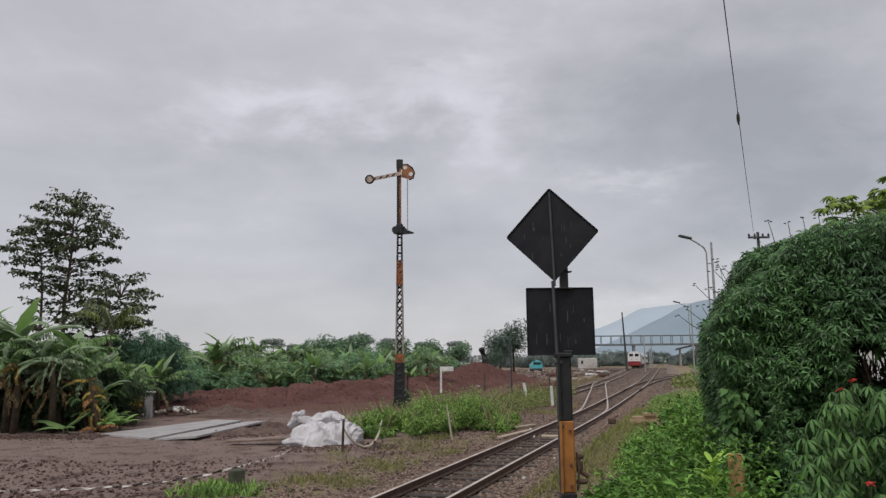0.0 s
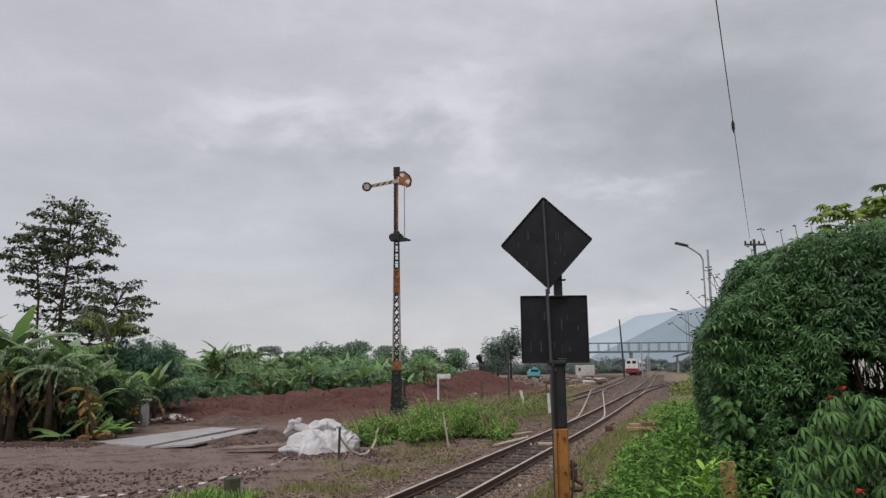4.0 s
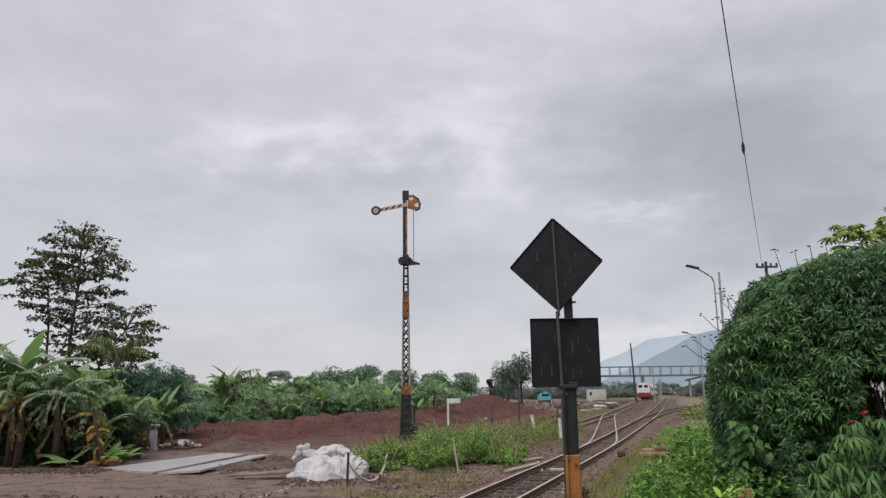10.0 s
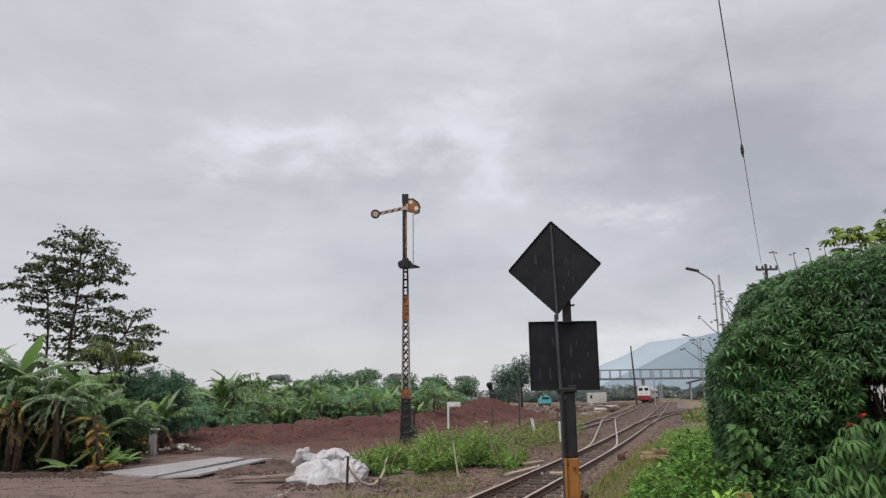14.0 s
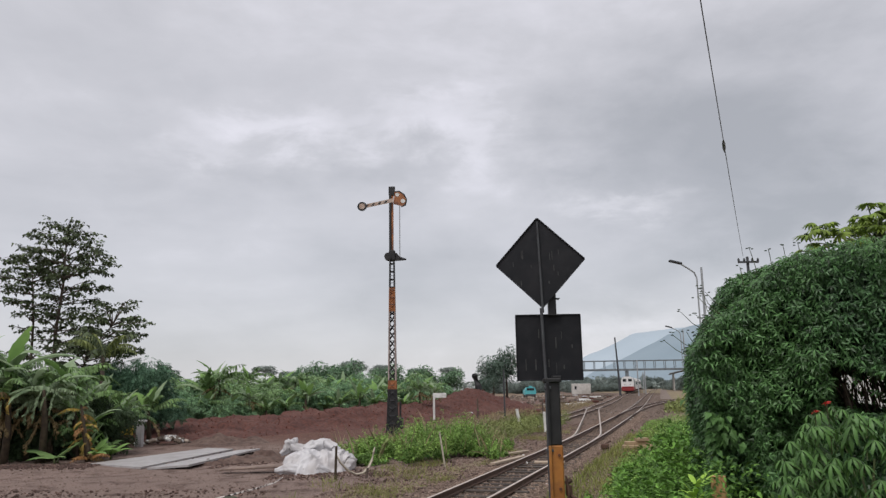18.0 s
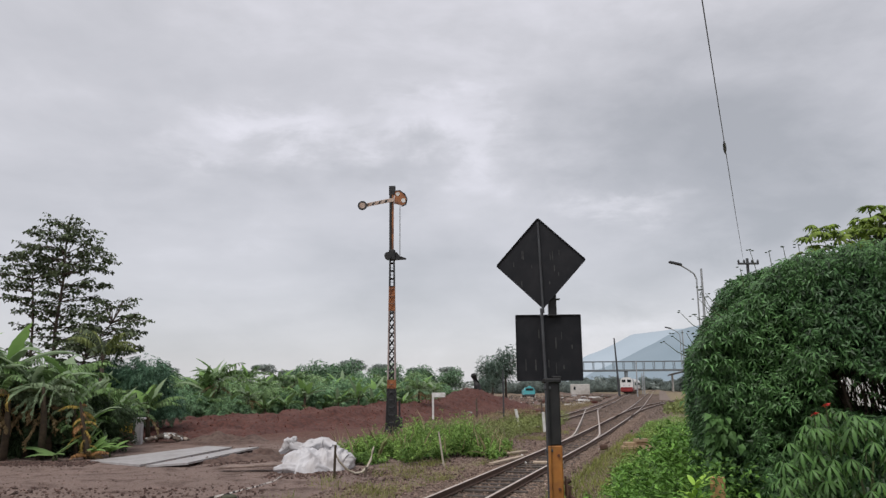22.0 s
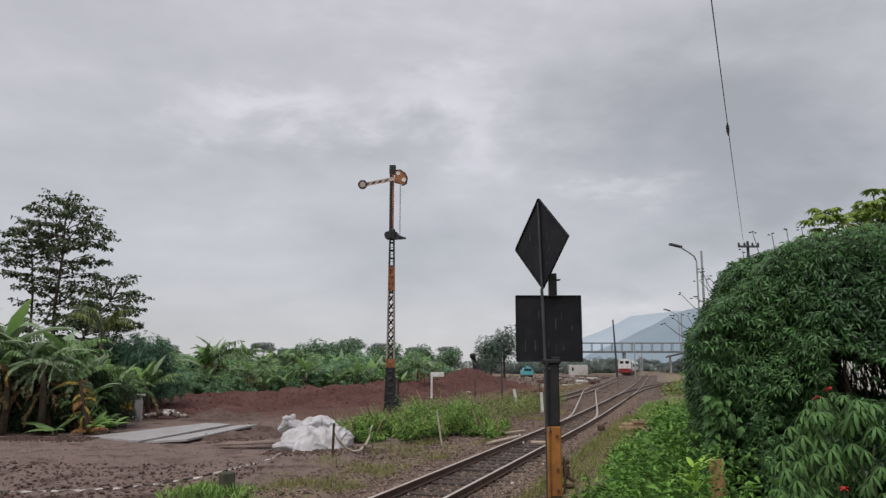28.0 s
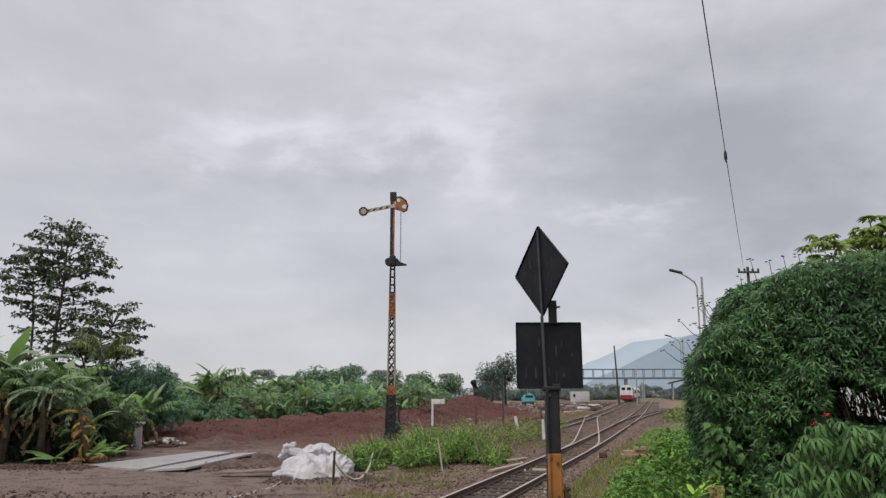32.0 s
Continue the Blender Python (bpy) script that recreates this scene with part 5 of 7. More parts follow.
    for a, b in zip(line[:-1], line[1:]):
        a, b = Vector(a), Vector(b)
        steps = max(1, int((b - a).length / 0.075))
        side = (b - a).cross(Vector((0, 0, 1))).normalized()
        for q in range(steps):
            p0, p1 = a.lerp(b, q / steps), a.lerp(b, (q + 1) / steps)
            nxt = turn + tape_rng.uniform(0.3, 1.3)
            v = []
            for p, w in ((p0, turn), (p1, nxt)):
                half = 0.019 * (math.cos(w) * side + math.sin(w) * Vector((0, 0, 1)))
                sag = Vector((0, 0, 0.012 * hashed(k * 0.5, 2.0)))
                out = 0.003 * (math.sin(w) * side - math.cos(w) * Vector((0, 0, 1)))
                v += [p + half + sag, p - half + sag, p - half + sag + out, p + half + sag + out]
            turn = nxt
            f = [(0, 1, 5, 4), (1, 2, 6, 5), (2, 3, 7, 6), (3, 0, 4, 7), (0, 3, 2, 1), (4, 5, 6, 7)]
            part("tape_piece", (v, f), "tape_w" if k % 4 < 2 or hashed(k * 0.11, 3.0) > 0.12 else "tape_d", t)
            k += 1
    # rope loop on stakes
    pts = [(-2.83, 19.4, 0.66), (-2.72, 19.5, 0.42), (-2.55, 19.7, 0.2), (-2.36, 19.85, 0.09), (-2.2, 19.95, 0.1), (-2.06, 20.02, 0.22), (-1.97, 20.08, 0.42), (-1.93, 20.1, 0.62), (-1.9, 20.12, 0.74)]
    tagged(new("hose_loop", mesh_of("hose_loop", *tube(pts, [0.02, 0.024, 0.03, 0.03, 0.032, 0.034, 0.034, 0.03, 0.015], 7), "rope", True)), "pale sagging hose slung from a stake", "hose")
    stake(-2.1, 19.75, 0.26, 0.035, "bark", "short dark stub of wood in the dirt", (0.05, 0), "wooden_stub", "stake")
    # gate pillar with a yellow patch, low wall behind the bananas
    g = thing("gate_pillar", -13.25, 33.0, 0.0, 0, "old concrete gate pillar with a yellow notice", "pillar")
    part("pillar", block(0, 0, 0.5, 0.28, 0.28, 1.1, 0.03), "concrete", g)
    part("crown", block(-0.15, 0, 1.08, 0.75, 0.4, 0.09, 0.02), "concrete", g)
    part("notice", block(-0.55, -0.25, 0.75, 0.7, 0.04, 0.5, 0.01), "yellow", g, "faded yellow notice board, blank")
    w = thing("low_wall", -17.2, 28.8, 0, 0, "old stained grey wall behind the banana plants", "wall")
    part("wall_panel", block(0, 0, 0.55, 4.4, 0.2, 1.2, 0.02), "concrete", w)
    rng2 = random.Random(4)
    for k in range(80):
        x, y = -12.5 + rng2.gauss(0, 0.6), 34.2 + rng2.gauss(0, 0.4)
        s = rng2.uniform(0.06, 0.2)
        vf = block(0, 0, 0, 1, 1, 1, 0.22)
        v = [(a * s * 1.4, b * s, c * s * 0.8) for a, b, c in vf[0]]
        mat = rng2.choice(["white", "concrete", "plank", "bark", "bark", "bark"])
        ob = new("scrap_piece", mesh_of("scrap_piece", v, vf[1], mat))
        ob.matrix_basis = pose(x, y, ground_z(x, y) + s * 0.25 + 0.28 * max(0, 1 - abs(x + 12.5)), rng2.uniform(-50, 50), rng2.uniform(-40, 40), rng2.uniform(0, 180))
        tagged(ob, {"white": "pale broken scrap piece", "concrete": "grey broken concrete lump", "plank": "broken board offcut", "bark": "dark broken scrap piece", "soil": "lump of red earth"}[mat] + " on the rubble heap", "rubble", "rubble heap by the pillar")


build_lot()


# ---- red earth berm ----
BERM = [(-34, 36, 0.4), (-24, 38.5, 0.5), (-16.8, 42, 0.5), (-13.2, 45, 0.72), (-8.5, 50.5, 0.95), (-5.3, 56, 1.15), (-3.4, 62, 1.2), (-1.2, 69, 1.2), (0.8, 74, 1.7), (2.4, 77, 2.25), (4.6, 79.5, 1.6), (6.6, 82, 0.9), (9.0, 85, 0.1)]


def build_berm():
    n, m = 420, 64
    cum = [0.0]
    for a, b in zip(BERM[:-1], BERM[1:]):
        cum.append(cum[-1] + math.hypot(b[0] - a[0], b[1] - a[1]))
    arr = np.array(BERM)
    v = np.zeros((n, m, 3))
    for i in range(n):
        s = cum[-1] * i / (n - 1)
        x, y, h = (np.interp(s, cum, arr[:, k]) for k in range(3))
        for j in range(m):
            w = j / (m - 1) * 2 - 1
            off = w * (7.5 if w < 0 else 6.0)
            nz = 0.36 * hashed(s * 0.3, off * 0.35) + 0.3 * hashed(s * 0.9, off * 1.1, 4.0) + 0.22 * (0.35 - abs(hashed(s * 2.2, off * 1.6, 6.0))) + 0.16 * hashed(s * 4.3, off * 3.2, 8.0)
            prof = (1 - abs(w) ** 1.5)
            v[i, j] = (x - 0.35 * off, y + 0.94 * off, rise(y) + max(-0.15, h * prof + nz * min(1.0, prof * 2.2) * 0.75 - 0.04))
    idx = np.arange(n * m).reshape(n, m)
    f = np.stack([idx[:-1, :-1], idx[1:, :-1], idx[1:, 1:], idx[:-1, 1:]], -1).reshape(-1, 4)
    tagged(new("earth_berm", fast_mesh("earth_berm", v.reshape(-1, 3), f, "soil", True)), "long bank of freshly dug red-brown earth", "earth mound", kind="stuff")
    rng = np.random.default_rng(31)
    count = 5500
    ii, jj = rng.integers(0, n, count), rng.integers(0, int(m * 0.62), count)
    base = np.array([(1, 0, 0), (-1, 0, 0), (0, 1, 0), (0, -1, 0), (0, 0, 1), (0, 0, -1)], float)
    fs = np.array([(0, 2, 4), (2, 1, 4), (1, 3, 4), (3, 0, 4), (2, 0, 5), (1, 2, 5), (3, 1, 5), (0, 3, 5)])
    s = rng.uniform(0.03, 0.1, count) * rng.uniform(0.25, 1, count) ** 1.6
    p = v[ii, jj] + rng.normal(0, 0.12, (count, 3)) * [1, 1, 0.1]
    vv = np.einsum("nij,nkj->nki", turns(rng, count, -60, 60), base[None] * rng.uniform(0.6, 1.2, (count, 6, 1))) * s[:, None, None] + p[:, None]
    ff = (fs[None] + (np.arange(count) * 6)[:, None, None]).reshape(-1, 3)
    tagged(new("earth_clods", fast_mesh("earth_clods", vv.reshape(-1, 3), ff, "redclod")), "clods of red-brown earth on the bank", "earth", kind="stuff")


build_berm()
trunk = new("broken_trunk", mesh_of("broken_trunk", *tube([(0.25, 0, 0), (0.1, 0, 0.9), (-0.25, 0.05, 1.9), (-0.3, 0.05, 2.1)], [0.42, 0.36, 0.34, 0.2], 9), "black"))
trunk.matrix_basis = pose(3.3, 80.0, 1.75)
tagged(trunk, "dark broken tree trunk leaning on the earth bank", "trunk")


# ---- plants ----
def shell(rng, n, centre, radii, lump=0.18, lumps=2.2, depth=0.25, upper=-1.0, square=2.0):
    """n places on and just inside a lumpy ellipsoid, and their outward directions."""
    d = rng.normal(size=(n * 3, 3))
    d /= np.linalg.norm(d, axis=1)[:, None]
    d = d[d[:, 2] > upper][:n]
    k = np.array([hashed(a * lumps + centre[0], b * lumps + centre[1], c * lumps) + 0.5 * hashed(a * lumps * 2.7, b * lumps * 2.7, c * lumps * 2.7 + centre[0]) for a, b, c in d])
    r = (1 + lump * k) * (1 - depth * rng.random(len(d)) ** 2) / (np.abs(d) ** square).sum(1) ** (1 / square)
    return np.array(centre) + d * np.array(radii) * r[:, None], d


def outward(rng, d, droop_lo=-10, droop_hi=60, spread=0.9):
    n = len(d)
    rots = turns(rng, n, droop_lo, droop_hi, np.arctan2(d[:, 1], d[:, 0]), spread)
    return rots


def banana_leaf(rng, ln, width, rise, droop, torn=0.5):
    """An arched blade from the origin along x, torn into strips at its edges."""
    n = 14
    v, f = [], []
    px, pz, ang = 0.0, 0.0, radians(rise)
    for i in range(n + 1):
        w = i / n
        half = width / 2 * math.sin(math.pi * min(1, 0.06 + 0.94 * w) ** 0.85) ** 0.85 if w < 0.98 else 0.01
        cut = 1.0 - torn * rng.random() * 0.5
        sag = 0.25 * half
        v += [(px, -half * cut, pz - sag * (1 + 0.6 * rng.random())), (px, 0, pz), (px, half * (1 - torn * rng.random() * 0.5), pz - sag * (1 + 0.6 * rng.random()))]
        ang -= radians(droop) / n * (0.4 + 1.2 * w)
        px += math.cos(ang) * ln / n
        pz += math.sin(ang) * ln / n
    for i in range(n):
        a = i * 3
        f += [(a, a + 1, a + 4, a + 3), (a + 1, a + 2, a + 5, a + 4)]
    return v, f


def torn_leaf(rng, ln, width, rise, droop, age):
    """An arched rib whose blade is torn into many narrow strips that hang the more, the older the leaf."""
    n = 34
    v, f = [], []
    px, pz, ang = 0.0, 0.0, radians(rise)
    rib = []
    for i in range(n + 1):
        rib.append((px, pz))
        w = i / n
        ang -= radians(droop) / n * (0.3 + 1.4 * w)
        px += math.cos(ang) * ln / n
        pz += math.sin(ang) * ln / n
    sags = [age * 55, age * 55]
    for i in range(n):
        (x0, z0), (x1, z1) = rib[i], rib[i + 1]
        k = len(v)
        r = 0.02 * (1 - 0.8 * i / n)
        v += [(x0, -r, z0), (x0, 0, z0 - r), (x0, r, z0), (x1, r * 0.96, z1), (x1, 0, z1 - r), (x1, -r * 0.96, z1)]
        f += [(k, k + 1, k + 4, k + 5), (k + 1, k + 2, k + 3, k + 4)]
        if i < 4:
            continue
        w = (i - 3) / (n - 3)
        half = width / 2 * max(0.12, math.sin(math.pi * min(1, 0.2 + 0.8 * w)) ** 0.5)
        for side, s in enumerate((-1, 1)):
            if rng.random() < 0.35:
                sags[side] = age * rng.uniform(15, 85)
            sag = radians(8 + sags[side] + rng.uniform(-6, 6))
            if rng.random() < 0.02 + 0.12 * age:
                continue
            hw = half * rng.uniform(0.8, 1.05)
            slip = rng.uniform(0.0, 0.04) * ln
            c, d = math.cos(sag) * hw * s, -math.sin(sag) * hw
            k = len(v)
            v += [(x0, 0, z0), (x0 + slip, c * 0.6, z0 + d * 0.45), (x0 + slip * 1.5 + 0.006, c, z0 + d), (x1 + slip * 1.5 - 0.006, c * 0.95, z1 + d), (x1 + slip, c * 0.6, z1 + d * 0.45), (x1, 0, z1)]
            f += [(k, k + 1, k + 4, k + 5), (k + 1, k + 2, k + 3, k + 4)]
    return v, f


def build_banana(seed, height, leaves, ln, upright, hanging, dry):
    """Young leaves stand up, grown ones arch and fray, old ones hang along the stem."""
    rng = random.Random(seed)
    t = thing("banana_plant", 0, 0, 0, 0, "banana plant with frayed arching green leaves", "banana plant", "banana plants")
    lean = rng.uniform(-0.25, 0.25)
    part("pseudostem", tube([(0, 0, -0.1), (lean * 0.4, 0, height * 0.5), (lean, 0, height)], [0.14, 0.12, 0.07], 9), "drystem", t, smooth=True)
    for k in range(leaves):
        young = k < upright
        if young:
            v, f = banana_leaf(rng, ln * rng.uniform(0.7, 1.0), ln * rng.uniform(0.22, 0.3), rng.uniform(52, 84), rng.uniform(25, 80), 0.7)
        elif k % 3 == 0:
            v, f = banana_leaf(rng, ln * rng.uniform(0.85, 1.1), ln * rng.uniform(0.2, 0.26), rng.uniform(35, 60), rng.uniform(60, 105), 0.6)
        else:
            v, f = torn_leaf(rng, ln * rng.uniform(0.9, 1.15), ln * rng.uniform(0.22, 0.3), rng.uniform(35, 62), rng.uniform(75, 120), rng.uniform(0.4, 1.0))
        ob = part("leaf", (v, f), "banana_bright" if young and k % 2 else "banana" if k % 3 else "banana_pale", t, smooth=young or k % 3 == 0)
        ob.matrix_basis = pose(lean, 0, height - 0.12 * rng.random(), rng.uniform(-22, 22), 0, 137.5 * k + rng.uniform(-30, 30))
    for k in range(hanging):
        v, f = torn_leaf(rng, ln * rng.uniform(0.7, 0.95), ln * 0.17, rng.uniform(10, 45), rng.uniform(115, 150), 1.0)
        ob = part("old_leaf", (v, f), "banana_pale", t, "pale ragged leaf hanging down")
        ob.matrix_basis = pose(lean * 0.9, 0, height - 0.2, 0, 0, -90 + 360 / hanging * k + rng.uniform(-25, 25))
    for k in range(dry):
        v, f = torn_leaf(rng, ln * rng.uniform(0.5, 0.8), ln * 0.14, rng.uniform(-30, 10), rng.uniform(70, 90), 1.0)
        ob = part("dry_leaf", (v, f), "banana_dry", t, "dead brown leaf hanging along the stem")
        ob.matrix_basis = pose(lean * 0.8, 0, height - 0.2 - rng.uniform(0, 0.5), 0, 0, rng.uniform(0, 360))
    return t


BAN = [build_banana(1, 2.3, 10, 2.0, 1, 7, 9), build_banana(2, 2.0, 10, 1.9, 0, 7, 9), build_banana(4, 2.6, 11, 2.1, 2, 7, 10), build_banana(8, 0.5, 8, 1.4, 4, 0, 0),
       build_banana(12, 1.3, 12, 2.1, 5, 0, 1), build_banana(13, 1.7, 12, 2.2, 5, 2, 2)]


def place_all(sources, spots):
    """First use of each source moves it; later ones copy it."""
    used = set()
    for k, x, y, z, rz, s in spots:
        m = Matrix.LocRotScale((x, y, z + rise(y)), Euler((0, 0, radians(rz))), (s, s, s))
        if k in used:
            copy_thing(sources[k], m)
        else:
            later = m
            used.add(k)
            first[(id(sources), k)] = later
    for k in used:
        sources[k].matrix_basis = first[(id(sources), k)]


first = {}
grove = [(2, -15.7, 26.8, 0, 215, 1.22), (0, -14.6, 26.6, 0, 200, 1.04), (1, -13.7, 26.4, 0, 175, 1.04), (0, -13.1, 27.0, 0, 40, 0.78), (1, -15.3, 26.0, 0, 300, 1.09), (0, -16.4, 26.4, 0, 170, 1.14),
         (2, -14.0, 28.4, 0, 120, 0.98), (5, -13.6, 29.2, 0, 60, 0.9), (0, -15.2, 29.2, 0, 60, 1.1), (1, -16.6, 28.2, 0, 100, 1.15), (2, -17.4, 26.6, 0, 250, 1.15), (4, -13.2, 28.2, 0, 100, 0.75),
         (4, -13.7, 30.8, 0, 30, 0.95), (5, -14.6, 31.5, 0, 200, 0.95), (3, -12.6, 27.0, 0, 10, 0.75), (3, -12.4, 27.9, 0, 110, 0.6), (4, -13.1, 27.7, 0, 210, 0.8), (4, -13.0, 26.9, 0, 20, 0.62), (4, -14.4, 33.5, 0, 310, 0.85), (5, -14.0, 36.0, 0, 30, 0.85), (4, -15.8, 35.0, 0, 80, 0.9),
         (2, -19.2, 49.0, 0.3, 30, 1.05), (2, -15.4, 51.6, 0.3, 80, 1.1), (5, -15.9, 51.0, 0.3, 10, 1.2)]
rows_of = random.Random(52)
for k in range(64):
    bx = -25.0 + 24.0 * k / 63
    by = 46.0 + (3.4 if bx < -16 else 2.0) * rows_of.random() + (0.75 * (bx + 20) if bx > -20 else 0) + 0.35 * max(0.0, bx + 8)
    far = 5.0 * (k % 3)
    grove.append((rows_of.choice((4, 4, 5, 5, 2)), bx - 0.35 * far, by + far, 0.2 + 0.05 * far, rows_of.uniform(0, 360), rows_of.uniform(0.65, 0.95) + 0.015 * far))
place_all(BAN, grove)


def build_palm():
    """Small palm whose fronds arch out of one head."""
    rng = random.Random(88)
    t = thing("palm_tree", -15.35, 33.5, 0, 0, "slender palm with arching grey-green fronds behind the bananas", "palm tree")
    part("trunk", tube([(0, 0, -0.1), (0.1, 0, 2.0), (0.05, 0, 4.0)], [0.14, 0.1, 0.09], 8), "bark", t, smooth=True)
    for k in range(15):
        v, f = torn_leaf(rng, rng.uniform(1.5, 2.1), 0.75, rng.uniform(30, 85), rng.uniform(60, 115), 0.9)
        ob = part("frond", (v, f), "olive" if k % 2 else "tree", t)
        ob.matrix_basis = pose(0.05, 0, 3.95, 0, 0, 137.5 * k)


build_palm()


def build_grove_litter():
    """The dead stem and single leaves at the front of the grove."""
    rng = random.Random(90)
    t = thing("dead_banana_stem", -12.35, 26.0, 0.0, 0, "leaning dead orange-brown banana stem in dry sheaths", "banana plant")
    part("pseudostem", tube([(0.2, 0, -0.05), (0.12, 0, 0.5), (-0.05, 0, 1.1), (-0.1, 0, 1.5), (-0.2, 0, 1.9)], [0.11, 0.1, 0.085, 0.06, 0.03], 9), "drystem", t, smooth=True)
    for k in range(22):
        v, f = torn_leaf(rng, rng.uniform(0.35, 0.8), rng.uniform(0.15, 0.28), rng.uniform(-40, 30), rng.uniform(60, 110), 1.0)
        ob = part("dry_leaf", (v, f), "drybright" if k % 2 else "banana_yellow", t, "dry orange leaf sheath hanging from the stem")
        ob.matrix_basis = pose(0.12 - 0.3 * k / 22, 0, 0.45 + 1.4 * k / 22, 0, 0, rng.uniform(0, 360))
    for k in range(8):
        v, f = torn_leaf(rng, rng.uniform(0.5, 0.9), 0.3, rng.uniform(10, 45), rng.uniform(60, 90), 0.8)
        ob = part("fallen_leaf", (v, f), "drybright" if k % 3 else "banana_dry", t, "dead leaf heaped at the foot of the stem")
        ob.matrix_basis = pose(0.25, -0.1, 0.12, 0, 0, 50 * k)
    h = thing("yellowed_banana_plant", -14.75, 25.5, 0.0, 0, "banana plant with long yellowed leaves hanging down", "banana plant", "banana plants")
    part("pseudostem", tube([(0, 0, -0.1), (0.05, 0, 1.1), (0.0, 0, 2.2)], [0.13, 0.11, 0.06], 9), "drystem", h, smooth=True)
    for k, (a, ln, mat) in enumerate(((-110, 1.5, "banana_yellow"), (-60, 1.2, "banana_yellow"), (-10, 2.2, "banana_pale"), (20, 1.9, "banana_pale"), (-150, 1.9, "banana"), (80, 2.0, "banana"), (150, 1.9, "banana"), (-80, 1.4, "banana_dry"))):
        v, f = torn_leaf(rng, ln, 0.34, 35 if k > 1 else 15, 95 if k in (2, 3) else 125, 1.0)
        ob = part("leaf", (v, f), mat, h, "yellow frayed leaf hanging down" if k < 2 else "")
        ob.matrix_basis = pose(0, 0, 2.15, 0, 0, a)
    g = thing("frayed_banana_plant", -13.7, 25.7, 0.0, 0, "banana plant with grey-green leaves frayed into hanging ribbons", "banana plant", "banana plants")
    part("pseudostem", tube([(0, 0.2, -0.1), (0.04, 0.15, 1.2), (0.0, 0, 2.42)], [0.13, 0.11, 0.05], 9), "drystem", g, smooth=True)
    # turn, place along x, length, width, rise, droop
    for a, x, ln, wd, up, down in ((4, 0, 1.35, 0.4, 12, 62), (176, 0, 1.25, 0.4, 14, 75), (-85, -0.05, 1.25, 0.2, -45, 48), (-80, 0.42, 0.95, 0.16, -40, 50), (-100, 0.2, 0.8, 0.14, -45, 45), (60, 0, 1.4, 0.4, 40, 90), (120, 0, 1.4, 0.4, 45, 90)):
        v, f = torn_leaf(rng, ln, wd, up, down, 1.0)
        ob = part("leaf", (v, f), "banana_pale", g, "grey-green leaf torn into ribbons")
        ob.matrix_basis = pose(x, -0.02, 2.42 - 0.12 * x, 0, 0, a)
    # suckers at the foot of the grove with broad whole leaves
    for x, y, leaves in ((-13.05, 25.7, ((176, 1.35, 26, 40), (205, 1.0, 14, 45))), (-13.05, 25.5, ((4, 1.0, 38, 14), (-30, 0.6, 20, 40))),
                         (-12.15, 26.3, ((0, 0.95, 38, 62), (32, 0.9, 45, 65), (-35, 0.85, 30, 60), (-75, 0.7, 40, 80), (70, 0.9, 60, 50), (10, 0.7, 62, 60))),
                         (-11.75, 26.8, ((5, 0.8, 35, 60), (50, 0.8, 50, 60), (-50, 0.75, 40, 70), (-100, 0.7, 50, 80), (150, 0.8, 55, 60)))):
        c = thing("banana_sucker", x, y, 0.0, 0, "young banana sucker with broad bright green leaves", "banana plant", "banana suckers")
        part("pseudostem", tube([(0, 0, -0.05), (0, 0, 0.2)], [0.04, 0.025], 7), "stemgreen", c, smooth=True)
        for a, ln, up, down in leaves:
            v, f = banana_leaf(rng, ln, 0.4 * ln, up, down, 0.3)
            ob = part("leaf", (v, f), "banana_bright" if x > -12.5 else "banana", c, smooth=True)
            ob.matrix_basis = pose(0, 0, 0.18, 0, 0, a)


build_grove_litter()


def build_broad_tree(name, seed, height, trunks, crowns, leaf, mat, label, count):
    """A tree of several stems whose crown is made of lumpy clumps of leaves."""
    rng, r2 = np.random.default_rng(seed), random.Random(seed)
    t = thing(name, 0, 0, 0, 0, label, "tree")
    for pts, r in trunks:
        part("trunk", tube(pts, [r * (1 - 0.75 * i / (len(pts) - 1)) for i in range(len(pts))], 8), "bark", t, smooth=True)
    limbs = []
    places, dirs = [], []
    for (cx, cy, cz, rx, ry, rz), weight in crowns:
        k = int(count * weight)
        p, d = shell(rng, k, (cx, cy, cz), (rx, ry, rz), 0.35, 2.5, 0.6)
        places.append(p)
        dirs.append(d)
        near = min((pt for pts, _ in trunks for pt in pts), key=lambda q: (q[0] - cx) ** 2 + (q[1] - cy) ** 2 + (q[2] - cz + rz) ** 2)
        mid_ = ((near[0] + cx) / 2, (near[1] + cy) / 2, (near[2] + cz) / 2 - 0.1)
        limbs.append(tube([near, mid_, (cx, cy, cz)], [0.06, 0.04, 0.015], 5))
        for q in range(4):
            a = r2.uniform(0, 6.28)
            limbs.append(tube([(cx, cy, cz - 0.1), (cx + 0.7 * rx * math.cos(a), cy + 0.7 * ry * math.sin(a), cz + r2.uniform(-0.3, 0.5) * rz)], [0.02, 0.008], 4))
    for limb in limbs:
        part("limb", limb, "bark", t)
    p, d = np.concatenate(places), np.concatenate(dirs)
    me = cloud("crown", p, rng.uniform(0.6, 1.2, len(p)) * leaf, outward(rng, d, -20, 60, 1.4), LEAF, mat)
    part("crown", me, mat, t)
    return t


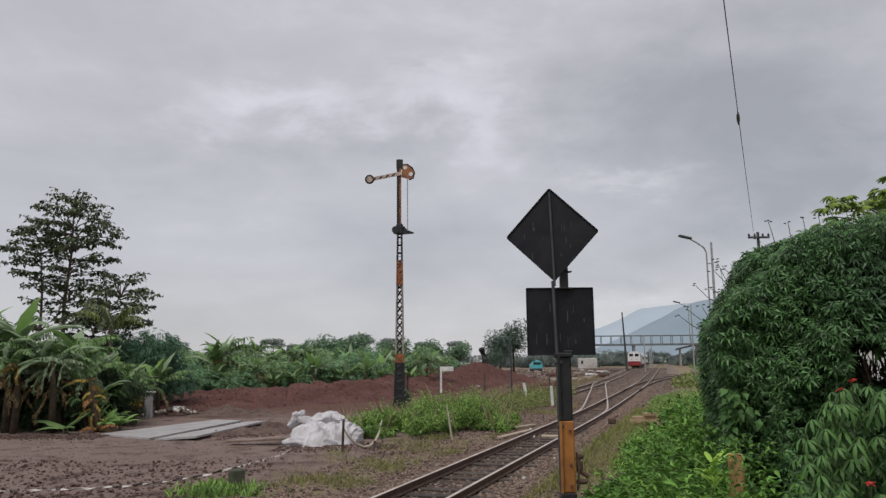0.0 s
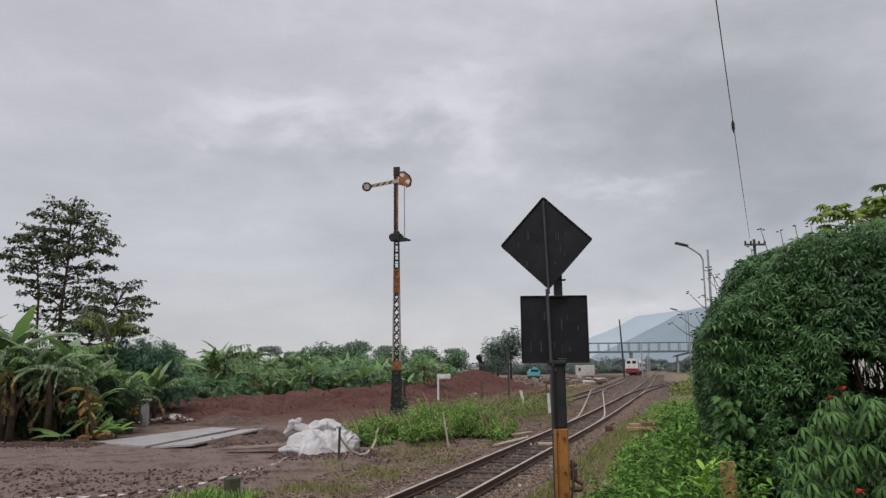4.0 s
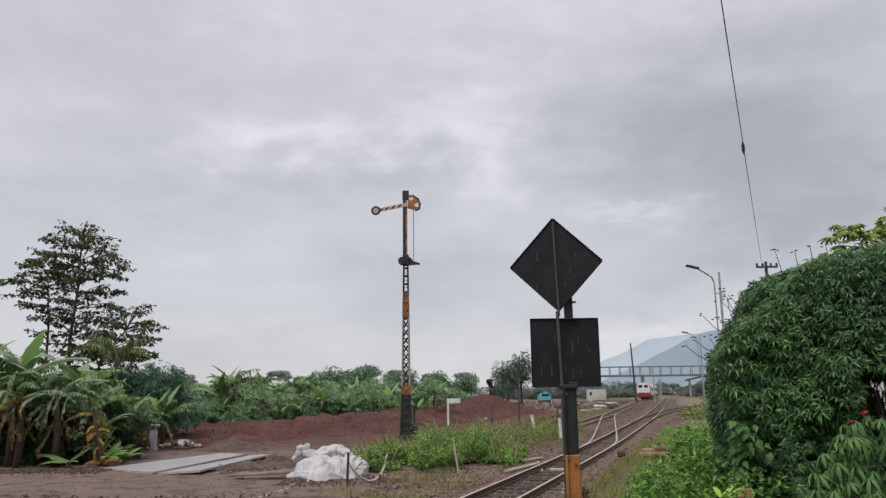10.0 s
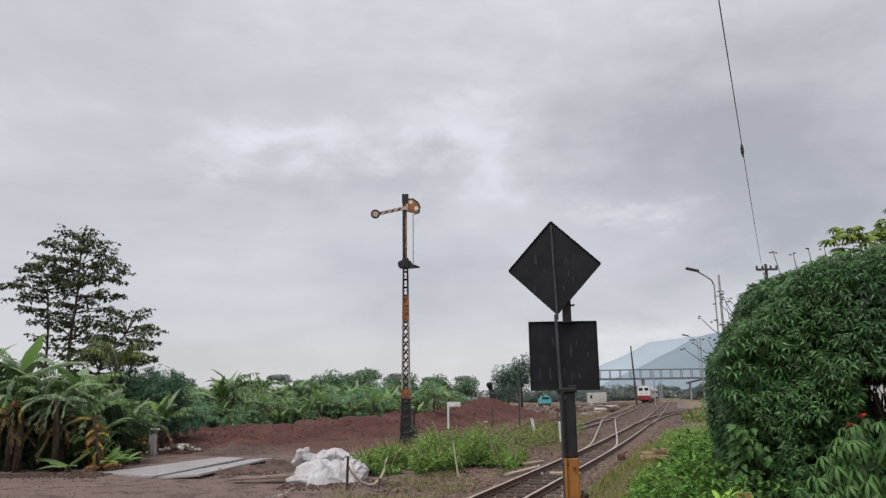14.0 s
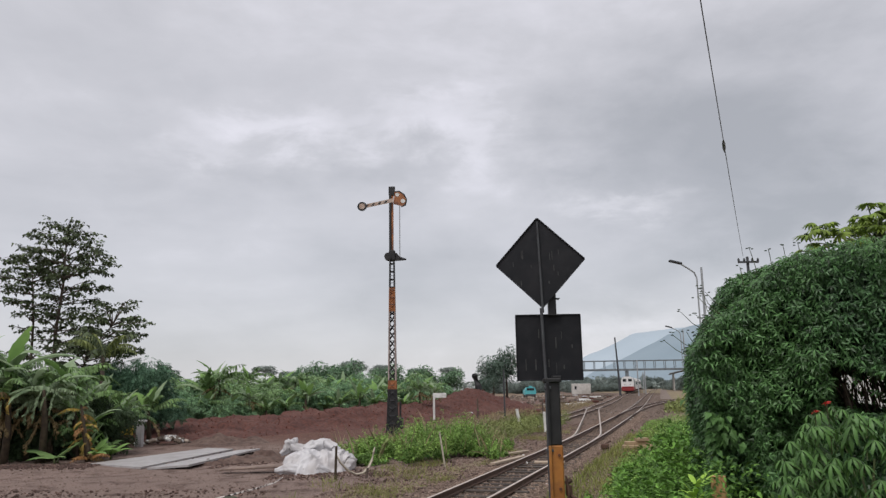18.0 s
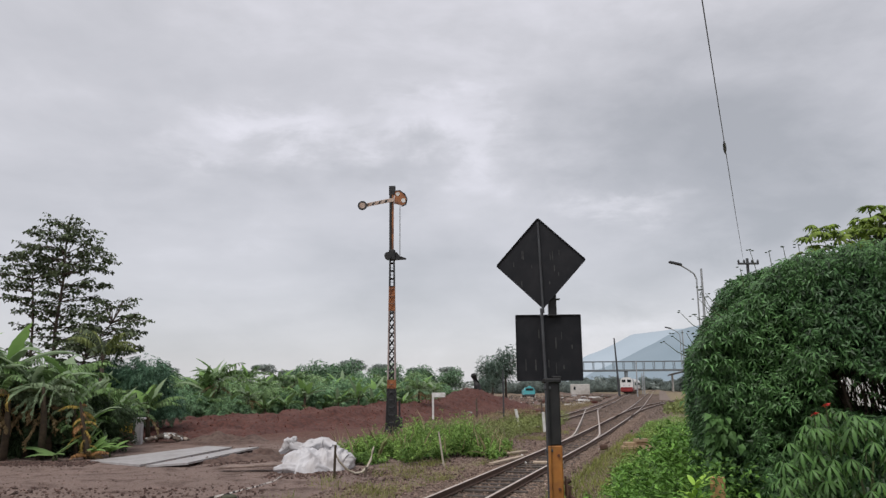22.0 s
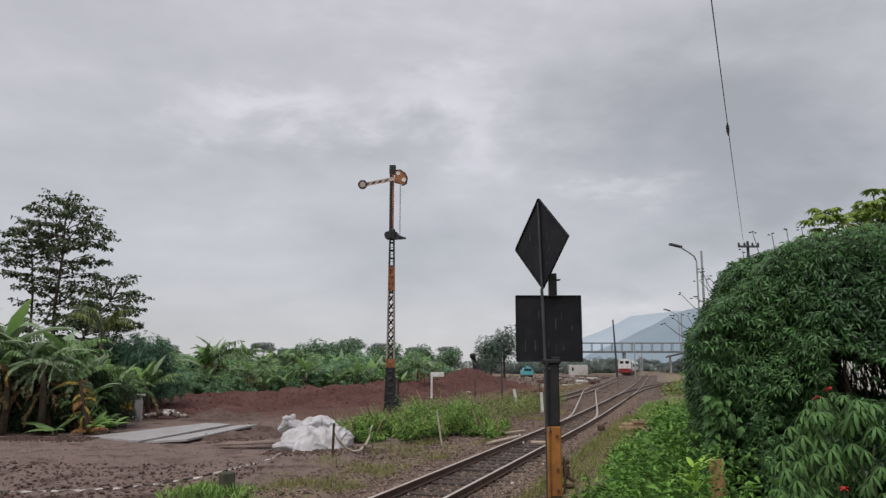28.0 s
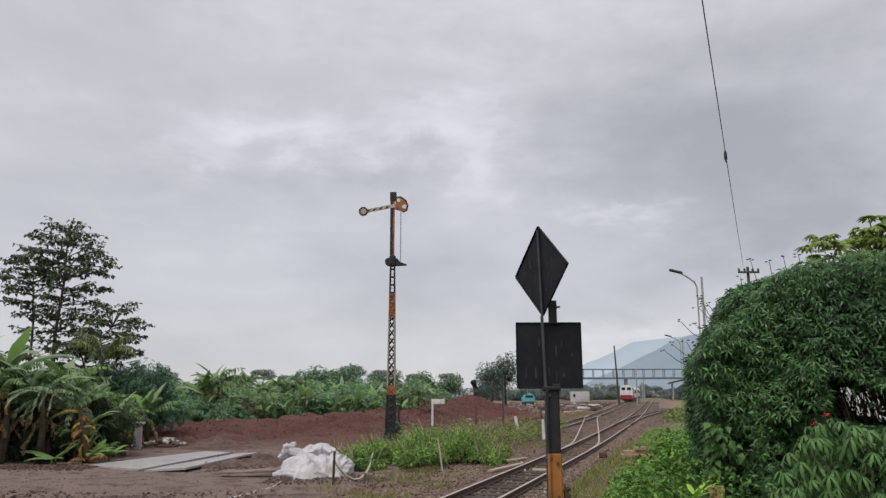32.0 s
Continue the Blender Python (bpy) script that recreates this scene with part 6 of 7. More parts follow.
def build_left_tree():
    """Three stems with tiers of nearly level boughs; flat tufts of leaves stand along the outer half of each bough."""
    r2, rng = random.Random(77), np.random.default_rng(77)
    t = thing("broadleaf_tree", 0, 0, 0, 0, "tall thin tree with dark grey-green tiered foliage and bare stems", "tree")
    stems = [([(0.5, 0, -0.1), (0.66, 0, 3), (0.6, 0, 5.5), (0.8, 0, 8.0), (0.78, 0, 11.0)], 0.15), ([(-0.9, 0.5, -0.1), (-0.8, 0.5, 3), (-0.85, 0.5, 6), (-1.15, 0.5, 9.0)], 0.12),
             ([(1.3, -0.3, -0.1), (1.8, -0.3, 2.5), (2.6, -0.3, 4.6), (3.7, -0.3, 5.9)], 0.10)]
    for pts, r in stems:
        part("trunk", tube(pts, [r * (1 - 0.8 * i / (len(pts) - 1)) for i in range(len(pts))], 8), "bark", t, smooth=True)
    # stem, height, reach to either side, boughs
    tiers = [(0, 11.1, 1.0, 1.0, 9), (0, 10.7, 1.6, 1.6, 10), (0, 10.15, 2.1, 2.2, 11), (0, 9.6, 1.9, 2.5, 11), (0, 9.0, 1.2, 2.6, 10), (0, 8.35, 0.9, 2.8, 9), (0, 7.6, 0.7, 2.4, 8), (0, 6.8, 0.6, 2.2, 8), (0, 6.1, 0.6, 1.9, 7),
             (0, 5.5, 0.8, 1.9, 6), (0, 4.9, 0.9, 1.6, 5), (1, 9.5, 1.4, 1.4, 9), (1, 8.95, 2.5, 1.6, 11), (1, 8.2, 2.4, 0.8, 9), (1, 7.3, 1.9, 0.9, 7), (1, 6.6, 1.4, 0.9, 6), (1, 5.8, 1.3, 1.0, 5), (1, 4.7, 1.1, 1.1, 5),
             (2, 7.0, 1.0, 1.2, 8), (2, 6.4, 1.5, 2.0, 10), (2, 5.8, 1.4, 2.4, 12), (2, 5.2, 1.4, 2.6, 11), (2, 4.6, 1.4, 2.3, 10), (2, 4.0, 1.4, 1.8, 9)]
    ps, ds = [], []
    for s, z, left, right, boughs in tiers:
        pts = stems[s][0]
        zs, xs = [p[2] for p in pts], [p[0] for p in pts]
        for k in range(boughs):
            a = 2 * math.pi * (k + r2.uniform(-0.3, 0.3)) / boughs
            side = right if math.cos(a) > 0 else left
            reach = r2.uniform(0.72, 1.08)
            ex, ey = side * math.cos(a) * reach, 0.6 * (left + right) * math.sin(a) * reach
            far = math.hypot(ex, ey)
            hz = min(z - 0.2 - 0.3 * far * r2.uniform(0.6, 1.1), zs[-1] - 0.1)
            hx = float(np.interp(hz, zs, xs))
            tz = z - 0.16 * far + r2.uniform(-0.3, 0.22)
            way = [(hx, pts[0][1], hz), (hx + 0.45 * ex, pts[0][1] + 0.45 * ey, hz + 0.75 * (tz - hz) + 0.05), (hx + 0.8 * ex, pts[0][1] + 0.8 * ey, tz + 0.06), (hx + ex, pts[0][1] + ey, tz)]
            part("bough", tube(way, [0.03, 0.02, 0.012, 0.006], 5), "bark", t)
            m = max(2, int(far / 0.29))
            for q in range(m):
                w = 0.3 + 0.72 * (q + r2.random()) / m
                seg = min(2, int(w * 3)) if w < 1 else 2
                b0, b1 = Vector(way[seg]), Vector(way[seg + 1])
                c = b0.lerp(b1, w * 3 - seg) + Vector((r2.gauss(0, 0.15), r2.gauss(0, 0.2), r2.gauss(0.0, 0.09)))
                r = r2.uniform(0.13, 0.27)
                p, d = shell(rng, r2.choice((5, 8, 11)), tuple(c), (r, r, r * 0.42), 0.3, 2.0, 0.8)
                ps.append(p)
                ds.append(d)
    p, d = np.concatenate(ps), np.concatenate(ds)
    part("crown", cloud("crown", p, rng.uniform(0.14, 0.28, len(p)), outward(rng, d, -5, 45, 1.4), BROAD, "tree"), "tree", t)
    t.matrix_basis = pose(-20.45, 38.0, -0.1)


build_left_tree()


def build_bush(seed, w, h, mat, n, leaf=0.27, label="dense green shrub in the hedgerow", name="shrub"):
    rng = np.random.default_rng(seed)
    t = thing(name, 0, 0, 0, 0, label, "shrub", "hedgerow shrubs")
    part("stem", tube([(0, 0, -0.3), (0.1, 0, h * 0.3), (0.05, 0, h * 0.6)], [0.09, 0.07, 0.03], 6), "bark", t)
    ps, ds = [], []
    for k in range(9):
        a = rng.uniform(0, 6.28)
        r = rng.uniform(0.0, 0.5)
        zz = rng.uniform(0.22, 0.8)
        p, d = shell(rng, n // 9, (w * r * math.cos(a), w * r * math.sin(a) * 0.7, h * zz), (w * 0.30, w * 0.28, h * 0.22), 0.5, 2.8, 0.35)
        ps.append(p)
        ds.append(d)
    p, d = np.concatenate(ps), np.concatenate(ds)
    p[:, 2] = np.maximum(p[:, 2], -0.1)
    part("crown", cloud("crown", p, rng.uniform(0.6, 1.3, len(p)) * leaf, outward(rng, d, -10, 75, 0.9), FEATHER, mat), mat, t)
    return t


# the grove's dark hollow: shade put into the colour of these bushes
SHADE = [build_bush(11, 2.6, 2.0, "understory", 700, 0.4, "undergrowth beneath the banana plants, its leaf colour darkened for shade", "undergrowth")]
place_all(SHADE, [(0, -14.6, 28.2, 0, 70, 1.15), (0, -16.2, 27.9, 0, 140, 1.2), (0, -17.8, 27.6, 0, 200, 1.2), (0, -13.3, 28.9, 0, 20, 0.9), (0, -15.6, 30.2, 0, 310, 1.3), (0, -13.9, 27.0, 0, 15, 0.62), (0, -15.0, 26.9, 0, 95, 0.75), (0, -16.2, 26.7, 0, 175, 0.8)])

BUSH = [build_bush(1, 3.4, 3.0, "bush", 1500, 0.6), build_bush(2, 4.0, 2.6, "bush_pale", 1300, 0.75), build_bush(3, 3.0, 3.4, "bush_pale", 1300, 0.75), build_bush(4, 4.2, 3.2, "bush", 1700, 0.6)]
place_all([build_bush(31, 3.6, 4.1, "bluetree", 2600, 0.45, "dense dark blue-green tree behind the gate pillar", "small_tree")], [(0, -15.6, 38.4, 0.6, 0, 0.86), (0, -17.8, 38.6, 0.6, 120, 0.88)])
rb = random.Random(50)
spots = []
for i in range(46):
    w = i / 45
    s = w * (len(BERM) - 1)
    k = min(int(s), len(BERM) - 2)
    u = s - k
    x = BERM[k][0] * (1 - u) + BERM[k + 1][0] * u
    y = BERM[k][1] * (1 - u) + BERM[k + 1][1] * u
    if x > 2.5:
        continue
    off = rb.uniform(5.0, 8.0)
    spots.append((rb.randrange(4), x - 0.35 * off, y + 0.94 * off, 0.1, rb.uniform(0, 360), rb.uniform(0.65, 0.95)))
    off = rb.uniform(10.0, 16.0)
    spots.append((rb.randrange(4), x - 0.35 * off, y + 0.94 * off, 0.0, rb.uniform(0, 360), rb.uniform(0.9, 1.3)))
spots += [(1, -18.5, 34.5, 0, 0, 0.8), (0, -20.5, 33.0, 0, 40, 0.8), (2, -22.5, 31.0, 0, 0, 0.8), (0, -17.2, 31.5, 0, 90, 0.7)]
away = []
for i in range(48):
    fx = rb.uniform(14, 110)
    fy = rb.uniform(228, 300)
    if fx < side_x(fy) - 5 or fx > main_x(fy) + 9:
        away.append((rb.randrange(2), fx, fy, -0.2, rb.uniform(0, 360), rb.uniform(1.2, 2.2)))
for i in range(16):
    fy = rb.uniform(270, 350)
    away.append((rb.randrange(2), main_x(fy) + rb.uniform(7, 45), fy, -0.2, rb.uniform(0, 360), rb.uniform(1.0, 1.9)))
for i in range(20):
    fy = rb.uniform(425, 445)
    away.append((rb.randrange(2), 92 + 4.5 * i + rb.uniform(-1.5, 1.5), fy, -0.4, rb.uniform(0, 360), rb.uniform(1.7, 2.9)))
for fx, fy, sc in ((97.0, 318, 2.2), (101.0, 330, 1.8), (88.5, 296, 1.5), (92.0, 305, 1.9)):
    away.append((1, fx, fy, -0.3, 40 * fx, sc))
place_all(BUSH, spots)
place_all([build_bush(21, 3.6, 3.2, "hazybush", 700, 0.6, "dark hazy shrub far along the line", "far_shrub"), build_bush(22, 4.4, 2.8, "hazybush", 700, 0.6, "dark hazy shrub far along the line", "far_shrub")], away)


def far_tree(seed, h, w, mat, label, leaf=0.5, n=1500, flat=0.5):
    r2 = random.Random(seed)
    trunks = [([(0, 0, -0.2), (0.1, 0, h * 0.45), (r2.uniform(-0.3, 0.3), 0, h * 0.75)], 0.22)]
    crowns = []
    for k in range(7):
        a = r2.uniform(0, 6.28)
        rr = r2.uniform(0.1, 0.6) * w
        crowns.append(((rr * math.cos(a), rr * math.sin(a), h * r2.uniform(0.62, 0.92), w * 0.42, w * 0.4, h * 0.16 * flat * 2), 1 / 7))
    return build_broad_tree("tree", seed, h, trunks, crowns, leaf, mat, label, n)


FAR = [far_tree(5, 6.0, 3.0, "midtree", "rounded green tree in the hedgerow", 0.45, 2200), far_tree(6, 10.5, 5.0, "hazytree", "distant hazy umbrella-shaped tree above the hedgerow", 0.75, 1500, 0.22),
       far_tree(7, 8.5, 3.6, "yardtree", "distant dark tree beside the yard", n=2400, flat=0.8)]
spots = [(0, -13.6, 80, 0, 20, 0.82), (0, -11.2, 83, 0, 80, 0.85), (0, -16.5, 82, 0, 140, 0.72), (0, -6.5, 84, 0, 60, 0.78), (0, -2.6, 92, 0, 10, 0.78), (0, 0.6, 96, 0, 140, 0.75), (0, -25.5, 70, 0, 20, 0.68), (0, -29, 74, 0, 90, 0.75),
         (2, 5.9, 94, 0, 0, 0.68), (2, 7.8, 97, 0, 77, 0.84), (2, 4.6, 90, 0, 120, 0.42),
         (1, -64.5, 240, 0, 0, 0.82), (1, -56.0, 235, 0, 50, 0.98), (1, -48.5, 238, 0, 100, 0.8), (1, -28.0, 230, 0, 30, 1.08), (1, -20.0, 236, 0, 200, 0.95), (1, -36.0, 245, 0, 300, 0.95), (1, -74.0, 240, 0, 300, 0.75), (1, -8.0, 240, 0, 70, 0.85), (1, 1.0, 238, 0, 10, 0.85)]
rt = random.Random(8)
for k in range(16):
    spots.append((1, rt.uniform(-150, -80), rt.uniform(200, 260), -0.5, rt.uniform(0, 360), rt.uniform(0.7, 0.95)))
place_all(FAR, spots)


def far_woods():
    rng = np.random.default_rng(61)
    n = 16000
    x = rng.uniform(-400, 600, n)
    y = 420 + 60 * rng.random(n)
    h = np.array([5 + 4 * hashed(a * 0.03, 1.0) + 3 * hashed(a * 0.11, 5.0) for a in x])
    p = np.stack([x, y, np.maximum(0.3, h) * rng.random(n) ** 0.7], -1)
    me = cloud("far_woods", p, rng.uniform(1.2, 2.8, n), turns(rng, n, -40, 60), BROAD, "hazytree")
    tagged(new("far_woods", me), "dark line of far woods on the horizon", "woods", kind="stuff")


far_woods()


# ---- weeds and grass ----
def scatter(name, n, spot, size, mat, shape, label, category, seed, lo=-70, hi=20):
    """Leaves at spot(rng) -> x, y, height above ground, as one mesh."""
    rng = np.random.default_rng(seed)
    q = np.array([spot(rng) for _ in range(n)])
    z = np.array([ground_z(a, b) for a, b, _ in q])
    p = np.stack([q[:, 0], q[:, 1], z + q[:, 2]], -1)
    me = cloud(name, p, rng.uniform(size[0], size[1], n) * np.clip(q[:, 1] / 13.0, 0.5, 1.25), turns(rng, n, lo, hi), shape, mat)
    return tagged(new(name, me), label, category, kind="stuff")


def plants(name, clumps, stems, leaves, size, mat, shape, label, seed):
    """Leafy stems that fan out of each clump, with their leaves along them, as one mesh."""
    rng = np.random.default_rng(seed)
    c = np.array(clumps)
    k = np.repeat(np.arange(len(c)), stems)
    n = len(k)
    az, tilt = rng.uniform(-math.pi, math.pi, n), np.radians(rng.uniform(4, 38, n))
    ln = c[k, 3] * rng.uniform(0.55, 1.2, n)
    z0 = np.array([ground_z(a, b) for a, b in c[:, :2]])[k]
    x0, y0 = c[k, 0] + c[k, 2] * 0.5 * rng.normal(0, 0.6, n), c[k, 1] + c[k, 2] * 0.5 * rng.normal(0, 0.6, n)
    j = np.repeat(np.arange(n), leaves)
    w = rng.uniform(0.18, 1.0, len(j)) ** 0.75
    out = ln[j] * w * np.sin(tilt[j]) * (0.6 + 0.6 * w)
    p = np.stack([x0[j] + out * np.cos(az[j]), y0[j] + out * np.sin(az[j]), z0[j] + ln[j] * w * np.cos(tilt[j]) * (1.12 - 0.2 * w)], -1)
    near = np.clip(c[k, 1][j] / 13.0, 0.55, 1.25)
    me = cloud(name, p, rng.uniform(size[0], size[1], len(j)) * near * (1.25 - 0.55 * w), turns(rng, len(j), -50, 35, az[j], 1.7), shape, mat)
    return tagged(new(name, me), label, "weeds", kind="stuff")


def weed_height(x, y):
    """Height of the weeds to the right of the track."""
    d = x - (main_x(y) + 2.15)
    tall = 0.16 + (0.75 if y < 12 else 0.75 - 0.28 * smoothstep(12, 26, y)) * smoothstep(0.3, 2.4, d) * (0.65 + 0.7 * hashed(x * 0.9, y * 0.7, 2.0))
    return max(0.05, tall)


rw = random.Random(15)
CLUMPS = []
for _ in range(420):
    cy = 3.2 + 34 * rw.random() ** 1.6
    cd = 0.1 + 3.6 * rw.random() ** 0.8
    cx = main_x(cy) + 2.45 + 0.55 * smoothstep(10, 24, cy) + cd
    CLUMPS.append((cx, cy, rw.uniform(0.16, 0.42), weed_height(cx, cy) * rw.uniform(0.55, 1.35)))


for _ in range(150):
    cy = 4.4 + 6.0 * rw.random()
    cx = 0.19 * cy + 0.15 + 1.15 * rw.random()
    CLUMPS.append((cx, cy, rw.uniform(0.12, 0.28), rw.uniform(0.3, 0.75)))
for cx, cy, ch in ((2.02, 5.6, 1.02), (1.97, 5.5, 1.02), (1.86, 5.6, 0.95), (2.16, 5.65, 1.05), (1.92, 5.35, 0.98), (2.05, 5.4, 0.98)):
    CLUMPS += [(cx, cy, 0.16, ch)] * 3

for _ in range(110):
    cy = 5.8 + 4.6 * rw.random()
    off = 0.75 * rw.random()
    CLUMPS.append((0.325 * cy - off + 0.12, cy, rw.uniform(0.12, 0.26), (1.45 - 1.0 * off) * rw.uniform(0.6, 1.05)))


def right_weeds(rng):
    cx, cy, r, h = CLUMPS[rng.integers(len(CLUMPS))]
    a, u, w = rng.uniform(0, 6.283), math.sqrt(rng.random()), rng.random() ** 0.6
    k = r * u * (1.15 - 0.5 * w)
    return cx + k * math.cos(a), cy + k * math.sin(a), h * w


def right_low(rng):
    x, y, h = right_weeds(rng)
    return x, y, h * 0.6


def mid_low(rng):
    x, y, h = clump_mid(rng)
    return x, y, h * 0.55


def mid_stalks(rng):
    x, y, h = clump_mid(rng)
    return x, y, h * 0.5


def right_verge(rng):
    y = 13 + 36 * rng.random() ** 1.3
    d = max(1.95, 2.9 - 0.06 * (y - 13)) + 4.2 * rng.random()
    x = main_x(y) + d
    if 5.3 < x < 7.9 and 23.5 < y < 27.6:
        return x + 3.0, y, 0.15
    return x, y, max(0.02, (0.08 + 0.2 * (d - 1.9)) * (0.7 + 0.9 * hashed(x * 0.9, y * 0.6, 8.0))) * rng.random() ** 0.7


def right_far(rng):
    y = 24 + 60 * rng.random() if rng.random() < 0.6 else 84 + 110 * rng.random()
    x = main_x(y) + 3.9 + 0.05 * (min(y, 100) - 24) + (6 if y < 84 else 14) * rng.random()
    return x, y, (0.72 + 0.7 * hashed(x * 0.8, y * 0.5, 6.0)) * rng.random() * (0.4 + 0.6 * rng.random())


def station_edge(rng):
    y = 62 + 130 * rng.random() ** 1.2
    x = main_x(y) + 2.9 + 0.0022 * min(y - 60, 48) ** 2 + (5 + 0.09 * y) * rng.random()
    if 112 < y and abs(x - main_x(y) - 3.1) < 1.3:
        x += 3.0
    return x, y, (0.5 + 1.0 * hashed(x * 0.3, y * 0.2, 6.0)) * rng.random()


def bank_grass(rng):
    y = 6 + 30 * rng.random() ** 1.4
    x = main_x(y) + 1.6 + 1.2 * rng.random() ** 1.5
    return x, y, 0.0


MIDS = []
while len(MIDS) < 260:
    ca, cr = rw.uniform(0, 6.283), math.sqrt(rw.random())
    mx_, my_ = -0.65 + 3.0 * cr * math.cos(ca) + 1.0 * cr * math.sin(ca), 27.0 + 4.8 * cr * math.sin(ca)
    lumpy = 0.75 + 1.1 * hashed(mx_ * 0.75, my_ * 0.6, 5.0)
    if rw.random() < lumpy + 0.15:
        MIDS.append((mx_, my_, rw.uniform(0.12, 0.34), max(0.15, (0.65 if abs(mx_ + 0.0705 * my_) < 0.4 else 0.98) * (1 - 0.5 * cr ** 3) * (1 - 0.4 * smoothstep(0.0, 2.4, mx_)) * lumpy * rw.uniform(0.7, 1.35))))


def clump_mid(rng):
    cx, cy, r, h = MIDS[rng.integers(len(MIDS))]
    a, u, w = rng.uniform(0, 6.283), math.sqrt(rng.random()), rng.random() ** 0.6
    k = r * u * (1.15 - 0.5 * w)
    return cx + k * math.cos(a), cy + k * math.sin(a), h * w


def clump_far(rng):
    y = 28 + 22 * rng.random()
    x = main_x(y) - 2.6 - 3.4 * rng.random() - 0.4
    return x, y, max(0.02, 0.4 + 0.9 * hashed(x * 0.7, y * 0.6, 3.0)) * rng.random() ** 0.6


def yard_grass(rng):
    y = 44 + 50 * rng.random()
    x = side_x(y) - 1.6 - 5.5 * rng.random() ** 1.4
    return x, y, max(0.0, 0.1 + 0.7 * hashed(x * 0.5, y * 0.35, 4.0)) * rng.random()


TUFTS = []
while len(TUFTS) < 330:
    ty = 8.5 + 34 * rw.random() ** 1.3
    tx = main_x(ty) - 1.6 - 2.9 * rw.random() ** 1.2
    if hashed(tx * 0.6, ty * 0.45, 1.0) > 0.1 or rw.random() < 0.06:
        TUFTS.append((tx, ty))
TUFTS += [(-3.2 + 1.5 * rw.random(), 14.6 + rw.gauss(0, 0.3)) for _ in range(40)]


def verge_grass(rng):
    cx, cy = TUFTS[rng.integers(len(TUFTS))]
    return cx + rng.normal(0, 0.13), cy + rng.normal(0, 0.13), 0.0


def marker_grass(rng):
    return -4.1 + rng.normal(0, 0.33), 13.45 + rng.normal(0, 0.3), 0.0


BLADE = ([(0, -0.09, 0), (0, 0.09, 0), (0.15, 0.07, 0.55), (0.15, -0.07, 0.55), (0.45, 0, 0.95)], [(0, 1, 2), (0, 2, 3), (3, 2, 4)])
def post_weeds(rng):
    w = rng.random()
    return 2.0 + rng.normal(0, 0.16 - 0.06 * w), 5.55 + rng.normal(0, 0.14), 0.5 + 0.82 * w + 0.03 * rng.normal()


SKIRT = []
for _ in range(260):
    cy = 6.0 + 5.0 * rw.random()
    off = 0.8 * rw.random() ** 1.3
    SKIRT.append((0.336 * cy - off + 0.04, cy, rw.uniform(0.1, 0.22), max(0.3, 1.35 - 1.4 * off) * rw.uniform(0.6, 1.0)))
plants("hedge_foot_weeds", SKIRT, 7, 11, (0.13, 0.25), "weed", LEAF, "leafy green weeds climbing the foot of the hedge", 83)
plants("bright_weeds", CLUMPS, 7, 14, (0.11, 0.23), "weed", LEAF, "bright green leafy weeds beside the track", 71)
scatter("broad_weeds", 26000, right_low, (0.08, 0.18), "weed_dark", BROAD, "broad-leaved green weeds beside the track", "weeds", 72)
scatter("verge_weeds", 17000, right_verge, (0.06, 0.15), "weed_mid", SLIM, "low green weeds on the bank between track and hedge", "weeds", 85)
scatter("far_weeds", 17000, right_far, (0.12, 0.3), "weed", LEAF, "green weeds along the far side of the line", "weeds", 73)
scatter("station_weeds", 15000, station_edge, (0.2, 0.42), "olive", LEAF, "rank weeds between the spur and the station", "weeds", 86)
scatter("bank_grass", 5500, bank_grass, (0.08, 0.26), "grass", TUFT, "short yellow-green grass on the track bank", "grass", 74, -20, 25)
scatter("dry_stalks", 260, mid_stalks, (0.35, 0.8), "drygrass", TUFT, "thin dry stalks standing in the weed patch", "weeds", 80, -15, 15)
plants("mid_weeds", MIDS, 12, 18, (0.07, 0.155), "weed_mid", SLIM, "bright green weed patch beside the semaphore", 75)
scatter("mid_undergrowth", 9000, mid_low, (0.05, 0.11), "weed_dark", BROAD, "low green weeds under the weed patch", "weeds", 79)
scatter("mid_weeds_far", 17000, clump_far, (0.05, 0.12), "olive", LEAF, "olive weeds and grass beside the side track", "weeds", 76)
scatter("verge_grass", 5200, verge_grass, (0.05, 0.19), "grass", TUFT, "patchy grass on the verge between lot and track", "grass", 77, -20, 25)
scatter("marker_grass", 800, marker_grass, (0.1, 0.23), "weed_mid", BLADE, "bright broad-bladed grass round the marker post", "grass", 87, -30, 30)
scatter("post_weeds", 520, post_weeds, (0.06, 0.12), "weed", LEAF, "leafy green weeds grown round the cut post", "weeds", 89)
scatter("yard_grass", 6500, yard_grass, (0.12, 0.4), "drygrass", TUFT, "rank straw-coloured grass along the edge of the dirt yard", "grass", 88, -25, 30)
scatter("dry_verge", 2000, verge_grass, (0.05, 0.2), "drygrass", TUFT, "dry straw-coloured grass on the verge", "grass", 78, -20, 35)


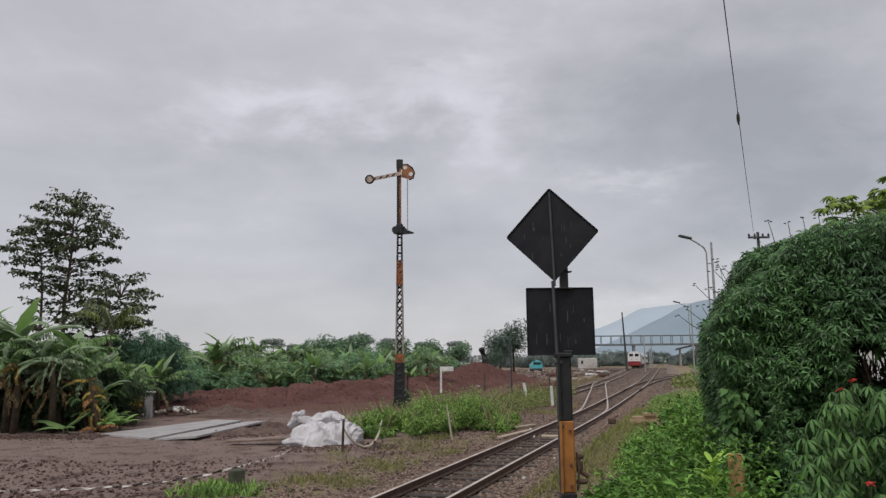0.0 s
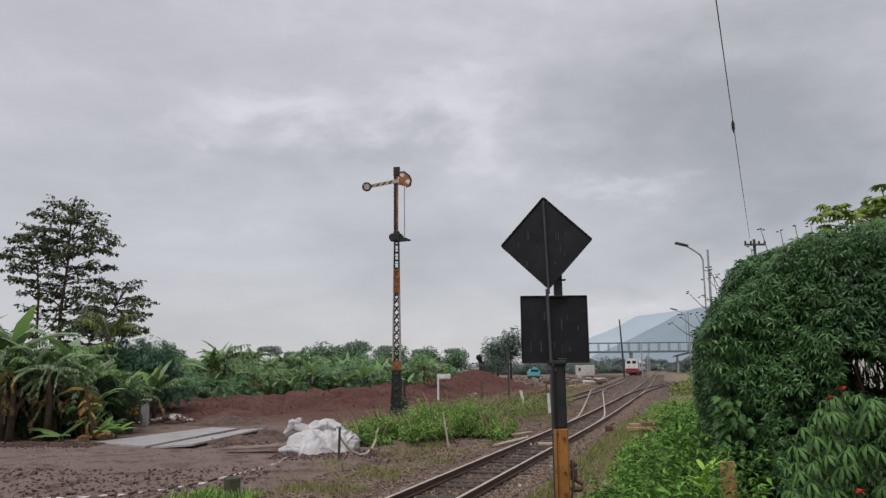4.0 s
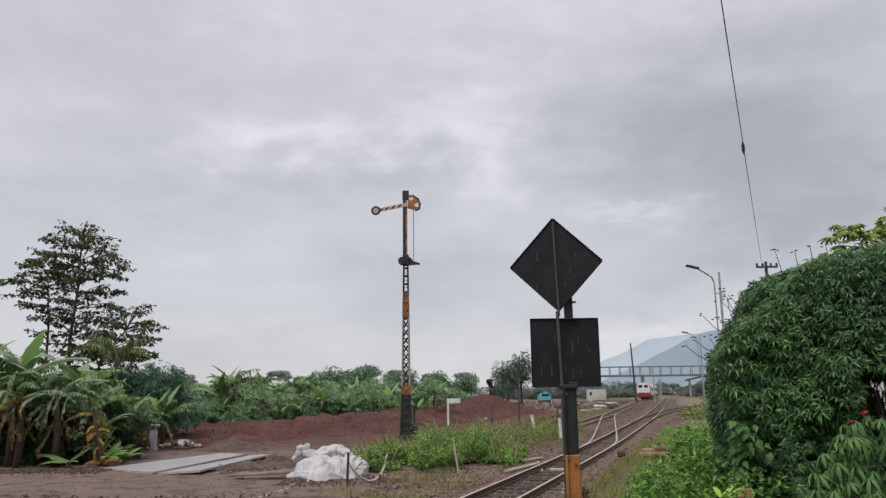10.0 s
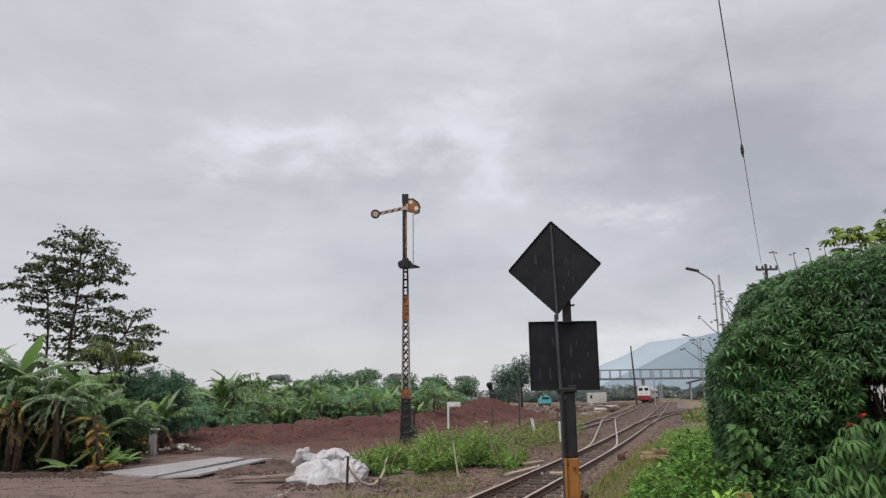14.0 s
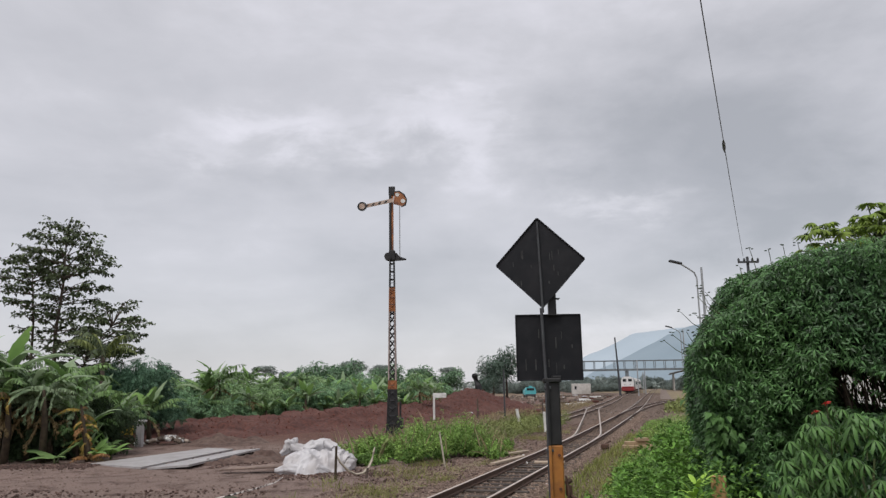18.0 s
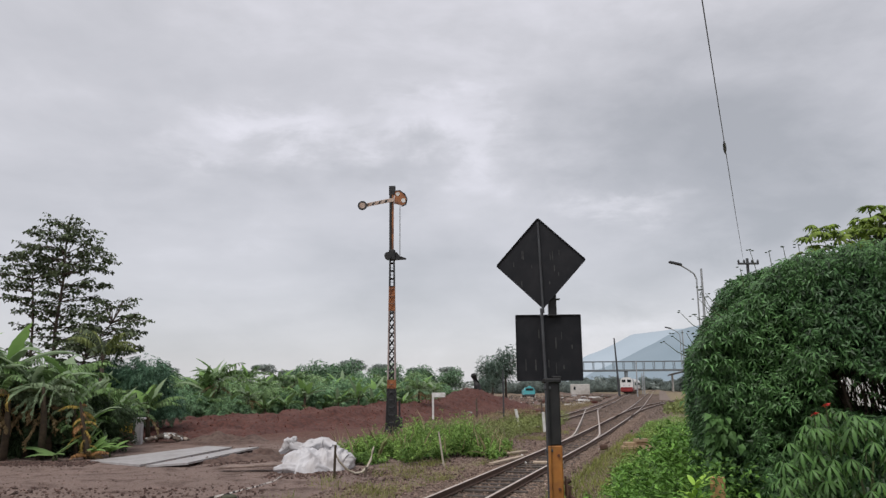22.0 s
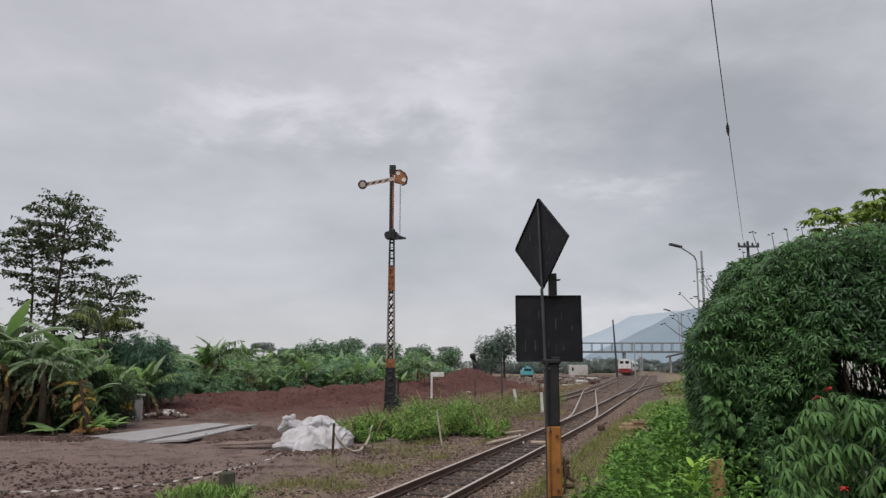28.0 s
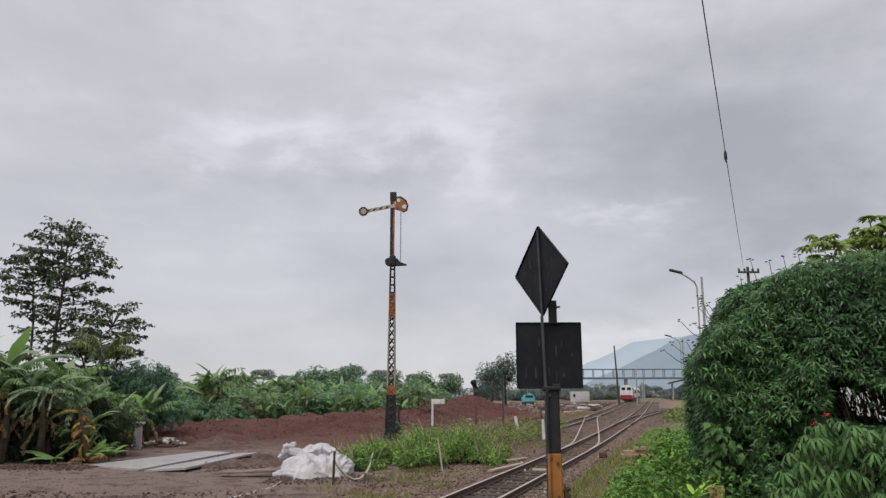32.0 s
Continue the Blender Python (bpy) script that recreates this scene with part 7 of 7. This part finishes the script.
# ---- the overgrown hedge beside the viewer ----
def build_hedge():
    t = thing("overgrown_hedge", 5.3, 8.3, 0, 0, "huge rounded hedge overgrown with feathery dark green creeper", "hedge")
    rng = np.random.default_rng(81)

    def gap(p):
        """The thin place under the eaves, where daylight comes through between bare twigs."""
        u = p[:, 0] + 5.3 - 0.56 * (p[:, 1] + 8.3)
        return (np.abs(u) < 0.3) & (np.abs(p[:, 2] - 2.14 + 0.2 * u) < 0.2) & (rng.random(len(p)) < 0.94)

    def side(p, slope):
        return p[:, 0] + 5.3 > (slope + 0.068 * np.clip(p[:, 2] - 2.5, 0, 0.75)) * (p[:, 1] + 8.3)

    def under(p, drop):
        """Below the round of the hedge's shoulder."""
        top = np.interp(p[:, 0], [-2.4, -2.25, -2.11, -1.92, -1.75, -1.5, -0.9, 2.4], [2.78, 3.1, 3.29, 3.44, 3.55, 3.61, 3.68, 3.72])
        return p[:, 2] < top - drop

    def clumpy(p, cut):
        return np.array([hashed(a * 3.1, b * 3.1, c * 3.1) + 0.5 * hashed(a * 7.3, b * 7.3, c * 7.3 + 4) for a, b, c in p]) > cut

    p, d = shell(rng, 50000, (0, 0, 1.75), (2.42, 1.75, 2.02), 0.09, 3.2, 0.12, -0.3, 3.2)
    keep = ~((p[:, 2] < 1.95 + 0.35 * np.clip((p[:, 0] + 2.2), 0, 1)) & (p[:, 0] > -2.3) & (p[:, 1] < 1.0))
    keep &= side(p, 0.325) & ~gap(p) & clumpy(p, -0.75)
    p, d = p[keep], d[keep]
    p[:, 2] -= 0.17 * np.clip(p[:, 0] + 1.3, 0, 1.4) * (p[:, 2] > 2.6)
    fits = under(p, 0.05)
    p, d = p[fits], d[fits]
    part("creeper", cloud("creeper", p, rng.uniform(0.055, 0.115, len(p)), outward(rng, d, -25, 75, 1.3), HANGING, "hedge"), "hedge", t)
    # inner layer, its leaf colour darkened to read as shade in the gaps
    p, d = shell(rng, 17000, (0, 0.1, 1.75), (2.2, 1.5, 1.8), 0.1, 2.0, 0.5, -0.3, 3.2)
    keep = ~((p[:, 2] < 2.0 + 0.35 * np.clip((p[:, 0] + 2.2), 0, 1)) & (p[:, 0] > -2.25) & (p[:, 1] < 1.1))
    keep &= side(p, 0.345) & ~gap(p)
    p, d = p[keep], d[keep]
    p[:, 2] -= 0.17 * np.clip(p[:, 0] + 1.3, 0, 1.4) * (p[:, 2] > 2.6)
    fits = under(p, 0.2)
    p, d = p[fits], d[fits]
    part("inner_leaves", cloud("inner_leaves", p, rng.uniform(0.1, 0.18, len(p)), outward(rng, d, -20, 70, 1.5), BROAD, "hedge_shade"), "hedge_shade", t)
    n = 15000
    a = rng.uniform(0, 1, n)
    zz = 2.85 * rng.random(n) ** 1.2 + 0.05
    yy = rng.uniform(-1.15, 1.3, n)
    q = np.stack([(0.342 + 0.068 * np.clip(zz - 2.5, 0, 0.75)) * (yy + 8.3) - 5.3 + 0.2 * np.array([hashed(a1 * 1.7, b1 * 1.2, 3.0) for a1, b1 in zip(zz, yy)]) + np.abs(rng.normal(0, 0.09, n)) + 0.06 * np.sin(zz * 5) + 0.35 * a * (rng.random(n) < 0.4), yy, zz], -1)
    q = q[clumpy(q, -0.2)]
    part("side_leaves", cloud("side_leaves", q, rng.uniform(0.055, 0.12, len(q)), turns(rng, len(q), -15, 75, math.pi + 0.6, 1.6), HANGING, "hedge"), "hedge", t)
    n = 5200
    yy = rng.uniform(-1.2, 0.6, n)
    q = np.stack([0.352 * (yy + 8.3) - 5.3 + np.abs(rng.normal(0, 0.1, n)), yy, 1.9 * rng.random(n) + 0.05], -1)
    part("ivy_leaves", cloud("ivy_leaves", q, rng.uniform(0.07, 0.13, n), turns(rng, n, 10, 80, math.pi + 0.6, 1.4), BROAD, "ivy"), "ivy", t)
    n = 10000
    q = np.stack([rng.uniform(-2.4, -0.2, n), rng.uniform(-0.7, 0.8, n), 2.2 * rng.random(n) + 0.1], -1)
    q = q[~gap(q)]
    part("shaded_leaves", cloud("shaded_leaves", q, rng.uniform(0.06, 0.13, len(q)), turns(rng, len(q), 0, 80, math.pi + 0.6, 1.9), BROAD, "ivy"), "ivy", t, "dark leaves in the shade of the hedge")
    n = 8000
    xx, zz = rng.uniform(-2.35, -0.3, n), 0.25 + 2.1 * rng.random(n)
    q = np.stack([xx, -1.15 + 0.12 * rng.normal(size=n) + 0.25 * np.sin(xx * 4 + zz * 2), zz], -1)
    q = q[(q[:, 0] + 5.3 > 0.342 * (q[:, 1] + 8.3)) & ~gap(q) & clumpy(q, -0.1)]
    part("hanging_leaves", cloud("hanging_leaves", q, rng.uniform(0.055, 0.12, len(q)), turns(rng, len(q), 0, 80, -math.pi / 2, 1.5), HANGING, "hedge"), "hedge", t)
    # bare twigs that cross the thin place
    rt2 = random.Random(44)
    for k in range(110):
        x, z = rt2.uniform(-1.25, -0.3), rt2.uniform(1.65, 2.1)
        y = rt2.uniform(-0.8, 0.7)
        dx, ln = rt2.uniform(-0.35, 0.1), rt2.uniform(0.4, 0.8)
        part("twig", tube([(x, y, z), (x + dx * 0.5 + rt2.uniform(-0.04, 0.04), y, z + ln * 0.5), (x + dx, y, z + ln)], [rt2.uniform(0.005, 0.013), 0.006, 0.003], 4), "bark", t)
    r2 = random.Random(3)
    for k in range(16):
        x, y = r2.uniform(-1.4, 2.0), r2.uniform(-0.9, 0.8)
        part("stem", tube([(x, y, 0), (x + r2.uniform(-0.2, 0.2), y, 1.0), (x + r2.uniform(-0.5, 0.5), y + r2.uniform(-0.3, 0.3), 2.2)], [0.035, 0.025, 0.012], 6), "bark", t)
    # long stalks that stand out from the side
    for k in range(12):
        w = k / 15
        bx, bz = (0.33 + 0.07 * w) * 8.0 - 5.3, 2.45 + 0.85 * w + r2.uniform(-0.08, 0.08)
        dx, dz = -r2.uniform(0.05, 0.26), r2.uniform(0.02, 0.3)
        s = part("flower_stalk", tube([(bx + 0.1, -0.28, bz - 0.05), (bx + dx * 0.5, -0.3, bz + dz * 0.4), (bx + dx, -0.32, bz + dz)], [0.0045, 0.004, 0.003], 4), "stemgreen", t, "thin stalk with a dry flower head")
        for q in range(r2.choice((2, 3, 4))):
            part("flower_head", block(bx + dx + r2.uniform(-0.05, 0.05), -0.32 + r2.uniform(-0.03, 0.03), bz + dz + r2.uniform(-0.02, 0.03), 0.024, 0.022, 0.01, 0.003), "understory", s)
    # seed heads on thin stalks above the outline
    for k in range(10):
        w = k / 9
        bx = -2.0 + 1.5 * w
        bz = float(np.interp(bx, [-2.11, -1.92, -1.75, -1.5, -0.9, 2.4], [3.29, 3.44, 3.55, 3.61, 3.68, 3.72]))
        ln = r2.uniform(0.02, 0.2)
        dx, dz = -0.5 * ln - 0.02, ln + 0.06
        s = part("flower_stalk", tube([(bx, -0.3, bz - 0.1), (bx + dx * 0.6, -0.32, bz + dz * 0.5), (bx + dx, -0.34, bz + dz)], [0.0045, 0.004, 0.003], 4), "stemgreen", t, "thin stalk with a dry flower head")
        for q in range(r2.choice((2, 3, 4))):
            part("flower_head", block(bx + dx + r2.uniform(-0.035, 0.035), -0.34 + r2.uniform(-0.03, 0.03), bz + dz + r2.uniform(-0.02, 0.02), 0.024, 0.022, 0.01, 0.003), "understory", s)


build_hedge()


def build_white_wall():
    w = thing("garden_wall", 8.5, 14.4, 0, -8, "whitewashed wall behind the hedge, seen through its twigs", "wall")
    part("wall_panel", block(0, 0, 1.4, 2.6, 0.15, 2.9, 0.02), "white", w)
    part("coping", block(0, 0, 2.89, 2.7, 0.25, 0.08, 0.02), "concrete", w)


build_white_wall()


def cassava_leaf(lobes, size, droop, fat=1.0):
    """Palmate leaf with drooping lobes on a stalk; the lobes hang from the origin."""
    v, f = [], []
    for i in range(lobes):
        a = radians(-140 + 280 * i / (lobes - 1))
        ln = size * (1.0 - 0.3 * abs(2 * i / (lobes - 1) - 1))
        c, s = math.cos(a), math.sin(a)
        k = len(v)
        for w, half in ((0.0, 0.004), (0.3, 0.06 * size * fat), (0.6, 0.085 * size * fat), (0.85, 0.05 * size * fat), (1.0, 0.003)):
            r = ln * w * (1 - 0.25 * w)
            z = -droop * size * w ** 1.7
            v += [(r * c + half * s, r * s - half * c, z - 0.02 * size), (r * c, r * s, z), (r * c - half * s, r * s + half * c, z - 0.02 * size)]
        for q in range(4):
            b = k + q * 3
            f += [(b, b + 1, b + 4, b + 3), (b + 1, b + 2, b + 5, b + 4)]
    return v, f


def build_cassava():
    rng = random.Random(19)
    t = thing("cassava_plant", 2.92, 5.25, 0.4, 0, "leafy cassava-like shrub with drooping palmate leaves and red flowers", "shrub")
    meshes = [mesh_of("leaf", *cassava_leaf(rng.choice((6, 7, 7)), 1.0, rng.uniform(0.55, 1.1), 1.3), "cassava", True) for _ in range(6)]
    tops = []
    for k in range(9):
        a = k * 0.7
        x, y = 0.14 * math.cos(a), 0.12 * math.sin(a)
        tx, ty, tz = x + rng.uniform(-0.5, 0.6), y + rng.uniform(-0.45, 0.2), rng.uniform(0.8, 1.45)
        tops.append((tx, ty, tz))
        part("stem", tube([(x, y, -0.2), ((x + tx) / 2, (y + ty) / 2, tz * 0.55), (tx, ty, tz)], [0.016, 0.012, 0.008], 6), "stemgreen", t)
    for k in range(480):
        a = rng.uniform(0, 6.283)
        u = rng.random()
        z = 0.05 + 1.58 * u
        r = (0.78 - 0.3 * max(0, u - 0.55) / 0.45) * math.sqrt(rng.uniform(0.35, 1))
        x, y = r * math.cos(a) * 1.1 + 0.1, r * math.sin(a) * 0.8 - 0.05
        s = rng.uniform(0.085, 0.13)
        ob = new("leaf", meshes[k % 6])
        ob.parent = t
        ob.matrix_basis = Matrix.LocRotScale((x, y, z), Euler((radians(rng.uniform(-15, 15)), radians(rng.uniform(5, 35)), a + rng.uniform(-0.6, 0.6)), "XYZ"), (s, s, s))
        part("leaf_stalk", tube([(x * 0.8, y * 0.8, z - 0.07), (x, y, z)], 0.003, 4), "stemgreen", t)
    for x, y, z in ((-0.29, -0.15, 1.66), (-0.365, -0.12, 1.60), (-0.48, -0.62, 1.07)):
        fl = part("flower", cloud("flower", np.array([(x, y, z)] * 9), np.full(9, 0.034), turns(np.random.default_rng(int(z * 100)), 9, -35, 20), BROAD, "red_petal"), "red_petal", t, "small cluster of red flowers")
        part("flower_stem", tube([(x + 0.05, y + 0.1, z - 0.35), (x, y, z)], 0.005, 4), "stemgreen", fl)


build_cassava()


def build_papaya():
    rng = random.Random(23)
    t = thing("papaya_tree", 6.75, 11.3, 0, 0, "papaya tree with a yellow-green crown behind the hedge", "tree")
    part("trunk", tube([(0, 0, 0), (0.03, 0, 2.2), (0, 0, 4.35)], [0.12, 0.1, 0.06], 8), "bark", t)
    meshes = [mesh_of("leaf", *cassava_leaf(11, 1.0, d, 1.25), "papaya", True) for d in (0.2, 0.35, 0.5)]
    for k in range(240):
        a = 2.399 * k
        ln = rng.uniform(0.15, 1.15)
        z = 4.5 + rng.uniform(-0.65, 0.42) - 0.25 * ln
        x, y = ln * math.cos(a), ln * math.sin(a)
        ob = new("leaf", meshes[k % 3])
        ob.parent = t
        s = rng.uniform(0.17, 0.3)
        ob.matrix_basis = Matrix.LocRotScale((x, y, z + 0.1), Euler((0, radians(rng.uniform(-15, 45)), a)), (s, s, s))
        if k % 3 == 0:
            part("leaf_stalk", tube([(0, 0, 4.2), (x * 0.5, y * 0.5, z + 0.02), (x, y, z + 0.1)], 0.009, 4), "stemgreen", t)


build_papaya()


def build_near_bits():
    s = thing("cut_stump", 2.14, 6.0, 0, 0, "freshly cut orange-brown wooden post in the weeds", "post")
    part("trunk", tube([(0, 0, 0.1), (0.005, 0, 0.9), (0.01, 0, 1.485)], [0.062, 0.06, 0.058], 9), "stump", s)
    t = thing("young_plant", 1.93, 5.9, 0.72, 0, "young plant with broad lime-green leaves", "plant")
    part("stem", tube([(0, 0, -0.3), (0, 0, 0.55)], 0.012, 6), "stemgreen", t)
    rng = random.Random(6)
    for k in range(12):
        v, f = banana_leaf(rng, rng.uniform(0.16, 0.25), 0.045, rng.uniform(35, 75), rng.uniform(30, 70), 0.0)
        ob = part("leaf", (v, f), "lime", t, smooth=True)
        ob.matrix_basis = pose(0, 0, 0.5 + 0.02 * k, 0, 0, 40 * k + rng.uniform(-10, 10))


build_near_bits()


# ---- what moves: the diamond board turns on its rod ----
def motions():
    def turned(a):
        return pose(-0.107, -0.02, 3.565, 0, -1.6, 0) @ pose(0, 0, 0, 0, 0, -a)

    rows = [(0.0, turned(14)), (25.6, turned(14)), (26.0, turned(16)), (26.6, turned(42)), (27.1, turned(60)), (27.5, turned(61.5)), (32.0, turned(61.5))]
    walk(DIAMOND, rows)


motions()
